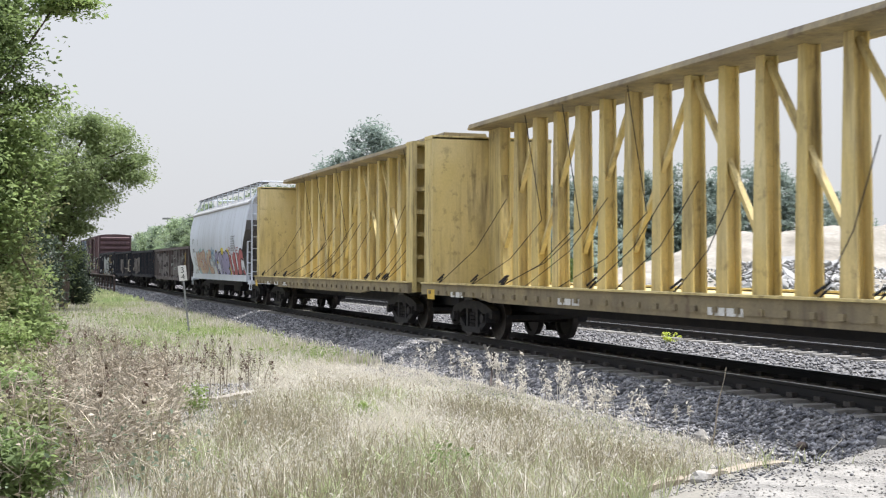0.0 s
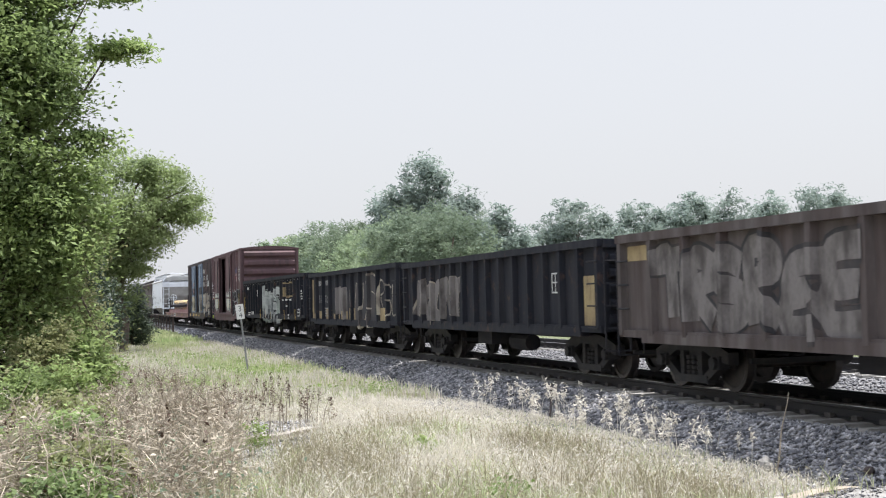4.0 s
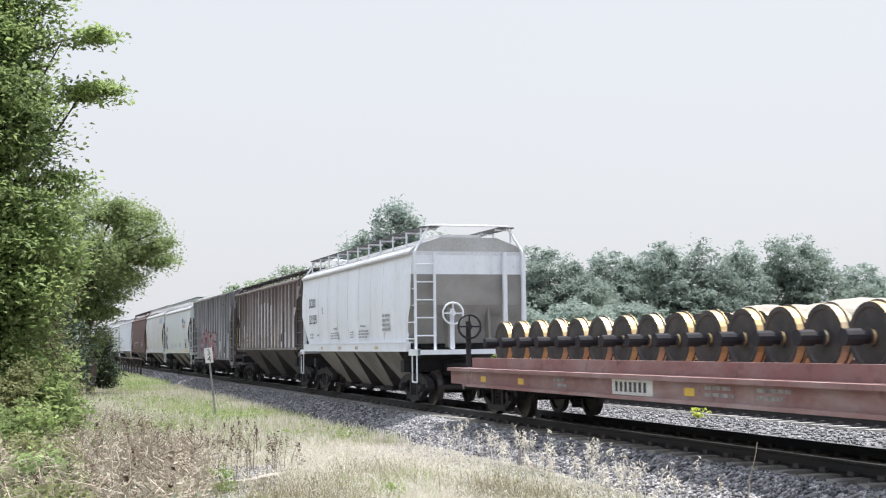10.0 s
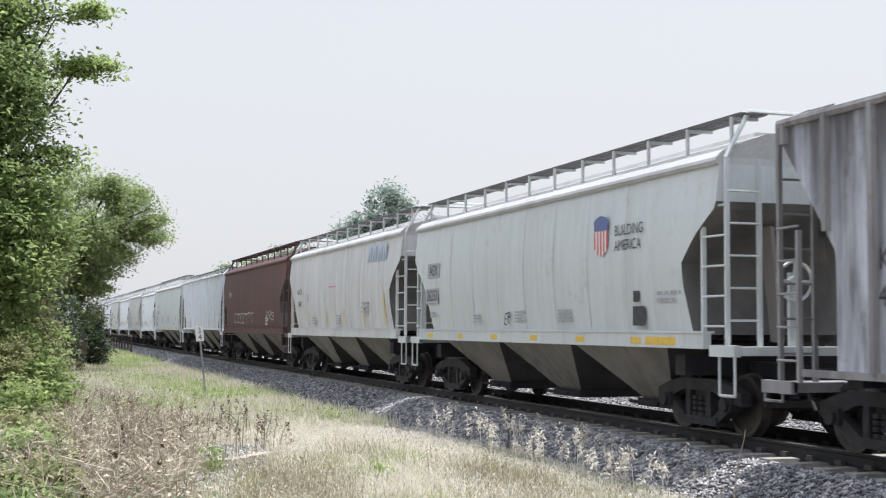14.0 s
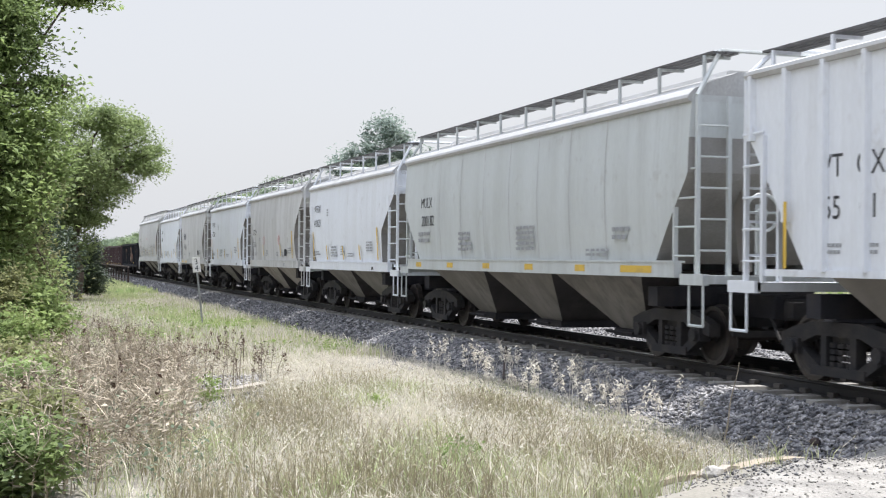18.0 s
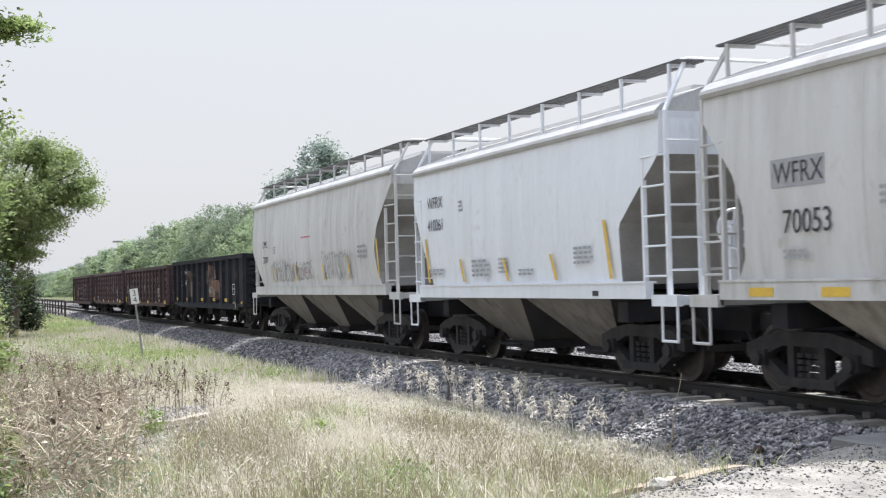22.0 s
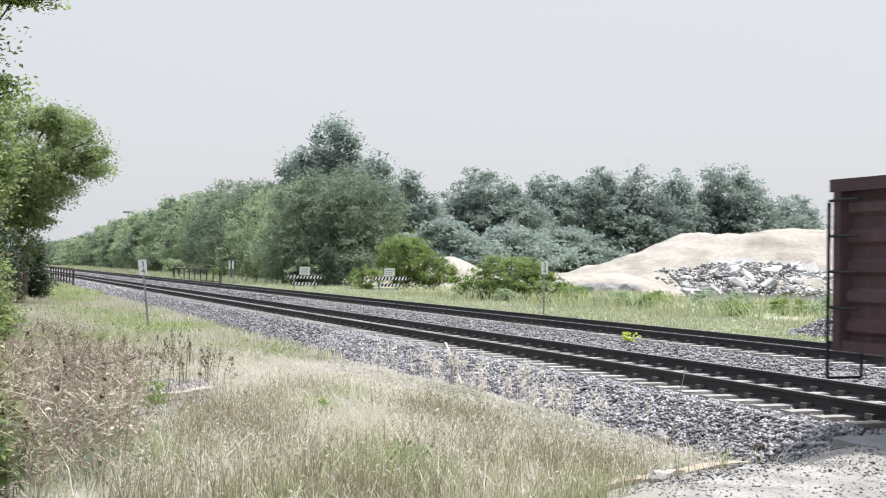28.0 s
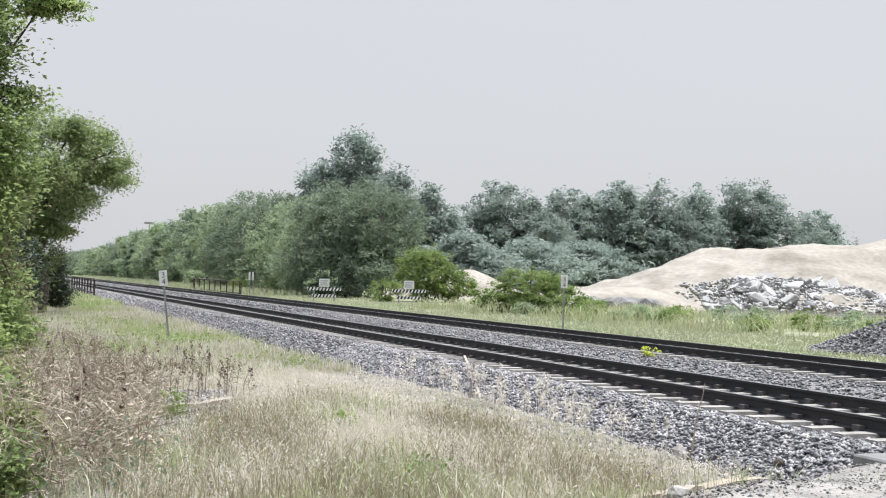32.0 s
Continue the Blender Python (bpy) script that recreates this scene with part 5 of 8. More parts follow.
# pale round hopper, then four gondolas
c = couple(hopper("hopper_car", 15.4, 4.06, 1.12, M_LGREY, M_DARK, "pale grey round-sided hopper car with sprayed letters", round_side=0.22, bays=0, far=(0.7, ((0.0, 0.6), (0.1, 1.0), (0.3, 0.5), (0.72, 0.0), (0.86, 0.0), (1.0, 0.55))), near=(0.7, ((0.0, 1.0), (0.35, 1.0), (0.62, 0.0))), board=0.72), -65.2, -49.8)
side = bulged(4.06, 1.12, 0.22)
lettering("SCYX", 0.22, M_BLACK_INK, c, -6.55, 2.62, -1.735)
lettering("894747", 0.21, M_BLACK_INK, c, -6.42, 2.16, -1.728)
small_print(c, [(-4.95, 2.5, 0.16, 0.3, 4)], -1.735)
sprayed_field(c, "teal", [(-5.0, 1.75, 0.5, 0.5), (-4.2, 1.9, 0.6, 0.45), (-3.2, 1.8, 0.7, 0.5), (-2.0, 1.75, 0.6, 0.5), (-4.6, 1.3, 0.7, 0.16), (-2.6, 1.3, 1.2, 0.15)], side, "pale teal sprayed cloud", 1)
graffiti(c, 11, -5.35, 1.22, 4.6, 0.98, 5, "peach", "rose", 0, 0.06, skin=(lambda x, z: side[0](x, z) - 0.004, []), pick=(1, 8, 0, 4, 5))
graffiti(c, 17, -5.3, 1.25, 4.4, 0.9, 5, "red", "red", 0, 0.022, False, skin=(lambda x, z: side[0](x, z) - 0.013, []), pick=(1, 8, 0, 4, 5))
graffiti(c, 15, -1.0, 1.72, 1.05, 0.66, 4, "blue", "blue", 0, 0.045, False, skin=side)
mark(c, M_GREY_INK, -0.6, -0.1, 1.55, 1.75, -1.668, "paint_patch", "grey sprayed patch")
sprayed_field(c, "yellow", [(0.15, 1.3, 0.22, 0.3), (0.55, 1.95, 0.3, 0.32), (2.1, 2.15, 0.35, 0.16), (3.5, 1.9, 0.3, 0.35), (3.5, 1.3, 0.2, 0.25)], side, "yellow sprayed cloud", 2)
graffiti(c, 12, 0.2, 1.0, 3.4, 1.12, 4, "purple", "black", 0, 0.11, skin=(lambda x, z: side[0](x, z) - 0.004, []), pick=(5, 7, 1, 3))
graffiti(c, 13, 4.0, 1.0, 3.0, 1.1, 3, "red", "black", 0, 0.09, skin=(lambda x, z: side[0](x, z) - 0.002, []))
graffiti(c, 18, 3.75, 2.0, 2.4, 0.35, 4, "rose", "rose", 0, 0.05, False, skin=side)
graffiti(c, 19, -1.75, 1.17, 0.8, 0.26, 3, "red", "red", 0, 0.04, False, skin=side)
graffiti(c, 20, -6.6, 1.15, 1.0, 0.22, 4, "black", "black", 0, 0.03, False, skin=side)
graffiti(c, 16, -6.3, 1.5, 0.9, 0.55, 3, "mauve", "mauve", 0, 0.03, False, skin=side)
small_print(c, [(4.5, 2.12, 0.95, 0.66, 7)], -1.737)
c = couple(gondola("gondola_car", 15.3, 2.55, 0.80, M_GRUST, "rusty brown gondola car with pale sprayed streaks", 14), -81.6, -66.3)
side = gondola_skin(15.3, 14)
slash(c, 6.3, 0.9, 2.2, 0, 0.1, -1.60)
mark(c, M_OCHRE, -7.4, -6.5, 2.1, 2.35, -1.485)
graffiti(c, 21, -6.2, 1.0, 5.6, 1.25, 6, "dust", "soot", 0, 0.09, skin=side)
graffiti(c, 22, 0.3, 1.0, 4.8, 1.25, 5, "dust", "sage", 0, 0.04, skin=side)
plate_box(c, 5.6, 1.0, 0.4, 0.4, -1.485)
c = couple(gondola("gondola_car", 13.6, 2.55, 0.85, M_GBLACK, "black gondola car stained with rust", 16), -96.0, -82.4)
mark(c, M_OCHRE, 5.6, 6.6, 0.95, 1.9, -1.485)
graffiti(c, 23, -5.6, 1.0, 4.0, 1.0, 5, "dust", "sand", 0, 0.03, skin=gondola_skin(13.6, 16))
plate_box(c, 4.3, 1.6, 0.35, 0.4, -1.485)
c = couple(gondola("gondola_car", 13.4, 2.62, 0.80, M_GBLACK, "black gondola car with faded yellow patches and white letters", 12), -110.1, -96.7)
for k in range(9):
    mark(c, M_OCHRE, -6.5 + k * 1.3, -5.5 + k * 1.3, 0.86, 1.12 + 0.1 * (k % 3), -1.486, "faded_patch")
mark(c, M_OCHRE, -6.65, -6.2, 1.1, 2.4, -1.486, "faded_patch")
lettering("330", 0.28, M_FADED, c, -5.2, 1.52, -1.486, 1.25)
lettering("026", 0.28, M_FADED, c, -4.05, 1.52, -1.486, 1.25)
small_print(c, [(-5.2, 2.05, 0.9, 0.32, 1), (-3.9, 2.05, 0.9, 0.32, 1), (-4.2, 1.0, 0.8, 0.35, 4)], -1.49, M_FADED)
side = gondola_skin(13.4, 12)
graffiti(c, 24, 1.0, 0.85, 2.9, 1.45, 2, "soot", "sand", 0, 0.16, skin=side, pick=(2, 0))
graffiti(c, 27, 4.2, 1.0, 2.3, 1.2, 3, "sand", "sand", 0, 0.05, False, skin=side)
sprayed_field(c, "dust", [(-1.5, 1.6, 0.35, 0.5), (-0.6, 1.5, 0.3, 0.55), (0.3, 1.7, 0.3, 0.4)], side, "faint worn spray", 29)
c = couple(gondola("gondola_car", 17.4, 2.72, 0.92, M_GBLACK, "black gondola car with silver sprayed letters and yellow panel", 22), -128.5, -111.1)
side = gondola_skin(17.4, 22)
sprayed_field(c, "sage", [(-1.6, 1.0, 0.5, 0.35), (-0.9, 1.6, 0.45, 0.6), (-0.2, 1.2, 0.6, 0.55), (0.6, 1.6, 0.5, 0.5), (1.0, 1.0, 0.7, 0.35), (1.7, 1.5, 0.5, 0.6), (2.3, 1.0, 0.35, 0.3)], side, "grey-green sprayed field", 4)
graffiti(c, 25, -2.0, 0.75, 4.5, 1.5, 5, "chalk", "soot", 0, 0.07, skin=(lambda x, z: side[0](x, z) - 0.006, side[1]))
graffiti(c, 26, -2.3, 0.8, 4.7, 1.4, 6, "white", "chalk", 0, 0.03, False, skin=(lambda x, z: side[0](x, z) - 0.016, side[1]))
x0 = 3.5
bm = bmesh.new()
blob(bm, x0 + 1.12, 2.1, 1.15, 0.34, 0.0, INK)
part("emblem_panel", lay_on(bm, side, 0.002), M_OCHRE, c, "weathered yellow panel")
for k in range(3):
    bm = bmesh.new()
    for a, b, za, zb in ((0.10, 0.68, 2.22, 2.36), (0.31, 0.47, 1.86, 2.22)):
        v = [bm.verts.new(p) for p in ((x0 + a + k * 0.74, 0, za), (x0 + b + k * 0.74, 0, za), (x0 + b + k * 0.74, 0, zb), (x0 + a + k * 0.74, 0, zb))]
        bm.faces.new(v)
    part("emblem_bar", lay_on(bm, side, 0.006), M_DARK, c)
# pale marks under the rim: light through its notch holes, painted on
for x in range(20):
    mark(c, M_FADED, -8.2 + x * 0.82, -8.14 + x * 0.82, 2.47, 2.53, -1.602, "rivet_hole")
for x, z1 in ((-2.85, 1.25), (-1.2, 1.25), (0.3, 1.3), (3.95, 1.25), (6.6, 1.3)):
    slash(c, x, 0.85, z1, 0, 0.06, -1.60)
slash(c, -8.2, 1.0, 1.9, 0, 0.08, -1.60)
plate_box(c, -3.75, 1.9, 0.2, 0.3, -1.60)
plate_box(c, 7.2, 1.0, 0.5, 0.3, -1.60)
small_print(c, [(x0, 1.6, 0.5, 0.14, 1), (x0 + 0.85, 1.6, 0.6, 0.14, 1), (x0 + 1.75, 1.6, 0.6, 0.14, 1), (x0 + 0.9, 1.35, 0.5, 0.12, 1), (-6.9, 0.95, 0.9, 0.2, 2), (-5.8, 1.0, 0.8, 0.18, 2), (-7.1, 2.2, 0.6, 0.22, 1), (4.9, 0.85, 0.25, 0.25, 2), (8.0, 1.65, 0.35, 0.4, 4)], -1.60, M_WHITE_INK)

# two box cars
c = couple(boxcar("box_car", 13.3, M_BROWN, M_BROWN, "brown box car with its door standing open", ((-4.4, -2.15), (1.08, 3.36)), (-1.95, 1.05), (-6.0, -5.2, 3.85, 4.6, 5.5)), -143.1, -129.8)
shield(c, 4.75, 2.75, 0.5, 0.72, -1.545)
lettering("SP", 0.34, M_WHITE_INK, c, -5.95, 2.55, -1.62, 1.2)
lettering("253", 0.34, M_WHITE_INK, c, -5.85, 2.0, -1.62, 1.5)
side = ribbed([-6.0, -5.2, 3.85, 4.6, 5.5], 0.05, 0.09, -1.54, -1.61)
graffiti(c, 31, 3.5, 1.05, 2.6, 1.35, 4, "soot", "chalk", 0, 0.05, skin=side)
graffiti(c, 35, 3.5, 1.0, 2.9, 1.5, 7, "silver", "silver", 0, 0.03, False, skin=(lambda x, z: side[0](x, z) - 0.012, side[1]))
graffiti(c, 33, 5.7, 2.7, 0.7, 0.9, 3, "white", "white", -1.545, 0.025, False)
for a, b in ((1.2, 3.25), (-4.3, -2.25)):
    bm = bmesh.new()
    for k in range(9):
        blob(bm, a + (b - a) * (k + 0.5) / 9, 1.72 + 0.10 * math.sin(k * 2.1), (b - a) / 14, 0.48, -1.640 - 0.0004 * k, INK)
    tagged(part("paint_splash", bm, M_DRIP, c, "pale green-white dripped paint"), kind="stuff")
    for x in (a + 0.7, b - 0.4):
        mark(c, M_SAFETY, x, x + 0.07, 1.35, 2.0, -1.646, "paint_drip")
graffiti(c, 34, -6.45, 0.85, 2.0, 1.1, 3, "soot", "lime", 0, 0.16, skin=side, pick=(2, 1, 4))
graffiti(c, 36, -6.4, 0.9, 1.9, 1.2, 5, "rose", "rose", 0, 0.03, False, skin=(lambda x, z: side[0](x, z) - 0.012, side[1]))
slash(c, 6.35, 1.1, 2.1, 0, 0.11, -1.625)
small_print(c, [(2.5, 2.2, 0.7, 0.25, 2), (2.3, 1.75, 0.5, 0.3, 2)], -1.648, M_WHITE_INK)
c = couple(boxcar("box_car", 14.1, M_BBLACK, M_BLUE, "black-brown box car with blue doors and sprayed letters", ((-3.34, -1.08), (1.2, 3.4)), (-0.98, 1.0), (-6.6, -5.9, -5.2, -4.5, 3.9, 4.6, 5.3, 6.0, 6.6), rails=(1.10, 2.22, 2.81, 3.47, 4.24)), -158.6, -144.5)
side = ribbed([-6.6, -5.9, -5.2, -4.5, 3.9, 4.6, 5.3, 6.0, 6.6], 0.05, 0.09, -1.54, -1.61)
door_side = ((lambda x, z: -1.668 if 0.9 < x < 3.45 else side[0](x, z)), side[1] + [3.45])
sprayed_field(c, "soot", [(-6.25, 1.50, 0.42, 0.50), (-5.55, 1.55, 0.50, 0.62), (-4.75, 1.60, 0.50, 0.66), (-3.95, 1.75, 0.45, 0.80), (4.6, 1.6, 1.2, 0.85), (6.0, 1.6, 0.75, 0.85)], door_side, "black oversprayed field", 6)
graffiti(c, 41, 1.75, 1.0, 5.5, 1.3, 6, "sand", "soot", 0, 0.10, skin=(lambda x, z: door_side[0](x, z) - 0.005, door_side[1]), pick=(3, 7, 0, 3, 1, 8))
graffiti(c, 46, 1.75, 1.0, 5.5, 1.32, 6, "chalk", "chalk", 0, 0.04, False, skin=(lambda x, z: door_side[0](x, z) - 0.016, door_side[1]), pick=(3, 7, 0, 3, 1, 8))
mark(c, M_TAN, -3.30, -1.10, 1.14, 2.16, -1.672, "paint_splash", "broad tan sprayed field")
sprayed_field(c, "sand", [(-3.78, 1.6, 0.30, 0.46)], side, "tan sprayed field beside the door", 9, 0.006)
sprayed_field(c, "maroon", [(-3.95, 1.5, 0.10, 0.36)], side, "dark red sprayed bar", 10, 0.012)
for k, x in enumerate((-3.05, -2.66, -2.25, -1.86, -1.42)):
    bm = bmesh.new()
    stroke(bm, [(x, 2.14), (x + 0.03, 1.9), (x - 0.01, 1.6), (x + 0.02, 1.20 + 0.12 * (k % 3))], 0.03 + 0.012 * (k % 3), -1.678)
    for j in range(3):
        blob(bm, x + INK.uniform(-0.12, 0.16), INK.uniform(1.22, 1.72), INK.uniform(0.03, 0.08), INK.uniform(0.06, 0.16), -1.682 - 0.0006 * j, INK, 10)
    tagged(part("paint_drip", bm, M_GRAFFITI["soot"], c, "black runs over the tan field"), kind="stuff")
for x0, x1, z0, z1 in ((-3.29, -1.13, 2.28, 2.75), (1.25, 3.35, 2.28, 2.75), (1.25, 3.35, 1.16, 2.16)):
    mark(c, M_GRAFFITI["soot"], x0, x1, z0, z1, -1.632, "paint_splash", "black overspray on the door panel")
for text, x, z in (("24", -5.97, 1.88), ("61", -5.17, 1.90), ("81", -4.47, 1.92)):
    lettering(text, 0.17, M_WHITE_INK, c, x + 0.10, z, -1.556)
lettering("SP", 0.16, M_FADED, c, -5.86, 2.38, -1.556)
graffiti(c, 45, -4.9, 1.1, 1.2, 1.0, 3, "navy", "chalk", 0, 0.02, skin=side)
mark(c, M_OCHRE, -3.85, -0.9, 0.80, 0.955, -1.563, "paint_splash", "ochre overspray on the sill")
for z0, xs in ((3.62, (3.62, 3.90, 4.14, 4.36, 4.60, 4.86)), (3.18, (4.02, 4.36, 4.62, 4.86)), (2.78, (3.72, 3.98, 4.36, 4.62, 4.86))):
    for x in xs:
        mark(c, M_FADED_BAR, x, x + 0.13, z0, z0 + 0.28, -1.617, "painted_bar")
for z in (3.55, 3.05, 2.55):
    mark(c, M_RUST_SQUARE, 5.37, 5.69, z, z + 0.34, -1.617, "paint_patch", "rust-brown square patch")
for x, z in ((6.07, 3.15), (6.07, 2.73), (6.78, 2.75)):
    mark(c, M_WHITE_INK, x, x + 0.30, z, z + 0.36, -1.617, "paint_patch", "white square patch")
graffiti(c, 43, -2.95, 2.42, 0.85, 0.62, 2, "maroon", "rose", -1.637, 0.12, False)
mark(c, M_FADED_BAR, -2.75, -1.75, 3.05, 3.13, -1.634, "painted_bar")
for x in (-5.93, -3.8, -1.5, 0.02, 4.0, 6.2):
    mark(c, M_SAFETY, x, x + 0.45, 0.78, 0.96, -1.567, "corner_patch")

# flat car with its load of wheelsets
c = couple(wheel_flat("flat_car", 21.3, M_FLAT, "red-brown flat car loaded with rows of wheelsets"), -181.4, -160.1)
mark(c, M_WHITE_INK, -2.08, -0.62, 0.69, 0.94, -1.462, "marking_panel", "white stencil panel")
for k in range(7):
    mark(c, M_BLACK_INK, -1.95 + k * 0.17, -1.86 + k * 0.17, 0.74, 0.90, -1.466, "panel_bar")
for x in (-8.6, -6.4, 0.4, 5.2, 9.4):
    mark(c, M_SAFETY, x, x + 0.3, 0.74, 0.86, -1.462, "reflector")
small_print(c, [(1.0, 0.72, 0.8, 0.2, 2), (2.4, 0.72, 0.8, 0.2, 2), (-4.6, 0.72, 0.7, 0.2, 2)], -1.462, M_FADED)
M_NEWWHEEL = surface("machined_wheel_bronze", (0.46, 0.33, 0.16), (0.45, 0.43, 0.40), 0.05, 0.42, 0.45, 0.6)
M_NEWFACE = surface("wheel_face_dark", (0.045, 0.042, 0.045), (0.10, 0.085, 0.075), 4, 0.4, 0.6, 0.4)
bm = bmesh.new()
rod(bm, (0, -1.12, 0), (0, 1.12, 0), 0.085, 12)
rod(bm, (0, -1.22, 0), (0, -0.98, 0), 0.11, 12)
rod(bm, (0, 0.98, 0), (0, 1.22, 0), 0.11, 12)
ME_LOAD_AXLE = mesh_of("axle", bm, M_DARK)
ME_LOAD_WHEEL = ME_WHEEL.copy()
ME_LOAD_WHEEL.materials.clear()
ME_LOAD_WHEEL.materials.append(M_NEWWHEEL)
ME_LOAD_WHEEL.materials.append(M_NEWFACE)
for f in ME_LOAD_WHEEL.polygons:
    f.material_index = 1 if abs(f.normal.y) > 0.6 else 0
LOAD = []
for i in range(19):
    ws = thing("wheelset", "spare railway wheelset lying across the flat car", "wheelset", "wheelsets on the flat car")
    part("axle", ME_LOAD_AXLE, None, ws)
    for j in (-1, 1):
        w = part("wheel", ME_LOAD_WHEEL, None, ws, "bronze-coloured machined wheel")
        w.location = (0, j * 0.76, 0)
        if j > 0:
            w.rotation_euler = (0, 0, math.pi)
    LOAD.append((ws, -170.75 - 9.0 + i * 1.0, 1.57))

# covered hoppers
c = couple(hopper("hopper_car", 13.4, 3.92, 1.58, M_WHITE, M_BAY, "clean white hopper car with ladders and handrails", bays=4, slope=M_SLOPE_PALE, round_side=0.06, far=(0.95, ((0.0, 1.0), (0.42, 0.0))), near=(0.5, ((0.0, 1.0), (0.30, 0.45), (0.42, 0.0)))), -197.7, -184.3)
lettering("SOXX", 0.30, M_BLACK_INK, c, -5.5, 2.84, -1.568)
lettering("521300", 0.30, M_BLACK_INK, c, -5.45, 2.30, -1.575)
small_print(c, [(-5.3, 1.78, 0.55, 0.2, 2), (-4.2, 1.84, 0.3, 0.12, 1), (-2.2, 1.74, 1.1, 0.24, 3), (-1.8, 2.03, 0.5, 0.1, 1), (0.38, 1.76, 0.35, 0.22, 3), (1.4, 1.74, 1.2, 0.26, 3), (1.6, 2.05, 0.6, 0.1, 1), (4.0, 1.9, 0.9, 0.5, 4), (-3.5, 2.58, 0.2, 0.24, 3)], -1.572)
for x in (-3.6, -1.1, 1.0, 3.25):
    mark(c, M_TAN, x, x + 0.35, 1.44, 1.53, -1.587, "reflector")
c = couple(hopper("hopper_car", 14.8, 3.95, 1.50, M_RUSTB, M_BAYDARK, "grey ribbed hopper car streaked with brown rust", ribs=21, rib_paint=M_RIBB, bays=3, round_side=0.0, far=RIB_END, near=RIB_END, cap=0.20, board=0.32, frame=M_GRUST), -213.1, -198.3)
for x0, x1, z0, z1 in ((-6.42, -5.9, 1.62, 2.44), (-5.04, -4.43, 1.95, 2.5), (-4.31, -3.70, 1.55, 2.12), (-3.58, -2.97, 1.55, 2.1), (-1.40, -0.79, 2.05, 2.95), (-0.67, -0.06, 1.98, 3.3), (0.06, 0.67, 1.9, 3.35), (0.79, 1.40, 2.0, 3.3), (1.52, 2.12, 2.1, 3.2), (3.70, 4.31, 1.55, 2.2), (4.43, 5.04, 1.55, 2.1)):
    mark(c, M_PATCH, x0, x1, z0, z1, -1.503, "paint_patch", "fresh grey paint patch")
for text, x, z in (("KL", -6.20, 2.10), ("RX", -5.70, 2.12), ("47", -6.20, 1.72), ("51", -5.70, 1.72), ("28", -4.95, 1.74)):
    lettering(text, 0.26, M_BLACK_INK, c, x, z, -1.508)
small_print(c, [(-4.25, 1.88, 0.42, 0.12, 1), (-4.2, 1.70, 0.36, 0.10, 1), (-3.5, 1.9, 0.42, 0.12, 2), (-3.45, 1.70, 0.36, 0.10, 1)], -1.508, M_BLACK_INK)
for x, z1 in ((-6.58, 2.5), (-4.42, 2.05), (-2.22, 2.1), (-0.04, 2.05), (2.87, 2.1)):
    slash(c, x, 1.53, z1, 0, 0.08, -1.577)
mark(c, M_BLACK_INK, 3.75, 4.05, 1.75, 2.05, -1.508, "data_plate")
graffiti(c, 55, -1.35, 2.1, 0.5, 0.6, 2, "black", "black", -1.506, 0.02, False)
c = couple(hopper("hopper_car", 14.4, 4.20, 1.02, M_RUSTG, M_DARK, "grey ribbed hopper car with sooty streaks and red spray", ribs=17, rib_paint=M_RIBG, bays=3, round_side=0.0, far=RIB_END, near=(1.0, ((0.0, 1.0), (0.36, 1.0), (0.80, 0.0))), cap=0.12, boards=False, board=0.10, frame=M_RIBG), -228.7, -214.3)
side = hopper_skin(14.4, 17)
graffiti(c, 51, -3.3, 1.10, 5.4, 1.24, 6, "ash", "maroon", 0, 0.12, skin=side, pick=(5, 7, 7, 1, 8, 0))
graffiti(c, 51, -3.3, 1.10, 5.4, 1.24, 6, "pink", "pink", 0, 0.03, False, skin=(lambda x, z: side[0](x, z) - 0.014, side[1]), pick=(5, 7, 7, 1, 8, 0))
graffiti(c, 53, 2.7, 1.05, 0.9, 0.9, 2, "white", "white", 0, 0.05, False, skin=side)
graffiti(c, 54, 4.5, 2.1, 0.5, 0.9, 1, "black", "black", 0, 0.02, False, skin=side, pick=(2,))
for text, x, z in (("KL", -5.25, 2.22), ("RX", -4.45, 2.22), ("47", -5.25, 1.80), ("03", -4.45, 1.80)):
    lettering(text, 0.24, M_BLACK_INK, c, x, z, -1.508)
mark(c, M_BLACK_INK, 4.6, 5.0, 1.30, 1.58, -1.506, "data_plate")
mark(c, M_WHITE_INK, 4.65, 4.95, 1.16, 1.26, -1.506, "data_plate")
small_print(c, [(3.5, 1.2, 0.4, 0.4, 4)], -1.506, M_GREY_INK)
c = couple(hopper("hopper_car", 14.2, 3.93, 1.45, M_GREEN, M_BAY, "grey-green smooth hopper car with an emblem", bays=3), -244.4, -230.2)
shield(c, 3.22, 2.72, 0.52, 0.64, -1.615)
lettering("BUILDING", 0.17, M_BLACK_INK, c, 3.98, 3.02, -1.615)
lettering("AMERICA", 0.17, M_BLACK_INK, c, 3.97, 2.78, -1.615)
for x, z in ((-5.95, 2.72), (-6.05, 2.14)):
    mark(c, M_GREY_INK, x - 0.05, x + 0.85, z - 0.05, z + 0.29, -1.606, "paint_patch", "grey patch under the marks")
lettering("AEX", 0.24, M_BLACK_INK, c, -5.85, 2.73, -1.613)
lettering("26253", 0.24, M_BLACK_INK, c, -6.05, 2.15, -1.613)
small_print(c, [(-5.9, 1.75, 0.5, 0.16, 2), (-2.9, 1.62, 0.5, 0.2, 3), (-0.5, 1.62, 0.5, 0.25, 4), (1.6, 1.62, 0.7, 0.25, 4), (5.35, 1.9, 0.75, 0.32, 3), (-4.2, 2.4, 0.2, 0.26, 3)], -1.575)
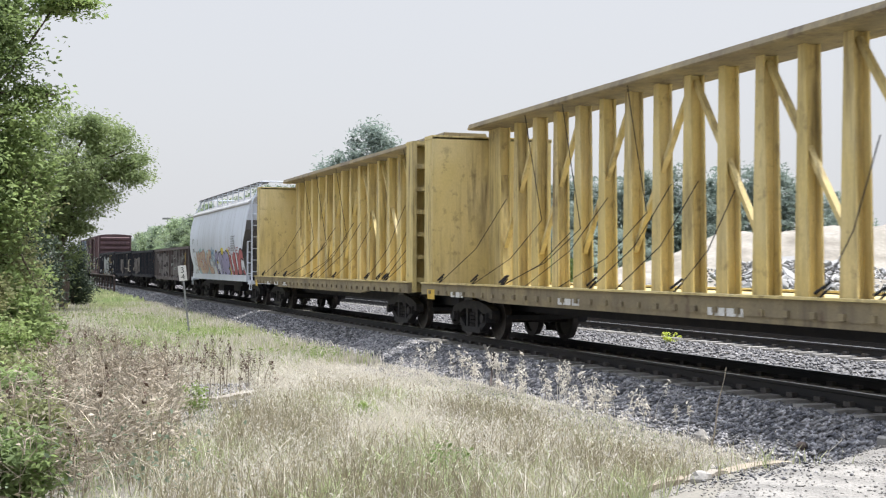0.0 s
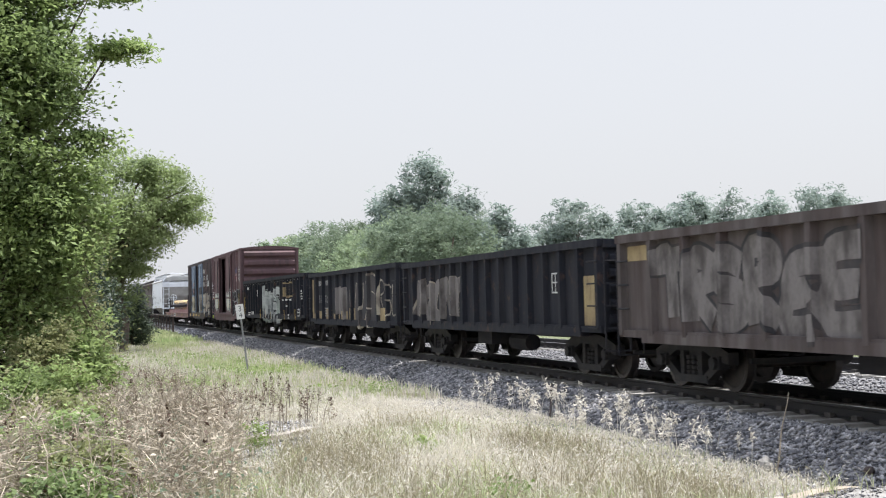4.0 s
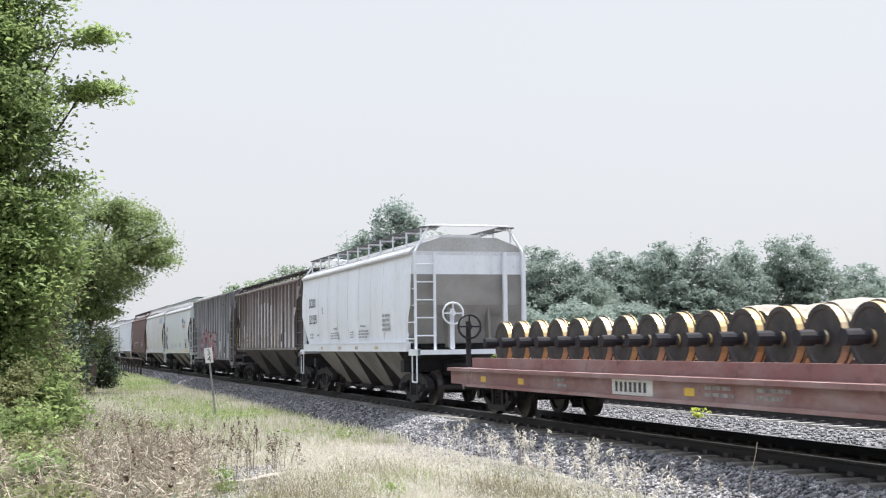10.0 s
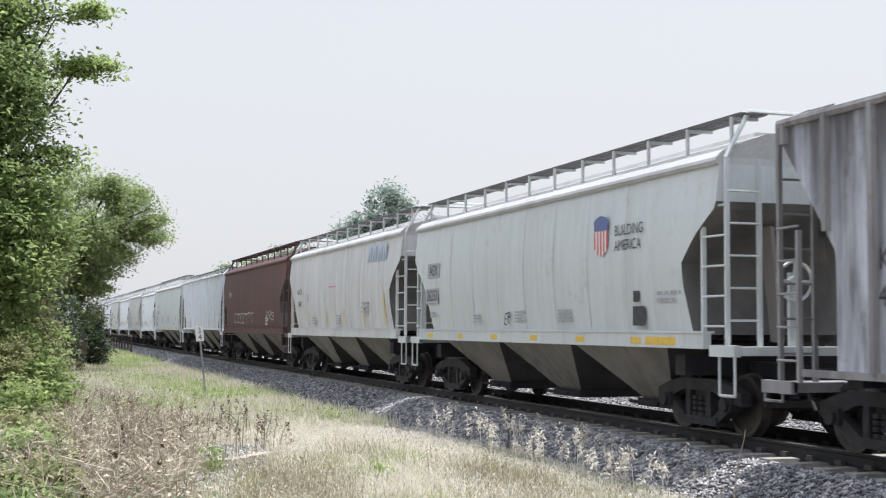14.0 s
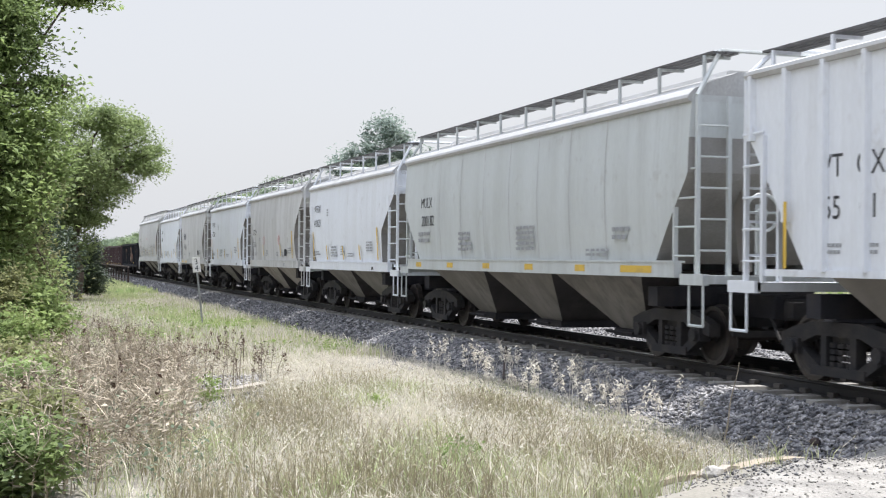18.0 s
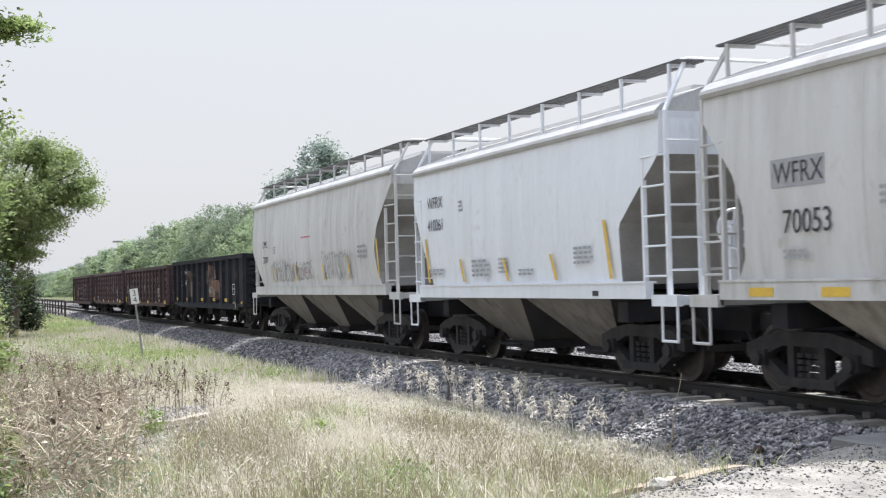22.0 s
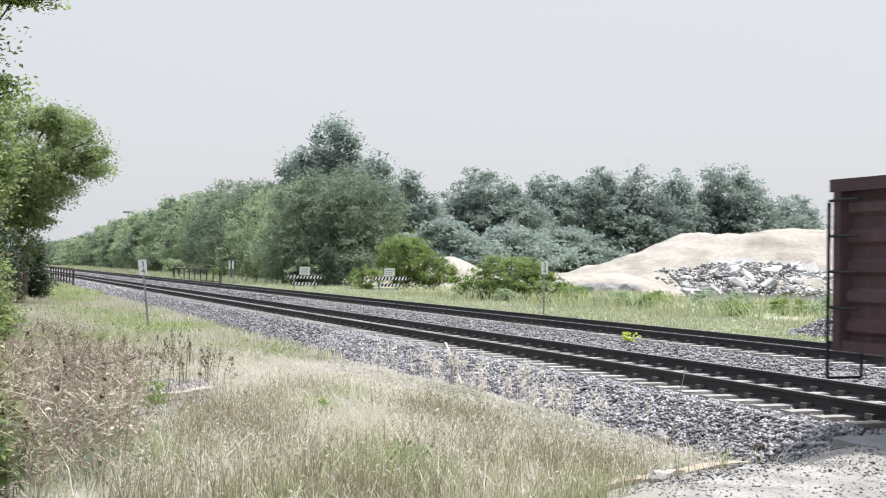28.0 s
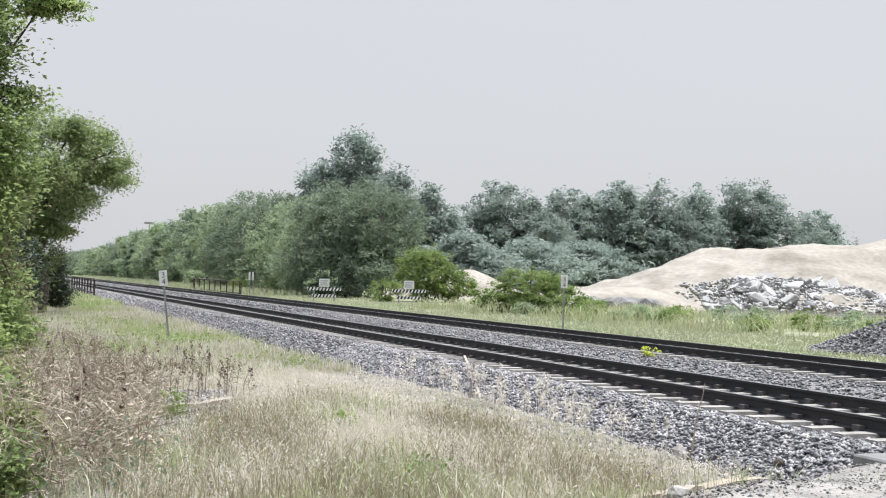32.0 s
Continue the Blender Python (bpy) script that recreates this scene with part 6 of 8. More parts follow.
graffiti(c, 56, -1.05, 1.58, 0.32, 0.28, 2, "black", "black", -1.575, 0.025, False)
mark(c, M_BLACK_INK, 4.56, 4.97, 1.58, 1.88, -1.575, "data_plate")
mark(c, M_BLACK_INK, 4.6, 4.8, 1.95, 2.12, -1.59, "data_plate")
for k in range(6):
    mark(c, M_SAFETY, -6.0 + k * 2.1, -5.65 + k * 2.1, 1.30, 1.40, -1.587, "reflector")
mark(c, M_SAFETY, 5.0, 5.95, 1.29, 1.41, -1.587, "reflector")
c = couple(hopper("hopper_car", 13.9, 3.97, 1.45, M_CREAM, M_BAY, "warm grey smooth hopper car with blue emblem", bays=3), -259.6, -245.7)
lettering("GACX", 0.20, M_BLACK_INK, c, -5.5, 2.62, -1.605)
lettering("54467", 0.19, M_BLACK_INK, c, -5.42, 2.20, -1.60)
for k in range(4):
    bm = bmesh.new()
    x = 3.75 + k * 0.52
    for ring in ([(x, 3.30), (x + 0.13, 3.30), (x + 0.23, 3.72), (x + 0.10, 3.72)], [(x + 0.25, 3.30), (x + 0.36, 3.30), (x + 0.46, 3.72), (x + 0.35, 3.72)], [(x + 0.20, 3.62), (x + 0.36, 3.62), (x + 0.38, 3.72), (x + 0.22, 3.72)]):
        prism(bm, ring, "y", -1.598, -1.592)
    part("emblem_bar", bm, M_LOGO_BLUE, c, "slanted blue emblem bar")
for x, z1 in ((-6.0, 2.45), (-3.6, 2.03), (-1.15, 2.03), (1.15, 2.04), (3.5, 2.05), (5.6, 2.45)):
    slash(c, x, 1.58, z1, -0.16, 0.07, -1.60)
small_print(c, [(-3.2, 1.6, 0.8, 0.25, 3), (0.2, 1.6, 0.5, 0.3, 4), (3.2, 1.9, 0.8, 0.35, 3), (-3.95, 2.38, 0.2, 0.24, 3)], -1.60)
small_print(c, [(-0.8, 2.72, 1.0, 0.08, 1)], -1.60, M_GRAFFITI["pink"])
c = couple(hopper("hopper_car", 14.6, 4.0, 1.45, M_RED, M_BAY, "oxide-red hopper car with white scrawls", bays=3), -275.0, -260.4)
graffiti(c, 61, -4.0, 1.65, 4.9, 0.5, 7, "white", "white", -1.60, 0.03, False)
graffiti(c, 62, 3.6, 1.75, 1.8, 0.4, 3, "white", "white", -1.60, 0.025, False)
lettering("CRDX", 0.20, M_WHITE_INK, c, -5.5, 2.86, -1.61)
plate_box(c, 3.6, 1.6, 0.4, 0.3, -1.60)
c = couple(hopper("hopper_car", 14.7, 4.05, 1.43, M_WHITE, M_BAY, "white ribbed hopper car with black numbers", ribs=19, bays=4, round_side=0.0, slope=M_SLOPE_PALE, far=(1.3, ((0.0, 1.0), (0.68, 0.0))), near=(1.3, ((0.0, 1.0), (0.68, 0.0))), cap=0.16, board=0.30), -290.7, -276.0)
for text, x, z in (("VT", -5.72, 2.56), ("GX", -5.03, 2.56), ("55", -5.68, 2.06), ("01", -4.97, 2.06), ("09", -4.30, 2.06)):
    lettering(text, 0.28, M_BLACK_INK, c, x, z, -1.506)
for x, z1 in ((-6.4, 2.3), (-3.95, 1.9), (-1.68, 1.9), (0.78, 1.91), (3.3, 1.9), (5.6, 2.3)):
    slash(c, x, 1.46, z1, 0, 0.07, -1.577)
small_print(c, [(-2.2, 1.75, 0.5, 0.25, 3), (-1.5, 1.75, 0.4, 0.25, 3), (-5.6, 1.62, 0.3, 0.16, 2), (-4.9, 1.62, 0.3, 0.16, 2), (1.3, 1.62, 0.4, 0.2, 3), (-3.52, 2.24, 0.23, 0.24, 3)], -1.506)
c = couple(hopper("hopper_car", 14.1, 3.95, 1.50, M_GREEN, M_BAY, "grey-green hopper car with black marks and yellow reflectors", bays=3, round_side=0.07, slope=M_SLOPE_PALE, far=(1.1, ((0.0, 1.0), (0.53, 0.0))), near=(1.1, ((0.0, 1.0), (0.53, 0.0)))), -306.3, -292.2)
lettering("MULX", 0.24, M_BLACK_INK, c, -5.7, 2.74, -1.575)
lettering("200182", 0.24, M_BLACK_INK, c, -5.65, 2.32, -1.575)
small_print(c, [(-5.9, 1.9, 0.9, 0.3, 2), (-3.0, 1.7, 0.9, 0.45, 4), (0.4, 1.7, 0.9, 0.5, 5), (4.6, 1.85, 0.6, 0.25, 2), (3.6, 1.6, 0.9, 0.15, 2)], -1.57)
for k in range(5):
    mark(c, M_SAFETY, -6.0 + k * 2.3, -5.6 + k * 2.3, 1.36, 1.47, -1.587, "reflector")
mark(c, M_SAFETY, 4.95, 6.0, 1.36, 1.47, -1.587, "reflector")


ARC_FAR = (0.90, ((0.0, 0.72), (0.12, 0.95), (0.36, 1.0), (0.55, 0.75), (0.84, 0.0)))
ARC_NEAR = (1.15, ((0.0, 0.68), (0.10, 0.92), (0.32, 1.0), (0.52, 0.80), (0.68, 0.42), (0.84, 0.08), (0.86, 0.0)))
TRI_FAR = (1.0, ((0.0, 1.0), (0.70, 0.0)))
TRI_NEAR = (1.15, ((0.0, 1.0), (0.36, 1.0), (0.74, 0.0)))


def short_hopper(far, near, coat, marks, label, stripes=True, patched=False):
    if stripes:
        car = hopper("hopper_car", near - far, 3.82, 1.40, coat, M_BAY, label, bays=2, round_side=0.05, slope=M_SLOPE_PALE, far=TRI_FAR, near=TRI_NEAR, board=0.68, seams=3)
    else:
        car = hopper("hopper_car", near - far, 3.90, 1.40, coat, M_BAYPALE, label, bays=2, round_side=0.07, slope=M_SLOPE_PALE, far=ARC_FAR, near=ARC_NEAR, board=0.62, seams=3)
    couple(car, far, near)
    hh = (near - far) / 2
    if stripes:
        x0 = -hh + 0.85
        lettering(marks[0], 0.23, M_BLACK_INK, car, x0, 2.99, -1.565)
        lettering(marks[1], 0.23, M_BLACK_INK, car, x0, 2.54, -1.568)
        small_print(car, [(x0 + 0.05, 1.62, 0.85, 0.16, 2), (-hh + 3.15, 1.57, 0.85, 0.35, 4), (-hh + 4.4, 1.62, 0.4, 0.3, 4), (-hh + 5.25, 1.57, 0.6, 0.14, 2), (hh - 2.6, 1.72, 0.65, 0.3, 4), (x0 + 1.7, 2.83, 0.2, 0.24, 3)], -1.562)
        for x, z1 in ((0.68, 2.39), (2.55, 1.94), (4.6, 1.90), (6.5, 1.92), (8.35, 2.38)):
            slash(car, -hh + x + 0.2, 1.5, z1, -0.2, 0.09, -1.575)
        mark(car, M_BLACK_INK, hh - 1.95, hh - 1.75, 1.24, 1.32, -1.587, "data_plate")
    elif patched:
        mark(car, M_GREY_INK, -3.5, -2.5, 2.52, 2.86, -1.572, "paint_patch", "grey patch under the marks")
        lettering(marks[0], 0.25, M_BLACK_INK, car, -3.44, 2.57, -1.58)
        lettering(marks[1], 0.28, M_BLACK_INK, car, -3.3, 1.98, -1.576)
        small_print(car, [(-3.3, 1.66, 0.5, 0.14, 2), (-1.6, 2.2, 0.28, 0.24, 3), (-1.3, 1.60, 0.5, 0.24, 4), (2.8, 1.68, 0.56, 0.24, 3)], -1.572)
        for x in (-4.0, -2.6, 0.6, 2.5):
            mark(car, M_SAFETY, x, x + 0.5, 1.24, 1.35, -1.587, "reflector")
        mark(car, M_BLACK_INK, 2.1, 2.45, 1.65, 1.9, -1.566, "data_plate")
    else:
        lettering(marks[0], 0.22, M_BLACK_INK, car, -4.06, 2.44, -1.572)
        lettering(marks[1], 0.18, M_BLACK_INK, car, -3.98, 1.98, -1.568)
        small_print(car, [(-2.72, 2.18, 0.28, 0.22, 3), (-3.6, 1.62, 0.5, 0.14, 2), (-1.34, 1.60, 0.42, 0.24, 4), (0.74, 1.60, 0.32, 0.16, 3), (1.76, 1.58, 0.24, 0.18, 3), (2.87, 1.68, 0.56, 0.24, 3)], -1.562)
        for x, z in ((-1.72, 2.20), (1.21, 2.20)):
            bm = bmesh.new()
            ring = [(x + 0.17 * math.cos(k * math.pi / 9), z + 0.15 * math.sin(k * math.pi / 9)) for k in range(19)]
            stroke(bm, ring, 0.02, -1.571)
            stroke(bm, [(x - 0.10, z - 0.10), (x + 0.10, z + 0.10)], 0.02, -1.574)
            stroke(bm, [(x - 0.10, z + 0.10), (x + 0.10, z - 0.10)], 0.02, -1.577)
            part("round_mark", bm, M_LOGO_RED, car, "red crossed ring")
        for x, z0, z1, w in ((-1.72, 1.60, 2.02, 0.06), (1.60, 1.60, 2.05, 0.08), (3.62, 1.54, 2.48, 0.10)):
            slash(car, x, z0, z1, -0.2, w, -1.572)
        mark(car, M_BLACK_INK, 2.20, 2.58, 1.62, 1.86, -1.562, "data_plate")
        mark(car, M_GREY_INK, 2.18, 2.42, 1.24, 1.36, -1.587, "data_plate")
    return car


short_hopper(-317.3, -307.4, M_WHITE, ("WFRX", "410023"), "short white hopper car with slanted yellow stripes")
short_hopper(-328.5, -318.5, M_CREAM, ("CRDX", "21654"), "short warm grey hopper car, scratched", False)
short_hopper(-339.7, -329.7, M_WHITE, ("WFRX", "410280"), "short white hopper car with slanted yellow stripes")
short_hopper(-351.4, -341.4, M_CREAM, ("WFRX", "70053"), "short warm grey hopper car with yellow reflectors", False, True)
short_hopper(-362.5, -352.55, M_WHITE, ("WFRX", "410061"), "short white hopper car with slanted yellow stripes")
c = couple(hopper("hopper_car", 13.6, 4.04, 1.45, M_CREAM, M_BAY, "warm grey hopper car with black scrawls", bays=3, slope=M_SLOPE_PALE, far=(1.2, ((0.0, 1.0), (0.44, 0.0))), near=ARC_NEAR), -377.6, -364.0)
lettering("CMO", 0.21, M_BLACK_INK, c, -5.4, 2.67, -1.605)
lettering("23180", 0.20, M_BLACK_INK, c, -5.4, 2.21, -1.60)
side = bulged(4.04, 1.45, 0.10)
for seed, x, z, w, h, n, line in ((71, -4.5, 1.58, 2.6, 0.75, 11, 0.017), (73, -4.4, 1.6, 2.6, 0.6, 14, 0.012), (74, -2.0, 1.62, 2.3, 0.6, 13, 0.016), (72, 1.2, 1.62, 2.8, 0.8, 10, 0.018), (75, 1.4, 1.65, 2.6, 0.75, 11, 0.014)):
    graffiti(c, seed, x, z, w, h, n, "black", "smudge", 0, line, False, skin=side)
graffiti(c, 76, -1.4, 1.65, 1.4, 0.4, 5, "rose", "rose", 0, 0.02, False, skin=side)
for x, z1 in ((-3.8, 2.0), (-1.4, 2.1), (1.45, 2.05), (3.7, 2.2), (6.0, 2.54)):
    slash(c, x, 1.62, z1, -0.19, 0.08, -1.60)
small_print(c, [(-4.0, 2.45, 0.24, 0.24, 3), (4.4, 2.1, 0.8, 0.35, 3)], -1.605)
small_print(c, [(-0.8, 2.78, 1.0, 0.08, 1)], -1.608, M_GRAFFITI["pink"])

# four gondolas close the train
c = couple(gondola("gondola_car", 14.15, 2.62, 0.80, M_GBLACK, "black gondola car with rusty panels and yellow patches", 13), -393.35, -379.2)
side = gondola_skin(14.15, 13)
for text, x, z in (("GO", -5.36, 2.06), ("NX", -4.58, 2.05), ("330", -5.50, 1.61), ("460", -4.53, 1.61)):
    lettering(text, 0.22, M_WHITE_INK, c, x, z, -1.486)
for x in (-6.75, -4.36, -1.1, 1.3, 4.05):
    mark(c, M_SAFETY, x, x + 0.42, 1.0, 1.11, -1.486 if x < 4 else -1.602, "reflector")
mark(c, M_SAFETY, 6.2, 6.95, 0.88, 1.01, -1.486, "reflector")
small_print(c, [(-5.1, 0.86, 0.5, 0.16, 2), (-4.3, 0.84, 0.5, 0.2, 2)], -1.486, M_WHITE_INK)
sprayed_field(c, "rust", [(-3.4, 1.95, 0.30, 0.28), (-3.3, 1.5, 0.34, 0.34), (-6.3, 1.8, 0.2, 0.4), (1.25, 2.0, 0.26, 0.35), (1.4, 1.45, 0.28, 0.35), (2.15, 1.9, 0.28, 0.42), (2.35, 1.4, 0.3, 0.35), (3.05, 1.75, 0.22, 0.4), (3.1, 1.35, 0.2, 0.25), (0.3, 1.9, 0.2, 0.25)], side, "rusty worn patches", 8)
sprayed_field(c, "sand", [(1.3, 1.42, 0.16, 0.12), (1.55, 1.3, 0.10, 0.16), (2.2, 1.75, 0.07, 0.3)], side, "pale worn spray", 7, 0.006)
sprayed_field(c, "ochre", [(4.25, 0.85, 0.24, 0.13), (5.1, 0.86, 0.30, 0.14), (5.7, 0.86, 0.16, 0.10)], side, "pale worn yellow patches", 5, 0.006)
plate_box(c, 4.87, 1.24, 0.6, 0.37, -1.486)
for far, near, n, marks, bottom, seed in ((-409.2, -394.8, 14, ("MP", "642647"), 0.75, 81), (-425.6, -410.5, 16, None, 0.72, 82), (-440.9, -427.3, 12, ("MP", "641915"), 0.62, 83)):
    c = couple(gondola("gondola_car", near - far, 2.55, bottom, M_GRED, "oxide-red gondola car with pressed panels and white spray", n, True), far, near)
    h = (near - far) / 2
    gap = (2 * h - 0.2) / (n - 1)
    if marks:
        lettering(marks[0], 0.22, M_WHITE_INK, c, -h + 0.1 + gap * 1.25, 1.90, -1.486)
        lettering(marks[1], 0.23, M_WHITE_INK, c, -h + 0.1 + gap * 1.12, 1.50, -1.486)
    if seed == 83:
        slash(c, -h + 1.25, 0.78, 1.8, 0, 0.09, -1.60)
        slash(c, -h + 4.3, 1.1, 1.55, 0, 0.09, -1.60)
        for k, x in enumerate((-3.1, -1.9, -0.7, 0.5, 1.7)):
            graffiti(c, 84 + k, x, 0.85, 0.75, 1.05, 1, "silver", "silver", -1.54, 0.04, False, pick=((3, 8, 0, 4, 6)[k],))
    else:
        for k in range(5):
            mark(c, M_SAFETY, -h + 2.75 + k * 2.66, -h + 3.1 + k * 2.66, bottom + 0.06, bottom + 0.20, -1.583, "reflector")
        mark(c, M_SAFETY, h - 1.3, h - 0.9, bottom + 0.06, bottom + 0.24, -1.583, "reflector")
        mark(c, M_SAFETY, -h + 0.25, -h + 0.45, bottom + 0.1, bottom + 0.35, -1.603, "reflector")
        for k, (x, z, w, hh) in enumerate(((-h + 0.5, 1.3, 0.3, 0.5), (h - 7.9, 1.35, 0.8, 0.45), (h - 4.9, 1.4, 0.5, 0.5), (h - 3.6, 1.75, 0.6, 0.35))):
            graffiti(c, seed + 10 * k, x, z, w, hh, 4, "silver", "silver", -1.54, 0.018, False)
        plate_box(c, h - 3.25, 1.14, 0.47, 0.38, -1.54)
        small_print(c, [(-h + 2.2, bottom + 0.25, 0.5, 0.15, 2), (h - 2.9, bottom + 0.1, 0.6, 0.15, 2)], -1.565, M_WHITE_INK)
    if seed == 83:
        for x in (-4.8, -3.0, -0.6):
            bm = bmesh.new()
            box(bm, x - 0.06, x + 0.06, 0.2, 0.32, 1.0, 2.85)
            part("stake", bm, M_BARK_TIMBER, c, "timber stake standing above the rim")


# ---- trees and bushes ----
M_BARK = surface("bark", (0.13, 0.10, 0.08), (0.07, 0.055, 0.045), 6, 0.5, 0.95, 0, 30, 0.6, stretch=(1, 1, 0.3))
M_LEAF_NEAR = leaf_material("elm_leaf", (0.27, 0.345, 0.13), (0.14, 0.19, 0.08), 0.8, 0.55, 0.5)
M_LEAF_DRY = leaf_material("yellowing_leaf", (0.28, 0.28, 0.14), (0.18, 0.20, 0.09), 0.8, 0.45, 0.45)
M_LEAF_OAK = leaf_material("rounded_tree_leaf", (0.31, 0.375, 0.17), (0.17, 0.22, 0.10), 0.5, 0.5, 0.55)
M_LEAF_CEDAR = leaf_material("cedar_needles", (0.065, 0.09, 0.055), (0.045, 0.065, 0.042), 0.8, 0.35, 0.15)
M_LEAF_HEDGE = leaf_material("hedgerow_leaf", (0.33, 0.40, 0.235), (0.19, 0.25, 0.16), 0.12, 0.45, 0.5)
M_LEAF_DARK = leaf_material("dark_hedgerow_leaf", (0.23, 0.285, 0.19), (0.14, 0.185, 0.13), 0.12, 0.4, 0.45)
# poplar leaf lightened and greyed: distance haze put into its colour
M_LEAF_FAR = leaf_material("hazed_poplar_leaf", (0.285, 0.34, 0.295), (0.22, 0.27, 0.24), 0.08, 0.35, 0.5)
M_LEAF_LIGHT = leaf_material("light_bush_leaf", (0.24, 0.31, 0.10), (0.14, 0.20, 0.07), 0.3, 0.4, 0.5)

tree("tree", "leafy green tree crowding in beside the track side path", -23.2, -1.2, -0.6, 9.2,
     [(0, -0.3, 4.8, 2.3, 1.9, 3.9), (0.4, 0.9, 3.6, 1.4, 1.1, 1.6), (0.4, 0.7, 6.0, 1.3, 1.2, 1.0), (0, -0.5, 7.8, 1.8, 1.9, 1.5), (0.4, 2.15, 6.6, 0.5, 0.65, 0.16), (0.4, 1.95, 7.5, 0.5, 0.6, 0.16), (0.5, 1.9, 4.95, 0.5, 0.55, 0.2), (0.4, 1.3, 1.3, 0.9, 0.9, 0.9), (0.4, 1.3, 8.2, 0.5, 0.6, 0.2), (0.2, 0.3, 8.9, 1.4, 1.3, 1.0), (0.2, 0.4, 7.2, 1.3, 1.2, 0.9)], 1600, 72, 0.44, 0.112, M_LEAF_NEAR, M_BARK, 1, 0.16, inside=0.25, limbs=18)
tree("scrub_tree", "yellowing scrub tree with dry twigs", -24.6, -0.75, -0.6, 4.2,
     [(0, 0, 1.9, 1.5, 1.5, 1.9), (0.3, 0.8, 1.4, 1.2, 0.9, 1.3), (0, 0.3, 3.3, 1.4, 1.25, 1.3)], 460, 80, 0.36, 0.095, M_LEAF_DRY, M_BARK, 5, 0.08, limbs=12, inside=0.3)
tree("tree", "rounded green tree with a dense crown", -60.5, 2.7, -0.6, 9.6,
     [(0, -0.2, 6.6, 2.8, 2.6, 2.8), (0, 2.2, 7.2, 1.8, 1.4, 1.4), (0.4, 3.1, 6.5, 1.3, 0.7, 0.7), (-0.5, 1.0, 5.2, 1.6, 1.3, 0.8), (0, 0.3, 4.2, 1.4, 1.0, 0.7), (0, -0.9, 3.4, 1.8, 1.9, 2.0), (0, -2.6, 4.5, 2.2, 2.2, 3.5), (0.6, 0.9, 8.3, 1.2, 1.0, 0.7)], 620, 130, 0.70, 0.155, M_LEAF_OAK, M_BARK, 2, 0.22, inside=0.5, limbs=12)
tree("cedar_bush", "dark green cedar bush under the trees", -67.5, 3.5, -0.6, 3.6,
     [(0, 0, 0.9, 1.05, 1.05, 0.9), (0, 0.1, 2.2, 0.7, 0.7, 1.2)], 240, 60, 0.42, 0.12, M_LEAF_CEDAR, M_BARK, 3, 0.12, "bush", inside=0.3)
tree("cedar_bush", "dark green undergrowth behind the scrub", -52.0, 0.6, -0.6, 4.4,
     [(0, 0, 1.9, 1.8, 2.0, 2.0), (0, -1, 4.0, 1.8, 2.0, 2.2)], 420, 60, 0.45, 0.14, M_LEAF_CEDAR, M_BARK, 4, 0.12, "bush", inside=0.3)
HEDGE = [(-600, 7.5), (-360, 8.5), (-308, 9.3), (-275, 10.0), (-243, 10.6), (-216, 11.2), (-190, 11.5), (-168, 11.6), (-157, 11.3), (-137, 9.8), (-118, 9.8), (-100, 9.6)]
rngh = random.Random(7)
x = -560.0
while x < -112:
    for a, b in zip(HEDGE, HEDGE[1:]):
        if a[0] <= x <= b[0]:
            hh = a[1] + (b[1] - a[1]) * (x - a[0]) / (b[0] - a[0])
    hh *= rngh.uniform(0.92, 1.14)
    w = hh * rngh.uniform(0.40, 0.52)
    yy = 34.5 + rngh.uniform(-1.5, 1.5)
    near = x > -190
    if x < -350:
        w *= 1.6
    tree("hedgerow_tree", "bushy green hedgerow tree beside the track", x, yy, -0.6, hh, [(0, 0, hh * 0.55, w, w, hh * 0.45), (rngh.uniform(-1, 1), -w * 0.5, hh * 0.28, w * 0.9, w * 0.7, hh * 0.30), (rngh.uniform(-1.5, 1.5), 0, hh * 0.75, w * 0.55, w * 0.55, hh * 0.24)],
         300 if near else (150 if x > -350 else 90), 44, 0.85, 0.32 if near else 0.5, rngh.choice((M_LEAF_HEDGE, M_LEAF_DARK, M_LEAF_DARK)), M_BARK, int(-x), 0.18, group="hedgerow trees")
    x += w * 1.25
for (x, y, h, w) in ((-118.0, 32.0, 10.6, 9.5), (-112.5, 34.5, 10.4, 8.5)):
    tree("hedgerow_tree", "broad dark green tree ending the hedgerow", x, y, -0.6, h, [(0, 0, h * 0.6, w / 2, w / 2, h * 0.45), (2, -1, h * 0.3, w * 0.45, w * 0.4, h * 0.3), (-2, -1.5, h * 0.3, w * 0.45, w * 0.4, h * 0.3)], 620, 55, 0.85, 0.28, M_LEAF_DARK, M_BARK, int(h * 10), 0.25, group="hedgerow trees", inside=0.45)
for (x, y, h, w) in ((-104.4, 29.1, 3.4, 3.6), (-105.5, 27.2, 2.6, 2.8)):
    tree("cedar_bush", "pointed grey-green cedar before the hedgerow", x, y, -0.6, h, [(0, 0, h * 0.3, w / 2, w / 2, h * 0.3), (0, 0, h * 0.62, w * 0.28, w * 0.28, h * 0.38)], 150, 50, 0.35, 0.14, M_LEAF_CEDAR, M_BARK, int(h * 13), 0.1, "bush", inside=0.3)
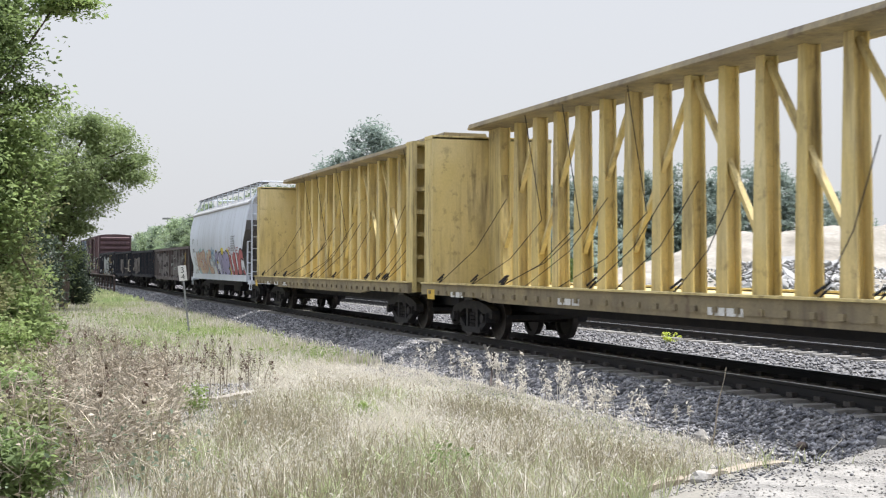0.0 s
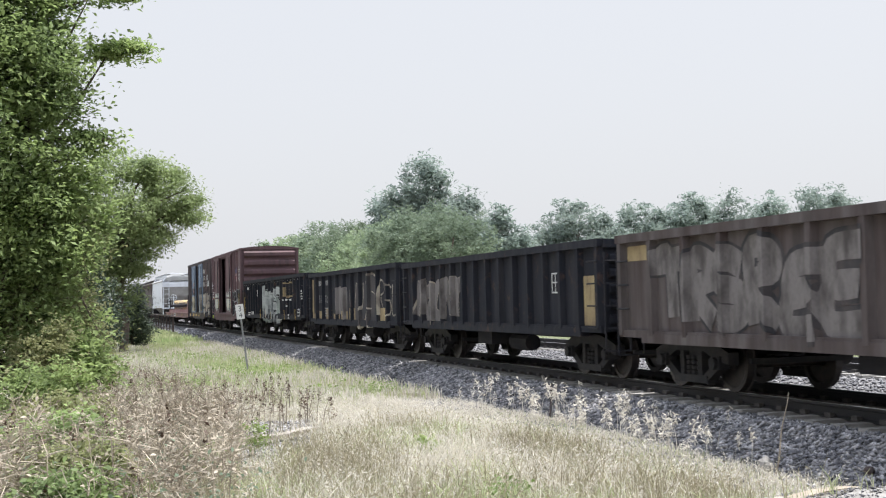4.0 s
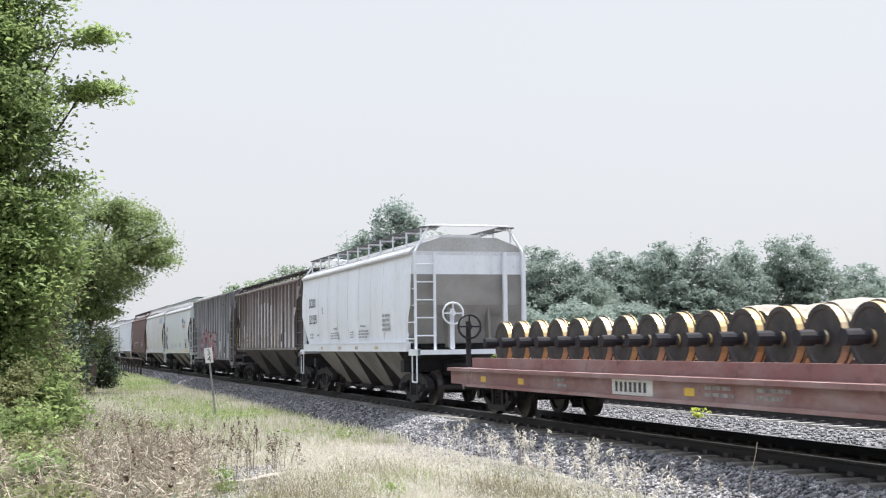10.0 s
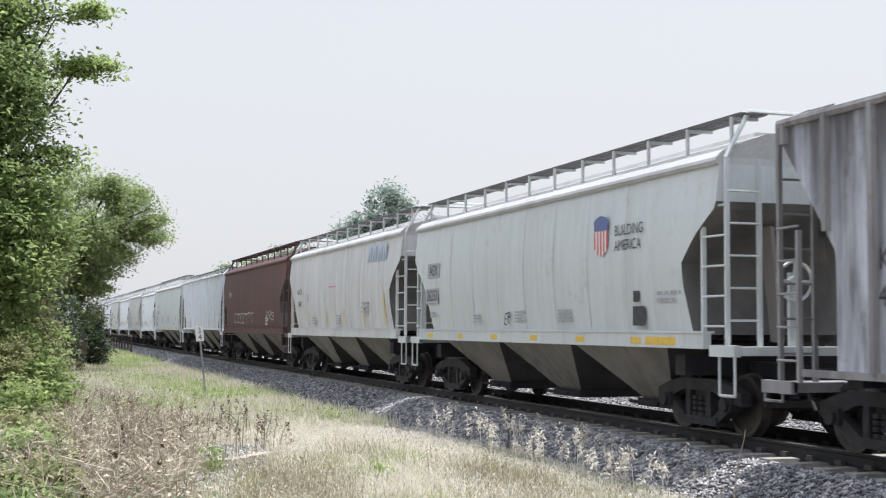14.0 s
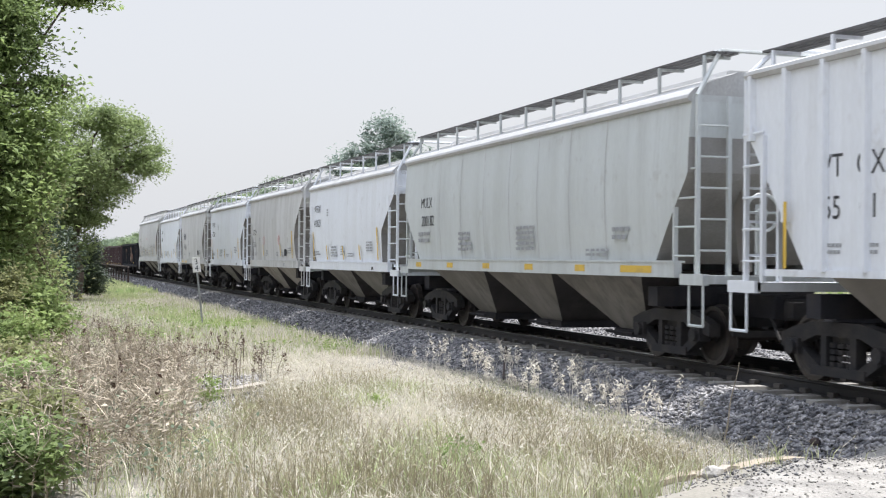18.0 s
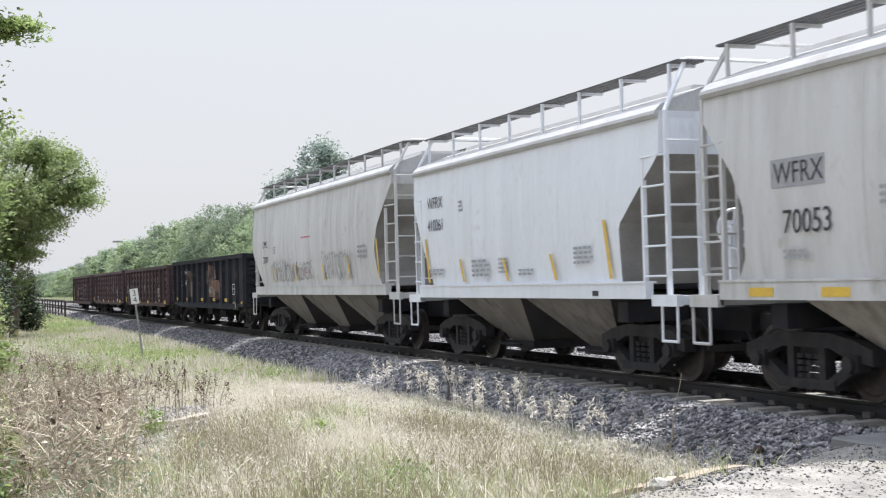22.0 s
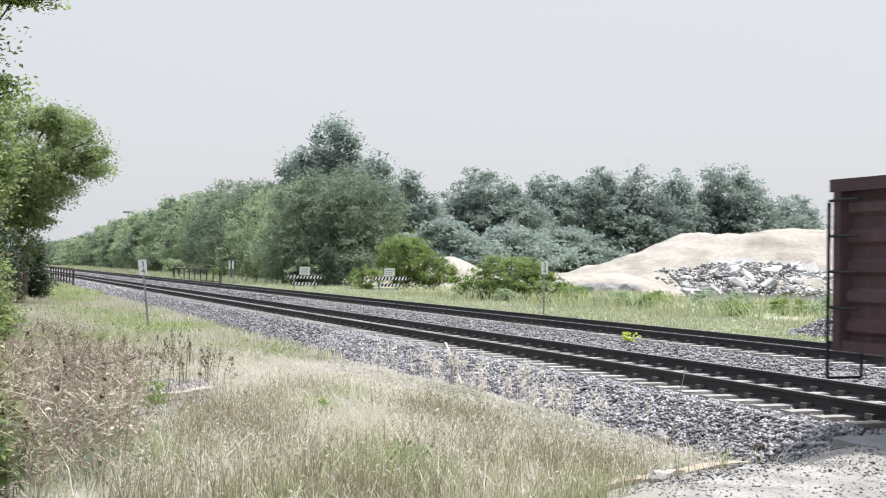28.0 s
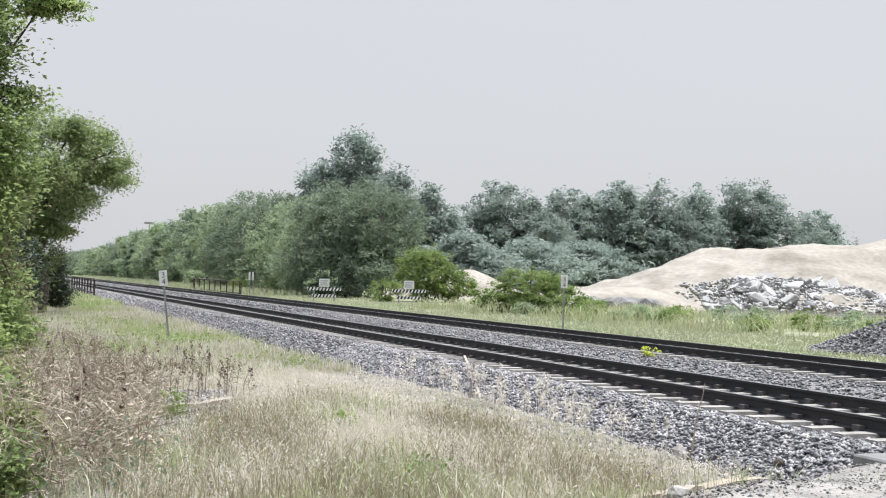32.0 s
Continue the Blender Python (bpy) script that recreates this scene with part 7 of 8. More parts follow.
for k in range(10):
    x, y = -96 - k * 13 + rngh.uniform(-3, 3), 28.5 + rngh.uniform(-1, 1.5)
    h = rngh.uniform(1.4, 2.6)
    tree("bush", "low pale green bush along the hedgerow's foot", x, y, -0.6, h, [(0, 0, h * 0.5, h * 0.8, h * 0.7, h * 0.5)], 70, 40, 0.32, 0.16, rngh.choice((M_LEAF_LIGHT, M_LEAF_HEDGE)), M_BARK, 300 + k, 0.05, "bush", group="hedgerow bushes")
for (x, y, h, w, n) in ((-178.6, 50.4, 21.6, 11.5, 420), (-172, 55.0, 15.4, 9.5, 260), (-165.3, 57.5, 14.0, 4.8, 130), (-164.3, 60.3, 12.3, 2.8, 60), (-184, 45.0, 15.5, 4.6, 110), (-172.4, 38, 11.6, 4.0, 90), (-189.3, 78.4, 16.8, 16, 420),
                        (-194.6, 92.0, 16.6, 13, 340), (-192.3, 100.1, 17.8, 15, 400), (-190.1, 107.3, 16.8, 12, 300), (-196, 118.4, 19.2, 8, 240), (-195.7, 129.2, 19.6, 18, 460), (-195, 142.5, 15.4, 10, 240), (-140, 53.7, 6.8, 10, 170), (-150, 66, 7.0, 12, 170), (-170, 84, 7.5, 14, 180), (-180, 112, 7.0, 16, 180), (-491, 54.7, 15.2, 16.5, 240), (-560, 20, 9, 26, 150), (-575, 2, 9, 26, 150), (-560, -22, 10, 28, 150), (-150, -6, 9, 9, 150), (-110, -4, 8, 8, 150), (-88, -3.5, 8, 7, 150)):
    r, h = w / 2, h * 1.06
    tree("poplar_tree", "tall green poplar beyond the field, paled for haze", x, y, -0.6, h, [(0, 0, h * 0.70, r * 0.75, r * 0.75, h * 0.30), (r * 0.35, r * 0.35, h * 0.42, r, r, h * 0.30), (-r * 0.35, -r * 0.4, h * 0.5, r * 0.9, r * 0.9, h * 0.32), (0, 0, h * 0.25, r * 0.9, r * 0.9, h * 0.22)], int(n * 1.7), 56, 1.35, 0.60, M_LEAF_FAR, M_BARK, int(h * 10 + w), 0.3, group="far poplars", inside=0.35)
tree("bush", "leafy light green bush across the tracks", -69.7, 30.7, -0.6, 3.4, [(0, 0, 1.3, 2.3, 2.5, 1.5), (1, 1.2, 0.9, 2, 2.2, 1.0), (-1, -1.6, 0.9, 1.6, 1.6, 1.0)], 330, 60, 0.36, 0.17, M_LEAF_LIGHT, M_BARK, 31, 0.1, "bush", inside=0.4)
tree("bush", "light green bush at the hedgerow's end", -98.3, 34.2, -0.6, 5.2, [(0, 0, 2.4, 2.5, 2.5, 2.4), (1, 1.5, 1.5, 2, 2, 1.5)], 300, 55, 0.5, 0.22, M_LEAF_LIGHT, M_BARK, 32, 0.1, "bush", inside=0.4)


# ---- grass, weeds and stones ----
def blades(rng, feet, height, width, lean=0.35, top=0.25):
    """Bent grass blades, two faces each."""
    n = len(feet)
    a = rng.uniform(0, 2 * np.pi, n)
    side = np.stack([np.cos(a), np.sin(a), np.zeros(n)], -1) * width / 2 * rng.uniform(0.6, 1.4, (n, 1))
    h = height * rng.uniform(0.55, 1.25, (n, 1))
    b = rng.uniform(0, 2 * np.pi, n)
    out = np.stack([np.cos(b), np.sin(b), np.zeros(n)], -1) * h * lean * rng.uniform(0.2, 1.3, (n, 1))
    up = np.array([0, 0, 1.0])
    mid, tip = feet + out * 0.3 + up * h * 0.6, feet + out + up * h
    return np.concatenate([np.stack([feet - side, feet + side, mid + side * 0.8, mid - side * 0.8], 1), np.stack([mid - side * 0.8, mid + side * 0.8, tip + side * top, tip - side * top], 1)]), tip, out


def scatter(rng, n, x0, x1, y0, y1, keep=None, foot=None):
    p = np.stack([rng.uniform(x0, x1, n), rng.uniform(y0, y1, n)], -1)
    if keep is not None:
        p = p[[rng.random() < keep(x, y) for x, y in p]]
    z = np.array([(foot or ground_z)(x, y) for x, y in p])
    return np.column_stack([p, z - 0.01])


def road_edge(y):
    """Ragged edge of the road, from the rails to the near verge."""
    pts = [(-4, -2.0), (3.5, -5.5), (4.8, -8.0), (5.45, -8.9), (6.05, -9.3), (6.65, -9.85), (7.7, -10.95), (8.6, -12.3), (12, -12.9)]
    for (a, xa), (b, xb) in zip(pts, pts[1:]):
        if a <= y <= b:
            return xa + (xb - xa) * (y - a) / (b - a) + 0.10 * math.sin(y * 7.3) + 0.06 * math.sin(y * 17)
    return 0.0


def bare(x, y):
    """Where the field shows gravel or road instead of grass."""
    k = 1.0
    if -23.5 < x < -15.6 and 0.125 < y / -x < 0.196 + 0.010 * math.sin(x * 2) - 0.05 * max(0.0, (-17.5 - x) * -0.4):
        k = 0.07
    if y > 5.2 and x > -10.72 - 0.34 * (y - 5.65) - 0.12 * math.sin(y * 5):
        k = 0.05
    if x > road_edge(y) - 0.15:
        k = 0.04
    if y > 8.1:
        k = 0.08
    return k


def grass_height(feet, full):
    """Grass stands lower towards the ballast and away from the road."""
    k = np.clip((8.4 - feet[:, 1]) / 3.0, 0.35, 1.0) * np.clip((feet[:, 0] + 30) / 12, 0.5, 1.0)
    return (full * k)[:, None]


rg = np.random.default_rng(12)
M_STRAW = leaf_material("straw_grass", (0.70, 0.655, 0.565), (0.53, 0.49, 0.395), 0.6, 0.4, 0.4)
M_STRAW_GREEN = leaf_material("half_green_grass", (0.33, 0.385, 0.205), (0.49, 0.47, 0.31), 0.5, 0.35, 0.35)
M_GRASS = leaf_material("fresh_grass", (0.27, 0.345, 0.145), (0.40, 0.41, 0.24), 0.4, 0.35, 0.35)
M_FARGRASS = leaf_material("mown_grass", (0.315, 0.36, 0.21), (0.40, 0.41, 0.285), 0.25, 0.3, 0.35)
M_PLUME = leaf_material("feathery_seed_plume", (0.62, 0.585, 0.52), (0.50, 0.465, 0.395), 1.0, 0.25, 0.5)
M_WEED = leaf_material("dead_brown_weed", (0.15, 0.12, 0.088), (0.42, 0.37, 0.29), 1.7, 0.65, 0.15)
M_STALK = leaf_material("brown_grass_stalk", (0.22, 0.185, 0.125), (0.31, 0.285, 0.18), 1.2, 0.45, 0.25)
M_SEED = leaf_material("dark_dock_seed", (0.075, 0.045, 0.032), (0.11, 0.07, 0.05), 1.5, 0.4, 0.05)


def straw_keep(x, y):
    return bare(x, y) * min(1.0, max(0.25, 0.75 + 0.8 * noise.noise((x * 0.35, y * 0.35, 5)))) * (0.35 if y < 2.2 and x > -24 else 1.0) * (0.30 if noise.noise((x * 0.8, y * 0.8, 33)) > 0.22 else 1.0) * (0.45 if x > -17 and noise.noise((x * 0.55, y * 0.55, 21)) > 0.1 else 1.0) * (0.7 if x > -14 else 1.0)


feet = scatter(rg, 105000, -30, -9.2, 0.6, 8.35, straw_keep)
q, tip, out = blades(rg, feet, grass_height(feet, 0.36) * rg.uniform(0.55, 1.3, (len(feet), 1)), 0.0075, 0.95)
heads = np.repeat(tip[rg.random(len(tip)) < 0.22], 3, 0)
heads = heads + rg.normal(size=heads.shape) * (0.018, 0.018, 0.03)
tagged(new("dry_grass", quads_mesh("dry_grass", q, M_STRAW)), "straw-coloured dry grass standing knee-high", "grass", kind="stuff")
hd = leaves(rg, heads, 0.055, 0.22, -0.8)
tagged(new("grass_heads", quads_mesh("grass_heads", hd, M_PLUME)), "pale seed heads on the dry grass", "grass", kind="stuff")
feet = scatter(rg, 34000, -30, -9.2, 0.6, 8.3, lambda x, y: bare(x, y) * max(0.0, 0.45 - 0.9 * noise.noise((x * 0.35, y * 0.35, 5))))
q, tip, out = blades(rg, feet, grass_height(feet, 0.30), 0.009, 0.8)
tagged(new("green_grass", quads_mesh("green_grass", q, M_STRAW_GREEN)), "half green grass among the straw", "grass", kind="stuff")
feet = scatter(rg, 24000, -75, -27, 1.0, 8.2, lambda x, y: 0.9 if y < 7.7 else 0.3)
q, tip, out = blades(rg, feet, 0.20, 0.028)
tagged(new("verge_grass", quads_mesh("verge_grass", q, M_GRASS)), "green grass on the verge round the post", "grass", kind="stuff")
feet = scatter(rg, 26000, -70, -27, 1.0, 8.0, lambda x, y: max(0.0, 0.55 + 1.3 * noise.noise((x * 0.16, y * 0.3, 9))))
q, tip, out = blades(rg, feet, 0.26, 0.026)
tagged(new("straw_grass", quads_mesh("straw_grass", q, M_STRAW)), "dry straw patches on the verge", "grass", kind="stuff")
feet = scatter(rg, 60000, -115, -18, 19.0, 31, lambda x, y: 0.5 + 0.5 * min(1, max(0, (60 + x) / 40 + 0.6)))
q, tip, out = blades(rg, feet, 0.13, 0.045, 0.9)
tagged(new("far_grass", quads_mesh("far_grass", q, M_FARGRASS)), "green grass strip beyond the tracks", "grass", kind="stuff")
feet = scatter(rg, 8000, -330, -110, 19.2, 33)
q, tip, out = blades(rg, feet, 0.5, 0.16)
tagged(new("distant_grass", quads_mesh("distant_grass", q, M_FARGRASS)), "rough grass running along the hedgerow", "grass", kind="stuff")
feet = scatter(rg, 16000, -78, -30, 26, 42, lambda x, y: max(0.0, 0.35 + 1.3 * noise.noise((x * 0.2, y * 0.2, 2))))
q, tip, out = blades(rg, feet, 0.62, 0.05, 0.6)
tagged(new("tall_weeds", quads_mesh("tall_weeds", q, M_STRAW_GREEN)), "tall grey-green weeds before the sand heap", "weeds", kind="stuff")

rngw = random.Random(19)
for k in range(26):
    x = -70 + k * 1.75 + rngw.uniform(-1, 1)
    y, h = 29.5 + (x + 70) * 0.10 + rngw.uniform(-1.5, 3.0), rngw.uniform(0.5, 1.15)
    tree("weed_bush", "rank grey-green weed clump before the rubble", x, y, -0.55, h, [(0, 0, h * 0.5, h * 0.9, h * 0.8, h * 0.5)], 40, 30, 0.24, 0.12, rngw.choice((M_LEAF_LIGHT, M_LEAF_HEDGE)), M_BARK, 700 + k, 0.012, "weed", limbs=3, group="weeds before the rubble")
feet = scatter(rg, 12000, -160, -75, 0.5, 8.0)
q, tip, out = blades(rg, feet, 0.32, 0.09)
tagged(new("verge_grass", quads_mesh("verge_grass", q, M_GRASS)), "rough grass running on along the track", "grass", kind="stuff")

# brown stalks and green tufts thicken the grass towards the road
def clump_keep(x, y):
    return bare(x, y) * max(0.0, min(1.0, 1.6 * noise.noise((x * 0.55, y * 0.55, 21)) + 0.30)) * (1.0 if x > -17 else 0.35)


feet = scatter(rg, 30000, -21, -9.4, 1.2, 6.6, clump_keep)
q, tip, out = blades(rg, feet, grass_height(feet, 0.46), 0.008, 0.35)
tagged(new("brown_stalks", quads_mesh("brown_stalks", np.concatenate([q, leaves(rg, tip[::2], 0.05, 0.25, -0.8)]), M_STALK)), "brown dead stalks standing in clumps", "grass", kind="stuff")
feet = scatter(rg, 20000, -20, -9.4, 1.6, 6.8, lambda x, y: bare(x, y) * max(0.0, min(1.0, 2.0 * noise.noise((x * 0.8, y * 0.8, 33)) - 0.1)))
q, tip, out = blades(rg, feet, grass_height(feet, 0.34), 0.011, 0.8)
tagged(new("green_tufts", quads_mesh("green_tufts", q, M_GRASS)), "low green tufts among dry grass", "grass", kind="stuff")
feet = scatter(rg, 420, -58, -27, 2.2, 7.4, lambda x, y: max(0.0, min(1.0, 2.2 * noise.noise((x * 0.22, y * 0.35, 44)))))
pts = np.repeat(feet, 40, 0) + rg.normal(size=(len(feet) * 40, 3)) * (0.22, 0.22, 0.10) + (0, 0, 0.14)
tagged(new("green_weeds", quads_mesh("green_weeds", leaves(rg, pts, 0.10, 0.5), M_LEAF_LIGHT)), "fresh green weeds on the verge", "weeds", kind="stuff")

# feathery plumes along the foot of the ballast
feet = scatter(rg, 360, -24, -13.4, 7.2, 8.45, lambda x, y: max(0.05, 0.35 + 1.2 * noise.noise((x * 0.7, y * 0.4, 4))))
q, tip, out = blades(rg, feet, 0.50, 0.009, 0.3)
pl = np.repeat(tip, 16, 0) + rg.normal(size=(len(tip) * 16, 3)) * (0.024, 0.024, 0.065)
tagged(new("plume_grass", quads_mesh("plume_grass", np.concatenate([q, leaves(rg, pl, 0.075, 0.3, -0.7)]), M_PLUME)), "pale feathery grass plumes at the ballast's foot", "grass", kind="stuff")


def weed_patch(name, label, n, x0, x1, y0, y1, height, material, seed, twigs=10, seeds=None, leafy=0.0, keep=None):
    """Dead branching weeds: stems and twigs as thin strips, with crumpled leaves or seed heads."""
    r = np.random.default_rng(seed)
    feet = scatter(r, n, x0, x1, y0, y1, keep)
    q, tip, out = blades(r, feet, height, 0.016, 0.3, 0.5)
    k = np.repeat(np.arange(len(feet)), twigs)
    f = r.uniform(0.25, 1.0, (len(k), 1))
    base = feet[k] * (1 - f) + tip[k] * f
    d = unit(r.normal(size=(len(k), 3)) * (1, 1, 0.45) + (0, 0, 0.45)) * height * r.uniform(0.12, 0.34, (len(k), 1))
    s = unit(np.cross(d, r.normal(size=d.shape))) * 0.005
    tw = np.stack([base - s, base + s, base + d + s * 0.5, base + d - s * 0.5], 1)
    parts = [q, tw]
    if leafy:
        pk = r.random(len(k)) < leafy
        parts.append(leaves(r, (base + d)[pk], 0.06, 0.5))
    tagged(new(name, quads_mesh(name, np.concatenate(parts), material)), label, "weeds", kind="stuff")
    if seeds:
        tips = tip[r.random(len(tip)) < seeds]
        pts = np.repeat(tips, 14, 0) + r.normal(size=(len(tips) * 14, 3)) * (0.016, 0.016, 0.055) - (0, 0, 0.04)
        tagged(new("dock_seed_heads", quads_mesh("dock_seed_heads", leaves(r, pts, 0.05, 0.6), M_SEED)), "dark brown dock seed spikes", "weeds", kind="stuff")


weed_patch("dead_weeds", "tangled dead brown weeds", 900, -21.5, -11.5, -0.8, 2.7, 0.85, M_WEED, 40, 24, 0.10, 0.30, lambda x, y: min(1.0, max(0.0, (0.135 * -x - y) / 0.5)))
weed_patch("dock_weeds", "scattered dock stalks with dark seeds", 80, -27, -20, 2.2, 4.4, 0.55, M_WEED, 41, 6, 0.75, 0.2)
weed_patch("dry_weeds", "dry broken weed stalks", 420, -40, -22, 0.3, 3.2, 0.5, M_WEED, 42, 9, 0.15, 0.5, lambda x, y: 1.0 if y < 0.10 * -x else 0.12)
feet = scatter(rg, 170, -18, -11, -1.2, 1.6)
pts = np.repeat(feet, 16, 0) + rg.normal(size=(len(feet) * 16, 3)) * (0.18, 0.18, 0.22) + (0, 0, 0.35)
tagged(new("bramble_leaves", quads_mesh("bramble_leaves", leaves(rg, pts[pts[:, 2] > -0.6], 0.06, 0.55), M_LEAF_DARK)), "dark green bramble among dead weeds", "bramble", kind="stuff")
tree("weed_bush", "bright yellow-green weed between the tracks", -26.9, 15.0, -0.30, 0.36, [(0, 0, 0.2, 0.22, 0.22, 0.16)], 14, 14, 0.10, 0.07, leaf_material("yellow_weed_leaf", (0.50, 0.52, 0.08), (0.36, 0.42, 0.08), 3, 0.3, 0.4), M_BARK, 530, 0.008, "weed", limbs=3, group="green weeds")
for k, (x, y, h) in enumerate(((-15.4, 1.55, 0.55), (-18.0, 2.5, 0.5), (-12.2, 4.3, 0.35), (-13.0, 0.6, 0.6), (-16.4, 4.6, 0.3))):
    z = ground_z(x, y)
    tree("weed_bush", "fresh green weed among dry grass", x, y, z, h, [(0, 0, h * 0.55, h * 0.5, h * 0.5, h * 0.45)], 26, 16, 0.12, 0.07 if x > -30 else 0.12, M_LEAF_LIGHT, M_BARK, 500 + k, 0.008, "weed", limbs=3, group="green weeds")

for k, (x, y, h, r) in enumerate(((-21.8, -0.5, 2.0, 0.9), (-19.4, -0.35, 1.5, 0.8), (-17.2, -0.15, 1.15, 0.75), (-15.2, -0.05, 1.0, 0.7), (-13.4, -0.05, 0.85, 0.65), (-23.6, 0.2, 1.3, 0.6), (-12.0, -0.1, 0.7, 0.55))):
    tree("bramble_bush", "dark green bramble bush under the tree", x, y, ground_z(x, y), h, [(0, 0, h * 0.42, r, r, h * 0.42), (0.2, 0.25, h * 0.7, r * 0.6, r * 0.6, h * 0.3)], 120, 40, 0.26, 0.085, (M_LEAF_DRY, M_LEAF_NEAR, M_LEAF_DRY, M_LEAF_NEAR, M_LEAF_DRY, M_LEAF_DRY, M_LEAF_NEAR)[k], M_BARK, 620 + k, 0.02, "bush", limbs=8, group="bramble bushes", inside=0.4)

# crushed stone
STONE_V = np.array([(1, 0.1, -0.1), (-0.9, 0.25, 0.1), (0.15, 1, 0.05), (-0.1, -0.95, -0.1), (0.1, 0.15, 0.62), (0, 0, -0.62)]) * 0.5
STONE_F = [(0, 2, 4), (2, 1, 4), (1, 3, 4), (3, 0, 4), (2, 0, 5), (1, 2, 5), (3, 1, 5), (0, 3, 5)]


def stones(name, label, n, x0, x1, y0, y1, size, fz, seed, material=None, keep=None):
    r = np.random.default_rng(seed)
    p = scatter(r, n, x0, x1, y0, y1, keep, fz) + (0, 0, 0.012)
    s = size * r.uniform(0.55, 1.4, (len(p), 1)) * r.uniform(0.65, 1.35, (len(p), 3))
    p[:, 2] += r.uniform(-0.2, 0.35, len(p)) * size
    ob = new(name, solids_mesh(name, STONE_V, STONE_F, p, s, r.uniform(0, 6.28, len(p)), material or M_STONE))
    return tagged(ob, label, "ballast stones", kind="stuff")


def bed_z(x, y):
    return ballast_z(y)


stones("ballast_stones", "loose grey ballast stones on the shoulder", 26000, -32, -7.5, 8.0, 9.5, 0.072, bed_z, 51)
stones("ballast_stones", "loose grey ballast stones on the shoulder", 14000, -75, -32, 8.0, 9.5, 0.088, bed_z, 52)
stones("ballast_stones", "loose grey ballast stones on the far shoulder", 9000, -170, -75, 8.0, 9.5, 0.13, bed_z, 60)
stones("ballast_stones", "grey ballast stones between the far tracks", 9000, -170, -60, 12.0, 15.3, 0.15, bed_z, 61)
stones("ballast_stones", "grey ballast stones between the rails", 11000, -44, -9, 9.5, 12.0, 0.068, lambda x, y: -0.245, 53)
stones("ballast_stones", "grey ballast stones between the tracks", 19000, -60, -12, 12.0, 15.3, 0.08, bed_z, 54)
stones("ballast_stones", "grey ballast stones by the far track", 9000, -80, -18, 15.3, 19.2, 0.085, bed_z, 55)
stones("spilled_stones", "stones spilled from the ballast into grass", 2200, -30, -10.5, 7.2, 8.15, 0.055, ground_z, 56)
stones("gravel_patch", "bare grey gravel round a plank", 9000, -24.2, -15.4, 1.9, 5.0, 0.045, ground_z, 57, None, lambda x, y: 1.0 - bare(x, y))


# ---- road, signs, heaps and small things ----
M_SAND = surface("pale_sand", (0.30, 0.275, 0.235), (0.19, 0.168, 0.138), 0.35, 0.42, 0.95, 0, 2.2, 1.0, stretch=(1, 1, 2.5), contrast=0.14, speckle=0.35)
M_RUBBLE = surface("broken_concrete", (0.36, 0.353, 0.343), (0.26, 0.254, 0.245), 0.6, 0.4, 0.9, 0, 8, 0.4, random_tint=0.4)
M_ASPHALT = surface("dumped_asphalt", (0.19, 0.185, 0.18), (0.10, 0.098, 0.095), 1.4, 0.45, 0.9, 0, 6, 0.8, contrast=0.12)
M_GALV = surface("galvanised_post", (0.26, 0.27, 0.27), (0.18, 0.18, 0.18), 5, 0.4, 0.6, 0.5)
M_SIGN = surface("sign_white", (0.62, 0.62, 0.60), (0.48, 0.48, 0.46), 5, 0.35, 0.6)
M_PLANK = surface("weathered_plank", (0.33, 0.28, 0.215), (0.22, 0.185, 0.145), 4, 0.45, 0.9, 0, 40, 0.4, stretch=(0.3, 3, 3))
M_OLDWOOD = surface("grey_old_plank", (0.24, 0.21, 0.18), (0.40, 0.36, 0.30), 4, 0.4, 0.9, 0, 40, 0.4, stretch=(0.3, 3, 3))
M_RUSTIRON = surface("dark_rusty_iron", (0.045, 0.035, 0.032), (0.09, 0.06, 0.05), 4, 0.4, 0.8, 0.3)
M_SHED = surface("white_shed_cladding", (0.60, 0.61, 0.62), (0.52, 0.53, 0.54), 0.3, 0.4, 0.6, 0, 2, 0.1)


def road_z(x, y):
    """The worn road, ramped up to the slab beside the rail."""
    z = ground_z(x, y) + 0.015 + 0.012 * noise.noise((x * 1.5, y * 1.5, 8))
    k = min(1.0, max(0.0, (y - 6.6) / 2.1)) * min(1.0, max(0.0, (x - road_edge(y)) / 1.8))
    k = k * k * (3 - 2 * k)
    return z + k * (-0.205 - z)


verts, faces = [], []
ys = [-3.9 + 13.1 * j / 90 for j in range(91)]
for j, yy in enumerate(ys):
    e = road_edge(yy)
    for i in range(25):
        xx = e + (14 - e) * (i / 24) ** 1.8
        verts.append((xx, yy, road_z(xx, yy) - (0.05 if i == 0 else 0)))
for j in range(90):
    for i in range(24):
        faces.append((j * 25 + i, j * 25 + i + 1, (j + 1) * 25 + i + 1, (j + 1) * 25 + i))
me = bpy.data.meshes.new("road")
me.from_pydata(verts, [], faces)
me.materials.append(M_PAVE)
tagged(new("road", me), "pale worn concrete road by the crossing", "road", kind="structure")
def verge_z(x, y):
    return max(ground_z(x, y), road_z(x, y)) if x > road_edge(y) else ground_z(x, y)


stones("road_gravel", "pale crumbs of stone on the road", 6500, -13.0, -6.0, 4.2, 9.1, 0.024, verge_z, 58, M_TIE, lambda x, y: 1.0 if bare(x, y) < 0.1 else 0.1)
stones("road_gravel", "grey gravel spilled across the road edge", 1700, -13.4, -8.6, 5.6, 9.1, 0.036, verge_z, 59, None, lambda x, y: (0.35 if x > road_edge(y) + 0.6 else 1.0) if bare(x, y) < 0.1 else 0.1)
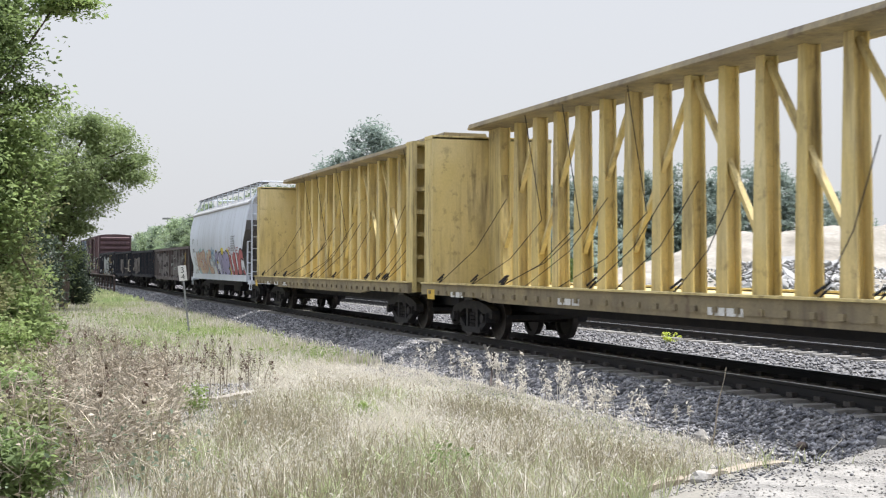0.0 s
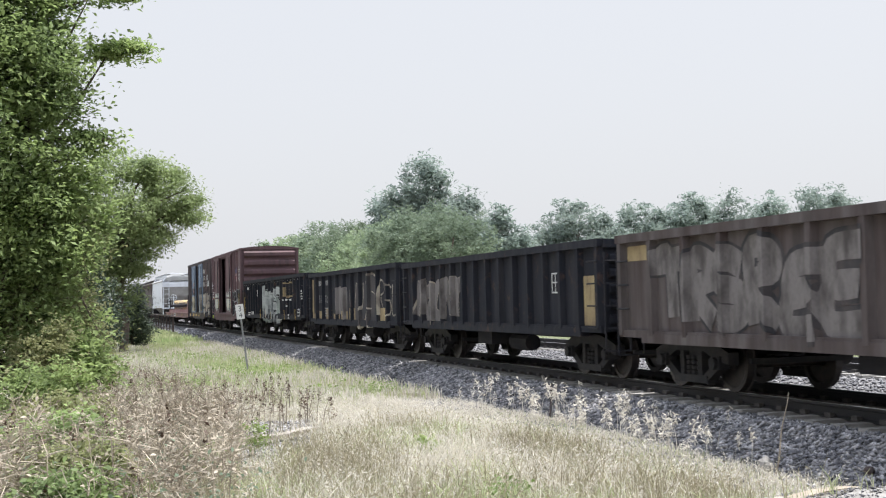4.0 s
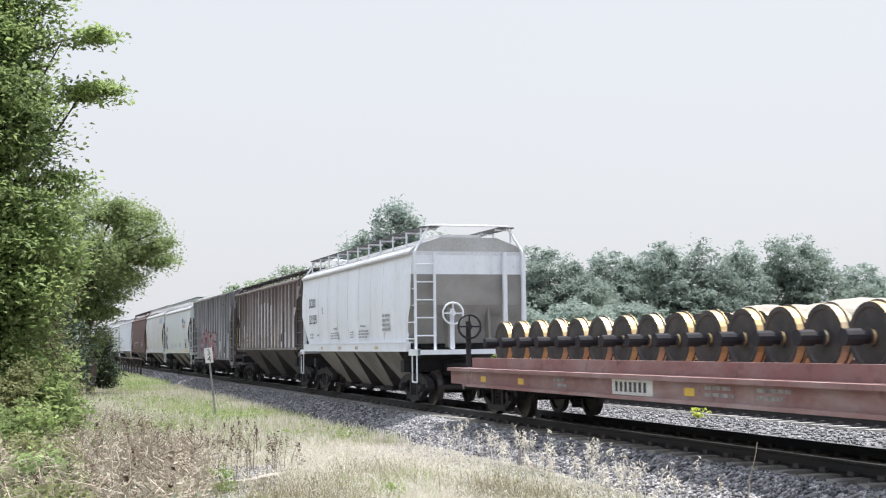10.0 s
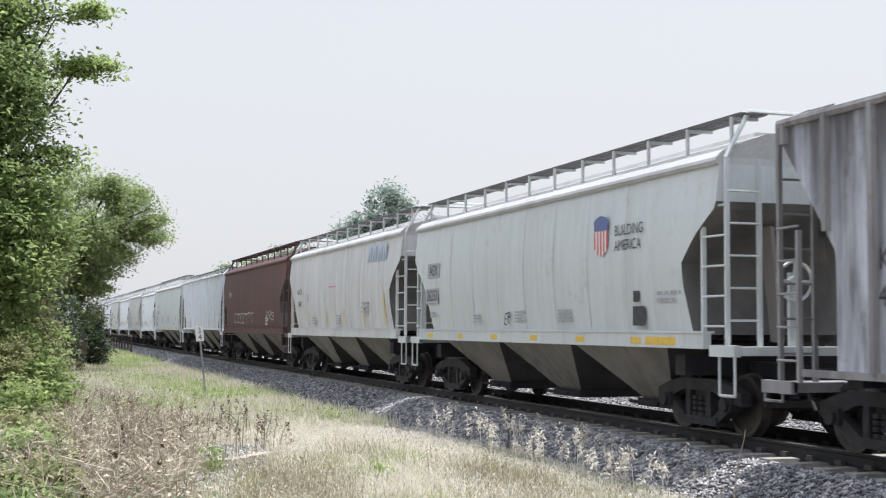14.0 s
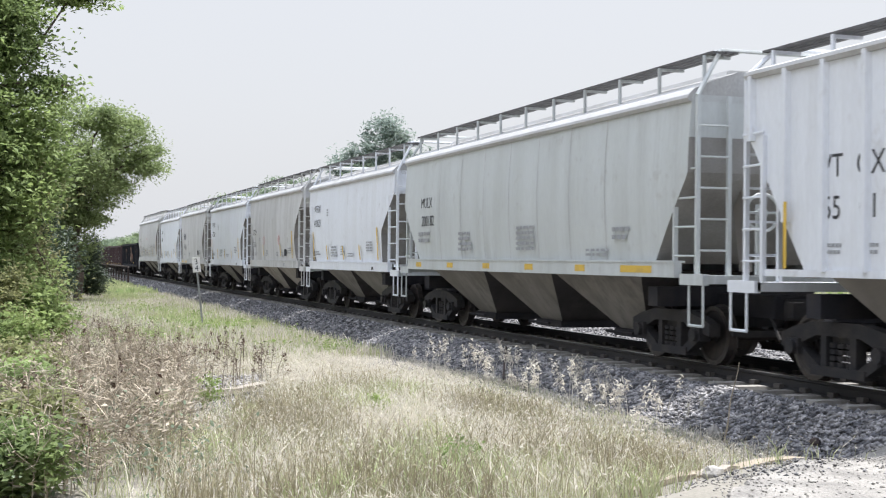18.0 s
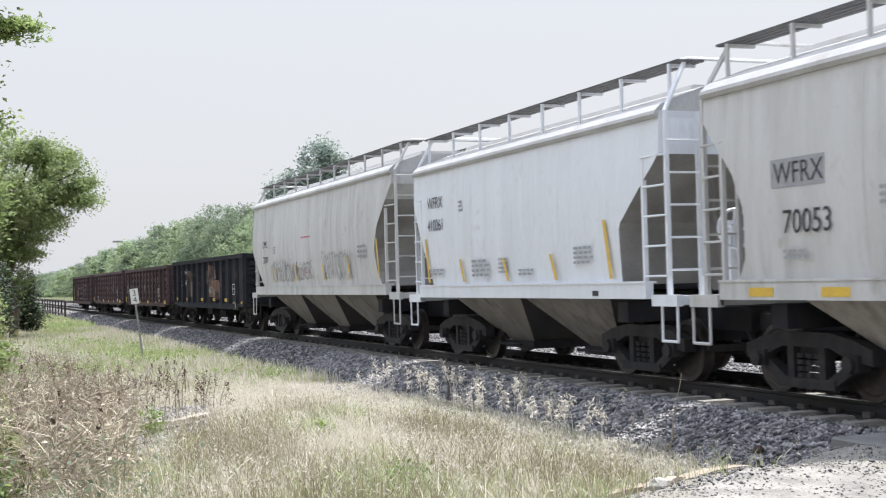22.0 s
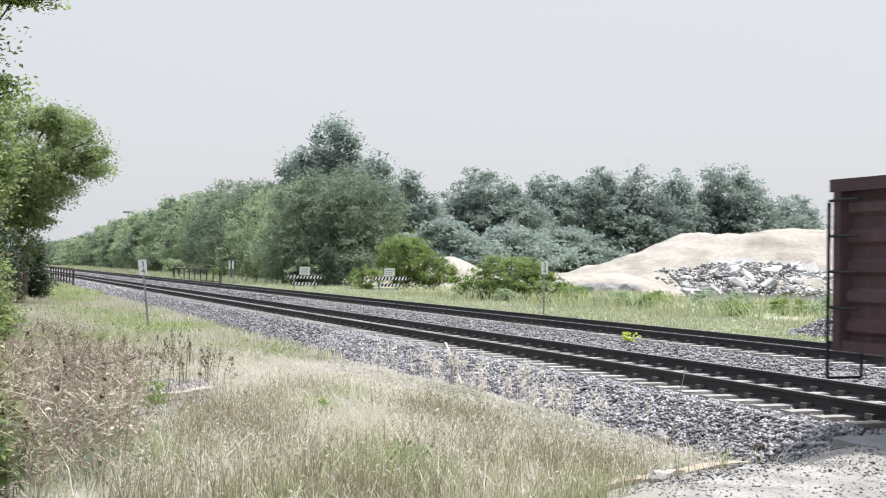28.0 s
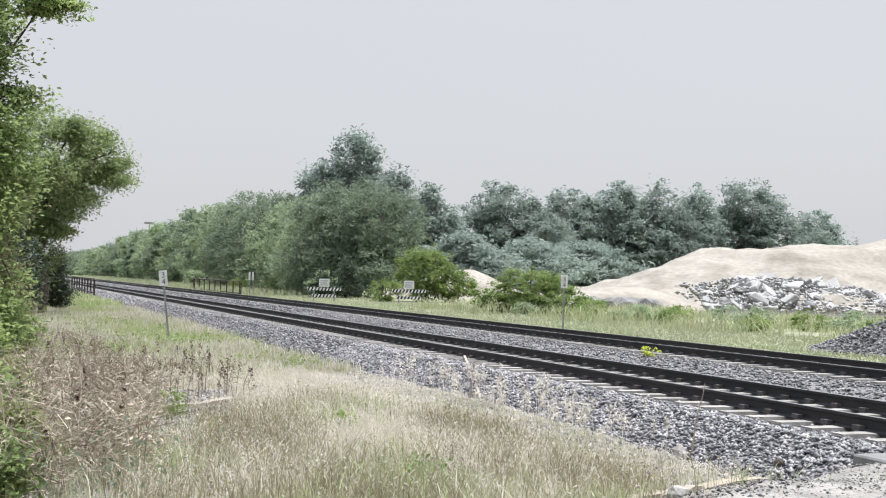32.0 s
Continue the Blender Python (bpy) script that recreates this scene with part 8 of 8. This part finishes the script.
bm = bmesh.new()
rr = random.Random(9)
for k in range(4):
    x, y = rr.uniform(-8.8, -6), rr.uniform(5.6, 7.2)
    for i in range(9):
        a = rr.uniform(-0.5, 0.5) + k * 0.9
        x2, y2 = x + 0.28 * math.cos(a), y + 0.28 * math.sin(a)
        z, z2 = road_z(x, y) + 0.004, road_z(x2, y2) + 0.004
        s = Vector((-(y2 - y), x2 - x, 0)).normalized() * 0.003
        bm.faces.new([bm.verts.new(p) for p in ((x - s.x, y - s.y, z), (x + s.x, y + s.y, z), (x2 + s.x, y2 + s.y, z2), (x2 - s.x, y2 - s.y, z2))])
        x, y = x2, y2
tagged(new("road_cracks", mesh_of("road_cracks", bm, M_DARK)), "dark cracks in the worn road", "cracks", kind="structure")
bm = bmesh.new()
box(bm, -11.1, 8, 8.55, 9.25, -0.45, -0.195)
bmesh.ops.bevel(bm, geom=bm.edges[:], offset=0.02, segments=1, affect="EDGES")
tagged(new("crossing_apron", mesh_of("crossing_apron", bm, M_APRON)), "grey concrete slab beside the rail at the crossing", "apron", kind="structure")


def plank(name, label, a, b, w, t, material, roll=0.0):
    d = Vector(b) - Vector(a)
    bm = bmesh.new()
    ln = d.length
    n = 8
    prev = None
    r = random.Random(int(ln * 100))
    for i in range(n + 1):
        x = ln * i / n
        k = 1 + r.uniform(-0.06, 0.06)
        z = 0.015 * math.sin(i * 1.3)
        ring = [bm.verts.new((x + (r.uniform(-0.06, 0.06) if i in (0, n) else 0), yy * w / 2 * k, z + zz * t / 2)) for yy, zz in ((-1, -1), (1, -1), (1, 1), (-1, 1))]
        if prev:
            for j in range(4):
                bm.faces.new((prev[j], prev[(j + 1) % 4], ring[(j + 1) % 4], ring[j]))
        else:
            bm.faces.new(ring[::-1])
        prev = ring
    bm.faces.new(prev)
    ob = tagged(new(name, mesh_of(name, bm, material)), label, "plank")
    ob.rotation_mode = "QUATERNION"
    ob.rotation_quaternion = d.to_track_quat("X", "Z")
    ob.location = a
    return ob


plank("plank", "pale weathered plank lying at the road edge", (-10.70, 5.65, ground_z(-10.70, 5.65) + 0.06), (-11.42, 7.70, ground_z(-11.42, 7.70) + 0.12), 0.17, 0.05, M_PLANK)
plank("plank", "short broken plank under the longer one", (-10.62, 6.10, ground_z(-10.62, 6.1) + 0.04), (-10.85, 6.60, ground_z(-10.85, 6.6) + 0.05), 0.10, 0.04, M_OLDWOOD)
plank("plank", "short broken plank end in the grass", (-10.2, 5.05, ground_z(-10.2, 5.05) + 0.06), (-10.45, 5.5, ground_z(-10.45, 5.5) + 0.07), 0.12, 0.04, M_PLANK)
plank("plank", "old grey plank lying on bare gravel", (-19.35, 2.50, ground_z(-19.35, 2.5) + 0.10), (-20.75, 4.20, ground_z(-20.75, 4.2) + 0.12), 0.20, 0.07, M_OLDWOOD)
plank("stick", "thin dry branch lying on the ballast", (-20.6, 8.2, -0.60), (-25.4, 9.7, -0.12), 0.05, 0.04, M_OLDWOOD)
plank("stick", "thin reddish branch lying on the ballast", (-21.3, 8.25, -0.58), (-23.6, 9.2, -0.16), 0.04, 0.03, M_RUSTIRON)


def rock(name, label, x, y, z, s, material, seed):
    bm = bmesh.new()
    bmesh.ops.create_icosphere(bm, subdivisions=2, radius=1)
    r = random.Random(seed)
    off = r.uniform(0, 50)
    for v in bm.verts:
        v.co *= 1 + 0.35 * noise.noise(v.co * 1.2 + Vector((off, 0, 0)))
        v.co = Vector((v.co.x * s[0], v.co.y * s[1], v.co.z * s[2]))
    ob = tagged(new(name, mesh_of(name, bm, material)), label, "rock")
    ob.location, ob.rotation_euler = (x, y, z), (0, 0, r.uniform(0, 6))
    return ob


rock("rock", "white broken concrete lump by the plank", -10.25, 6.0, ground_z(-10.25, 6.0) + 0.04, (0.11, 0.09, 0.07), M_TIE, 1)
rock("rock", "pale stone on the ballast's foot", -13.9, 8.15, -0.56, (0.11, 0.09, 0.10), M_TIE, 2)
rock("rock", "rusty brown lump beside the road", -12.3, 8.5, -0.46, (0.07, 0.06, 0.05), M_RUSTIRON, 3)

# dry stalk standing before the ballast
bm = bmesh.new()
prev = None
for i in range(9):
    cx, cy, cz, rr2 = -13.5 + 0.02 * math.sin(i * 1.1), 8.05 + 0.025 * i, -0.62 + 0.12 * i, 0.013 - 0.001 * i
    ring = [bm.verts.new((cx + rr2 * math.cos(k * 1.2566), cy + rr2 * math.sin(k * 1.2566), cz)) for k in range(5)]
    if prev:
        for k in range(5):
            bm.faces.new((prev[k], prev[(k + 1) % 5], ring[(k + 1) % 5], ring[k]))
    prev = ring
bm.faces.new(prev)
tagged(new("dry_stalk", mesh_of("dry_stalk", bm, M_PLANK)), "tall dry weed stalk before the ballast", "stalk")


def mile_post(x, y, z, height, lean, face, label):
    t = thing("mile_post", label, "sign post")
    t.matrix_basis = pose(x, y, z) @ pose(0, 0, 0, lean, 0, 0) @ pose(0, 0, 0, 0, 0, face)
    bm = bmesh.new()
    prism(bm, [(-0.03, -0.02), (0.03, -0.02), (0.03, 0.0), (0.012, 0.025), (-0.012, 0.025), (-0.03, 0.0)], "z", -0.3, height)
    part("post", bm, M_GALV, t)
    bm = bmesh.new()
    box(bm, -0.125, 0.125, -0.034, -0.024, height - 0.42, height + 0.05)
    bmesh.ops.bevel(bm, geom=bm.edges[:], offset=0.006, segments=1, affect="EDGES")
    plate = part("plate", bm, M_SIGN, t, "small white number plate")
    for text, zz in (("3", height - 0.17), ("4", height - 0.38)):
        ob = lettering(text, 0.18, M_BLACK_INK, plate, -0.055, zz, -0.0365, name="figure")
    return t


mile_post(-40.6, 5.64, ground_z(-40.6, 5.64), 2.15, 6.5, 80, "leaning grey mile post with a white plate")
mile_post(-43.3, 20.4, -0.5, 2.15, -0.5, 68, "dark mile post with a white plate")


def barricade(x, y, z, label):
    t = thing("barricade", label, "barricade")
    t.location, t.rotation_euler = (x, y, z), (0, 0, radians(76))
    for zz, w in ((0.95, 2.5), (0.45, 1.8)):
        bm = bmesh.new()
        box(bm, -w / 2, w / 2, -0.03, 0.03, zz - 0.11, zz + 0.11)
        rail = part("board", bm, M_SIGN, t)
        n = round(w / 0.26)
        for i in range(n):
            bm = bmesh.new()
            a = -w / 2 + w * i / n
            prism(bm, [(a, zz - 0.11), (a + 0.12, zz - 0.11), (a + 0.22, zz + 0.11), (a + 0.10, zz + 0.11)], "y", -0.036, -0.032)
            part("stripe", bm, M_DARK, rail)
    for s in (-1, 1):
        bm = bmesh.new()
        box(bm, s * 0.75 - 0.05, s * 0.75 + 0.05, 0.03, 0.12, -0.2, 1.15)
        part("leg", bm, M_GALV, t)
    bm = bmesh.new()
    box(bm, -0.38, 0.38, -0.05, -0.02, 1.12, 1.72)
    part("notice", bm, M_SIGN, t, "plain white notice board")
    bm = bmesh.new()
    box(bm, -0.3, 0.3, -0.056, -0.052, 1.52, 1.60)
    box(bm, -0.3, 0.2, -0.056, -0.052, 1.36, 1.44)
    box(bm, -0.3, 0.25, -0.056, -0.052, 1.22, 1.29)
    part("notice_lines", bm, M_GREY_INK, t)
    return t


barricade(-93.3, 24.3, -0.5, "striped black and white road barricade with notice")
barricade(-90.4, 30.0, -0.5, "striped black and white road barricade with notice")


def bridge_rail(x0, x1, y, z, label, n=8):
    t = thing("bridge_railing", label, "railing")
    for k, zz in enumerate((0.15, 1.15)):
        bm = bmesh.new()
        rod(bm, (x0, y, z + zz), (x1, y, z + zz), 0.05, 8)
        part("rail", bm, M_RUSTIRON, t)
    for i in range(n + 1):
        x = x0 + (x1 - x0) * i / n
        bm = bmesh.new()
        box(bm, x - 0.05, x + 0.05, y - 0.05, y + 0.05, z - 0.6, z + 1.2)
        part("post", bm, M_RUSTIRON, t)
    for x, d in ((x0, -1), (x1, 1)):
        bm = bmesh.new()
        rod(bm, (x, y, z + 1.15), (x + d * 0.6, y, z + 1.05), 0.05, 6)
        rod(bm, (x + d * 0.6, y, z + 1.05), (x + d * 0.6, y, z - 0.1), 0.05, 6)
        part("end_loop", bm, M_RUSTIRON, t)
    return t


bridge_rail(-122.0, -98.5, 8.1, -0.35, "dark rusty iron railing on a small rail bridge")
bridge_rail(-131.0, -107.0, 20.6, -0.35, "dark rusty iron railing on a small rail bridge")
bm = bmesh.new()
box(bm, -122.5, -98, 7.8, 8.05, -1.2, -0.45)
tagged(new("bridge_abutment", mesh_of("bridge_abutment", bm, M_BALLAST)), "grey concrete bridge edge beside the track", "bridge", kind="structure")
for k, (x, y) in enumerate(((-111.0, 22.5), (-112.5, 22.5))):
    t = thing("notice_board", "small plain white board on a post", "notice board", "boards by the bridge")
    bm = bmesh.new()
    box(bm, x - 0.3, x + 0.3, y - 0.02, y + 0.02, 0.9, 1.6)
    part("board", bm, M_SIGN, t)
    bm = bmesh.new()
    box(bm, x - 0.04, x + 0.04, y + 0.02, y + 0.08, -0.6, 1.6)
    part("post", bm, M_GALV, t)


# sand heap and broken concrete
def heap(name, label, cx, cy, rx, ry, h, material, seed, turn=0.0, flat=0.0, n=56, rough=0.5):
    c, s = math.cos(turn), math.sin(turn)

    def fz(u, v):
        d = math.sqrt((u / rx) ** 2 + (v / ry) ** 2)
        k = max(0.0, 1 - d)
        k = min(1.0, k / max(0.001, 1 - flat)) ** 1.1
        return -0.7 + h * k + rough * k * noise.noise((u * 0.12 + seed, v * 0.12, 0)) + 0.18 * rough * noise.noise((u * 0.6, v * 0.6, seed))
    us = [-rx + 2 * rx * i / n for i in range(n + 1)]
    vs = [-ry + 2 * ry * i / n for i in range(n + 1)]
    verts = [(cx + u * c - v * s, cy + u * s + v * c, fz(u, v)) for u in us for v in vs]
    faces = [(i * (n + 1) + j, (i + 1) * (n + 1) + j, (i + 1) * (n + 1) + j + 1, i * (n + 1) + j + 1) for i in range(n) for j in range(n)]
    me = bpy.data.meshes.new(name)
    me.from_pydata(verts, [], faces)
    me.materials.append(material)
    for p in me.polygons:
        p.use_smooth = True
    return tagged(new(name, me), label, "heap")


heap("sand_heap", "broad pale sand heap with a flat top", -95.0, 78.0, 17, 36, 5.2, M_SAND, 3, 0.0, 0.55, 110, 1.7)
heap("sand_heap", "low tongue of pale sand", -92.0, 47.0, 11, 10, 1.7, M_SAND, 8, radians(32), 0.3, 40, 0.6)
heap("sand_heap", "small pale sand heap behind the bushes", -128, 48.0, 10, 8, 3.0, M_SAND, 13, 0.3, 0.2, 30, 0.6)
heap("gravel_heap", "dark grey gravel heap beside the far track", -31.0, 25.6, 4.2, 2.4, 1.2, M_BALLAST, 21, 0.2, 0.1, 34, 0.25)
stones("gravel_heap_stones", "loose stones on a gravel heap", 2600, -34.5, -27.5, 23.6, 27.6, 0.11, lambda x, y: -0.62 + 1.22 * min(1.0, max(0.0, 1 - math.sqrt(((x + 31) / 4.2) ** 2 + ((y - 25.6) / 2.4) ** 2)) / 0.9) ** 1.05, 71)
rs = random.Random(17)
slab_mesh = []
for k in range(5):
    bm = bmesh.new()
    bmesh.ops.create_cube(bm, size=1)
    for v in bm.verts:
        v.co.x *= 1 + rs.uniform(-0.35, 0.35)
        v.co.y *= 1 + rs.uniform(-0.35, 0.35)
        v.co.z *= 0.36 + rs.uniform(-0.1, 0.12)
    bmesh.ops.bevel(bm, geom=bm.edges[:], offset=0.06, segments=1, affect="EDGES")
    slab_mesh.append(mesh_of("slab", bm, M_RUBBLE))
heap("rubble_bed", "bed of crushed concrete under broken slabs", -77.6, 58.5, 3.6, 11.5, 1.5, M_SAND, 31, -0.13, 0.25, 40, 0.6)
pile = thing("rubble_heap", "heap of broken grey concrete slabs", "rubble")
for i in range(280):
    u, v = rs.uniform(0, 1), rs.random()
    bx, by = -76.5 + u * 3, 47.5 + u * 22
    z = -0.6 + (0.3 + 2.3 * v) * (0.35 + 0.65 * math.sin(math.pi * min(1, 0.2 + u)))
    ob = part("slab", slab_mesh[i % 5], None, pile)
    k = rs.choice((0.4, 0.55, 0.7, 0.9, 1.2)) * rs.uniform(0.8, 1.15)
    ob.location = (bx - 5.0 * v + rs.uniform(-0.8, 0.8), by + 0.6 * v + rs.uniform(-0.8, 0.8), z)
    ob.scale = (k, k, k)
    ob.rotation_euler = (rs.uniform(-0.7, 0.7), rs.uniform(-0.7, 0.7), rs.uniform(0, 6))
r17 = np.random.default_rng(17)
pu, pv = r17.random(2600), r17.random(2600)
pp = np.column_stack([-76.5 + pu * 3 - 5 * pv + r17.uniform(-1, 1, 2600), 47.5 + 22 * pu + 0.6 * pv + r17.uniform(-1, 1, 2600), -0.55 + (0.3 + 2.3 * pv) * (0.35 + 0.65 * np.sin(np.pi * np.minimum(1, 0.2 + pu)))])
tagged(new("rubble_fines", solids_mesh("rubble_fines", STONE_V, STONE_F, pp, r17.uniform(0.12, 0.55, (2600, 3)), r17.uniform(0, 6, 2600), M_RUBBLE)), "small lumps of broken concrete", "rubble", kind="stuff")
for i, (x, y) in enumerate(((-84.0, 43.5), (-83, 44.5), (-82, 45.5), (-85, 42.6))):
    rock("rubble_rock", "grey lump of dumped asphalt", x, y, -0.3, (1.3, 1.0, 0.7), M_ASPHALT, 40 + i)
# low concrete barriers
for i in range(9):
    x, y = -66.5 + i * 2.1, 44.0 + i * 2.9
    t = thing("concrete_barrier", "low pale concrete barrier block in the weeds", "barrier", "barrier row")
    bm = bmesh.new()
    prism(bm, [(-0.3, -0.7), (0.3, -0.7), (0.26, -0.45), (0.1, 0.0), (0.08, 0.1), (-0.08, 0.1), (-0.1, 0.0), (-0.26, -0.45)], "x", -1.7, 1.7)
    b = part("block", bm, M_TIE, t)
    t.location, t.rotation_euler = (x, y, -0.1), (0, 0, radians(54))
bm = bmesh.new()
for k in range(2):
    ring = [(0.42 * math.cos(a * math.pi / 8) + k * 1.1, 0.42 * math.sin(a * math.pi / 8)) for a in range(16)]
    prism(bm, ring, "z", -0.7, 0.25)
t = tagged(new("barrel", mesh_of("barrel", bm, M_RUSTIRON)), "pair of dark drums by the barriers", "barrel")
t.location = (-58.0, 49.5, 0)

# far sheds and mast
for x, y, w, d, h, lab in ((-222, 188, 60, 24, 9.8, "long white flat-roofed shed in the distance"), (-235, 118, 26, 14, 7.6, "grey shed half hidden by trees")):
    t = thing("shed", lab, "building")
    t.location, t.rotation_euler = (x, y, -0.7), (0, 0, radians(-52))
    bm = bmesh.new()
    box(bm, -w / 2, w / 2, -d / 2, d / 2, 0, h)
    part("wall", bm, M_SHED, t)
    bm = bmesh.new()
    box(bm, -w / 2 - 0.2, w / 2 + 0.2, -d / 2 - 0.2, d / 2 + 0.2, h, h + 0.5)
    part("roof", bm, M_GALV, t)
    for k in range(3):
        bm = bmesh.new()
        box(bm, -w * 0.3 + k * w * 0.28 - 1.6, -w * 0.3 + k * w * 0.28 + 1.6, -3, 0, h + 0.5, h + 1.9)
        part("roof_unit", bm, M_GALV, t)
    for k in range(6):
        bm = bmesh.new()
        box(bm, -w / 2 + (k + 0.3) * w / 6, -w / 2 + (k + 0.6) * w / 6, -d / 2 - 0.06, -d / 2 - 0.01, h * 0.55, h * 0.7)
        part("window", bm, M_DARK, t)
t = thing("light_mast", "tall thin floodlight mast far off", "light mast")
t.location = (-356.8, 43.5, -0.6)
bm = bmesh.new()
ring_rod(bm, Vector((0, 0, 0)), Vector((0, 0, 15.4)), 0.22, 0.10, 8)
part("pole", bm, M_GALV, t)
bm = bmesh.new()
box(bm, -0.15, 0.15, -1.4, 1.4, 14.8, 15.3)
part("lamp_bar", bm, M_GALV, t)


def motions():
    for ws, start, z in LOAD:
        walk(ws, [(t, pose(start + SPEED * t, TRACK_Y, z)) for t in (0.0, 8.0, 16.0, 24.0, 32.0)])
    for car, middle in TRAIN:
        walk(car, [(t, pose(middle + SPEED * t, TRACK_Y, 0)) for t in (0.0, 8.0, 16.0, 24.0, 32.0)])


motions()
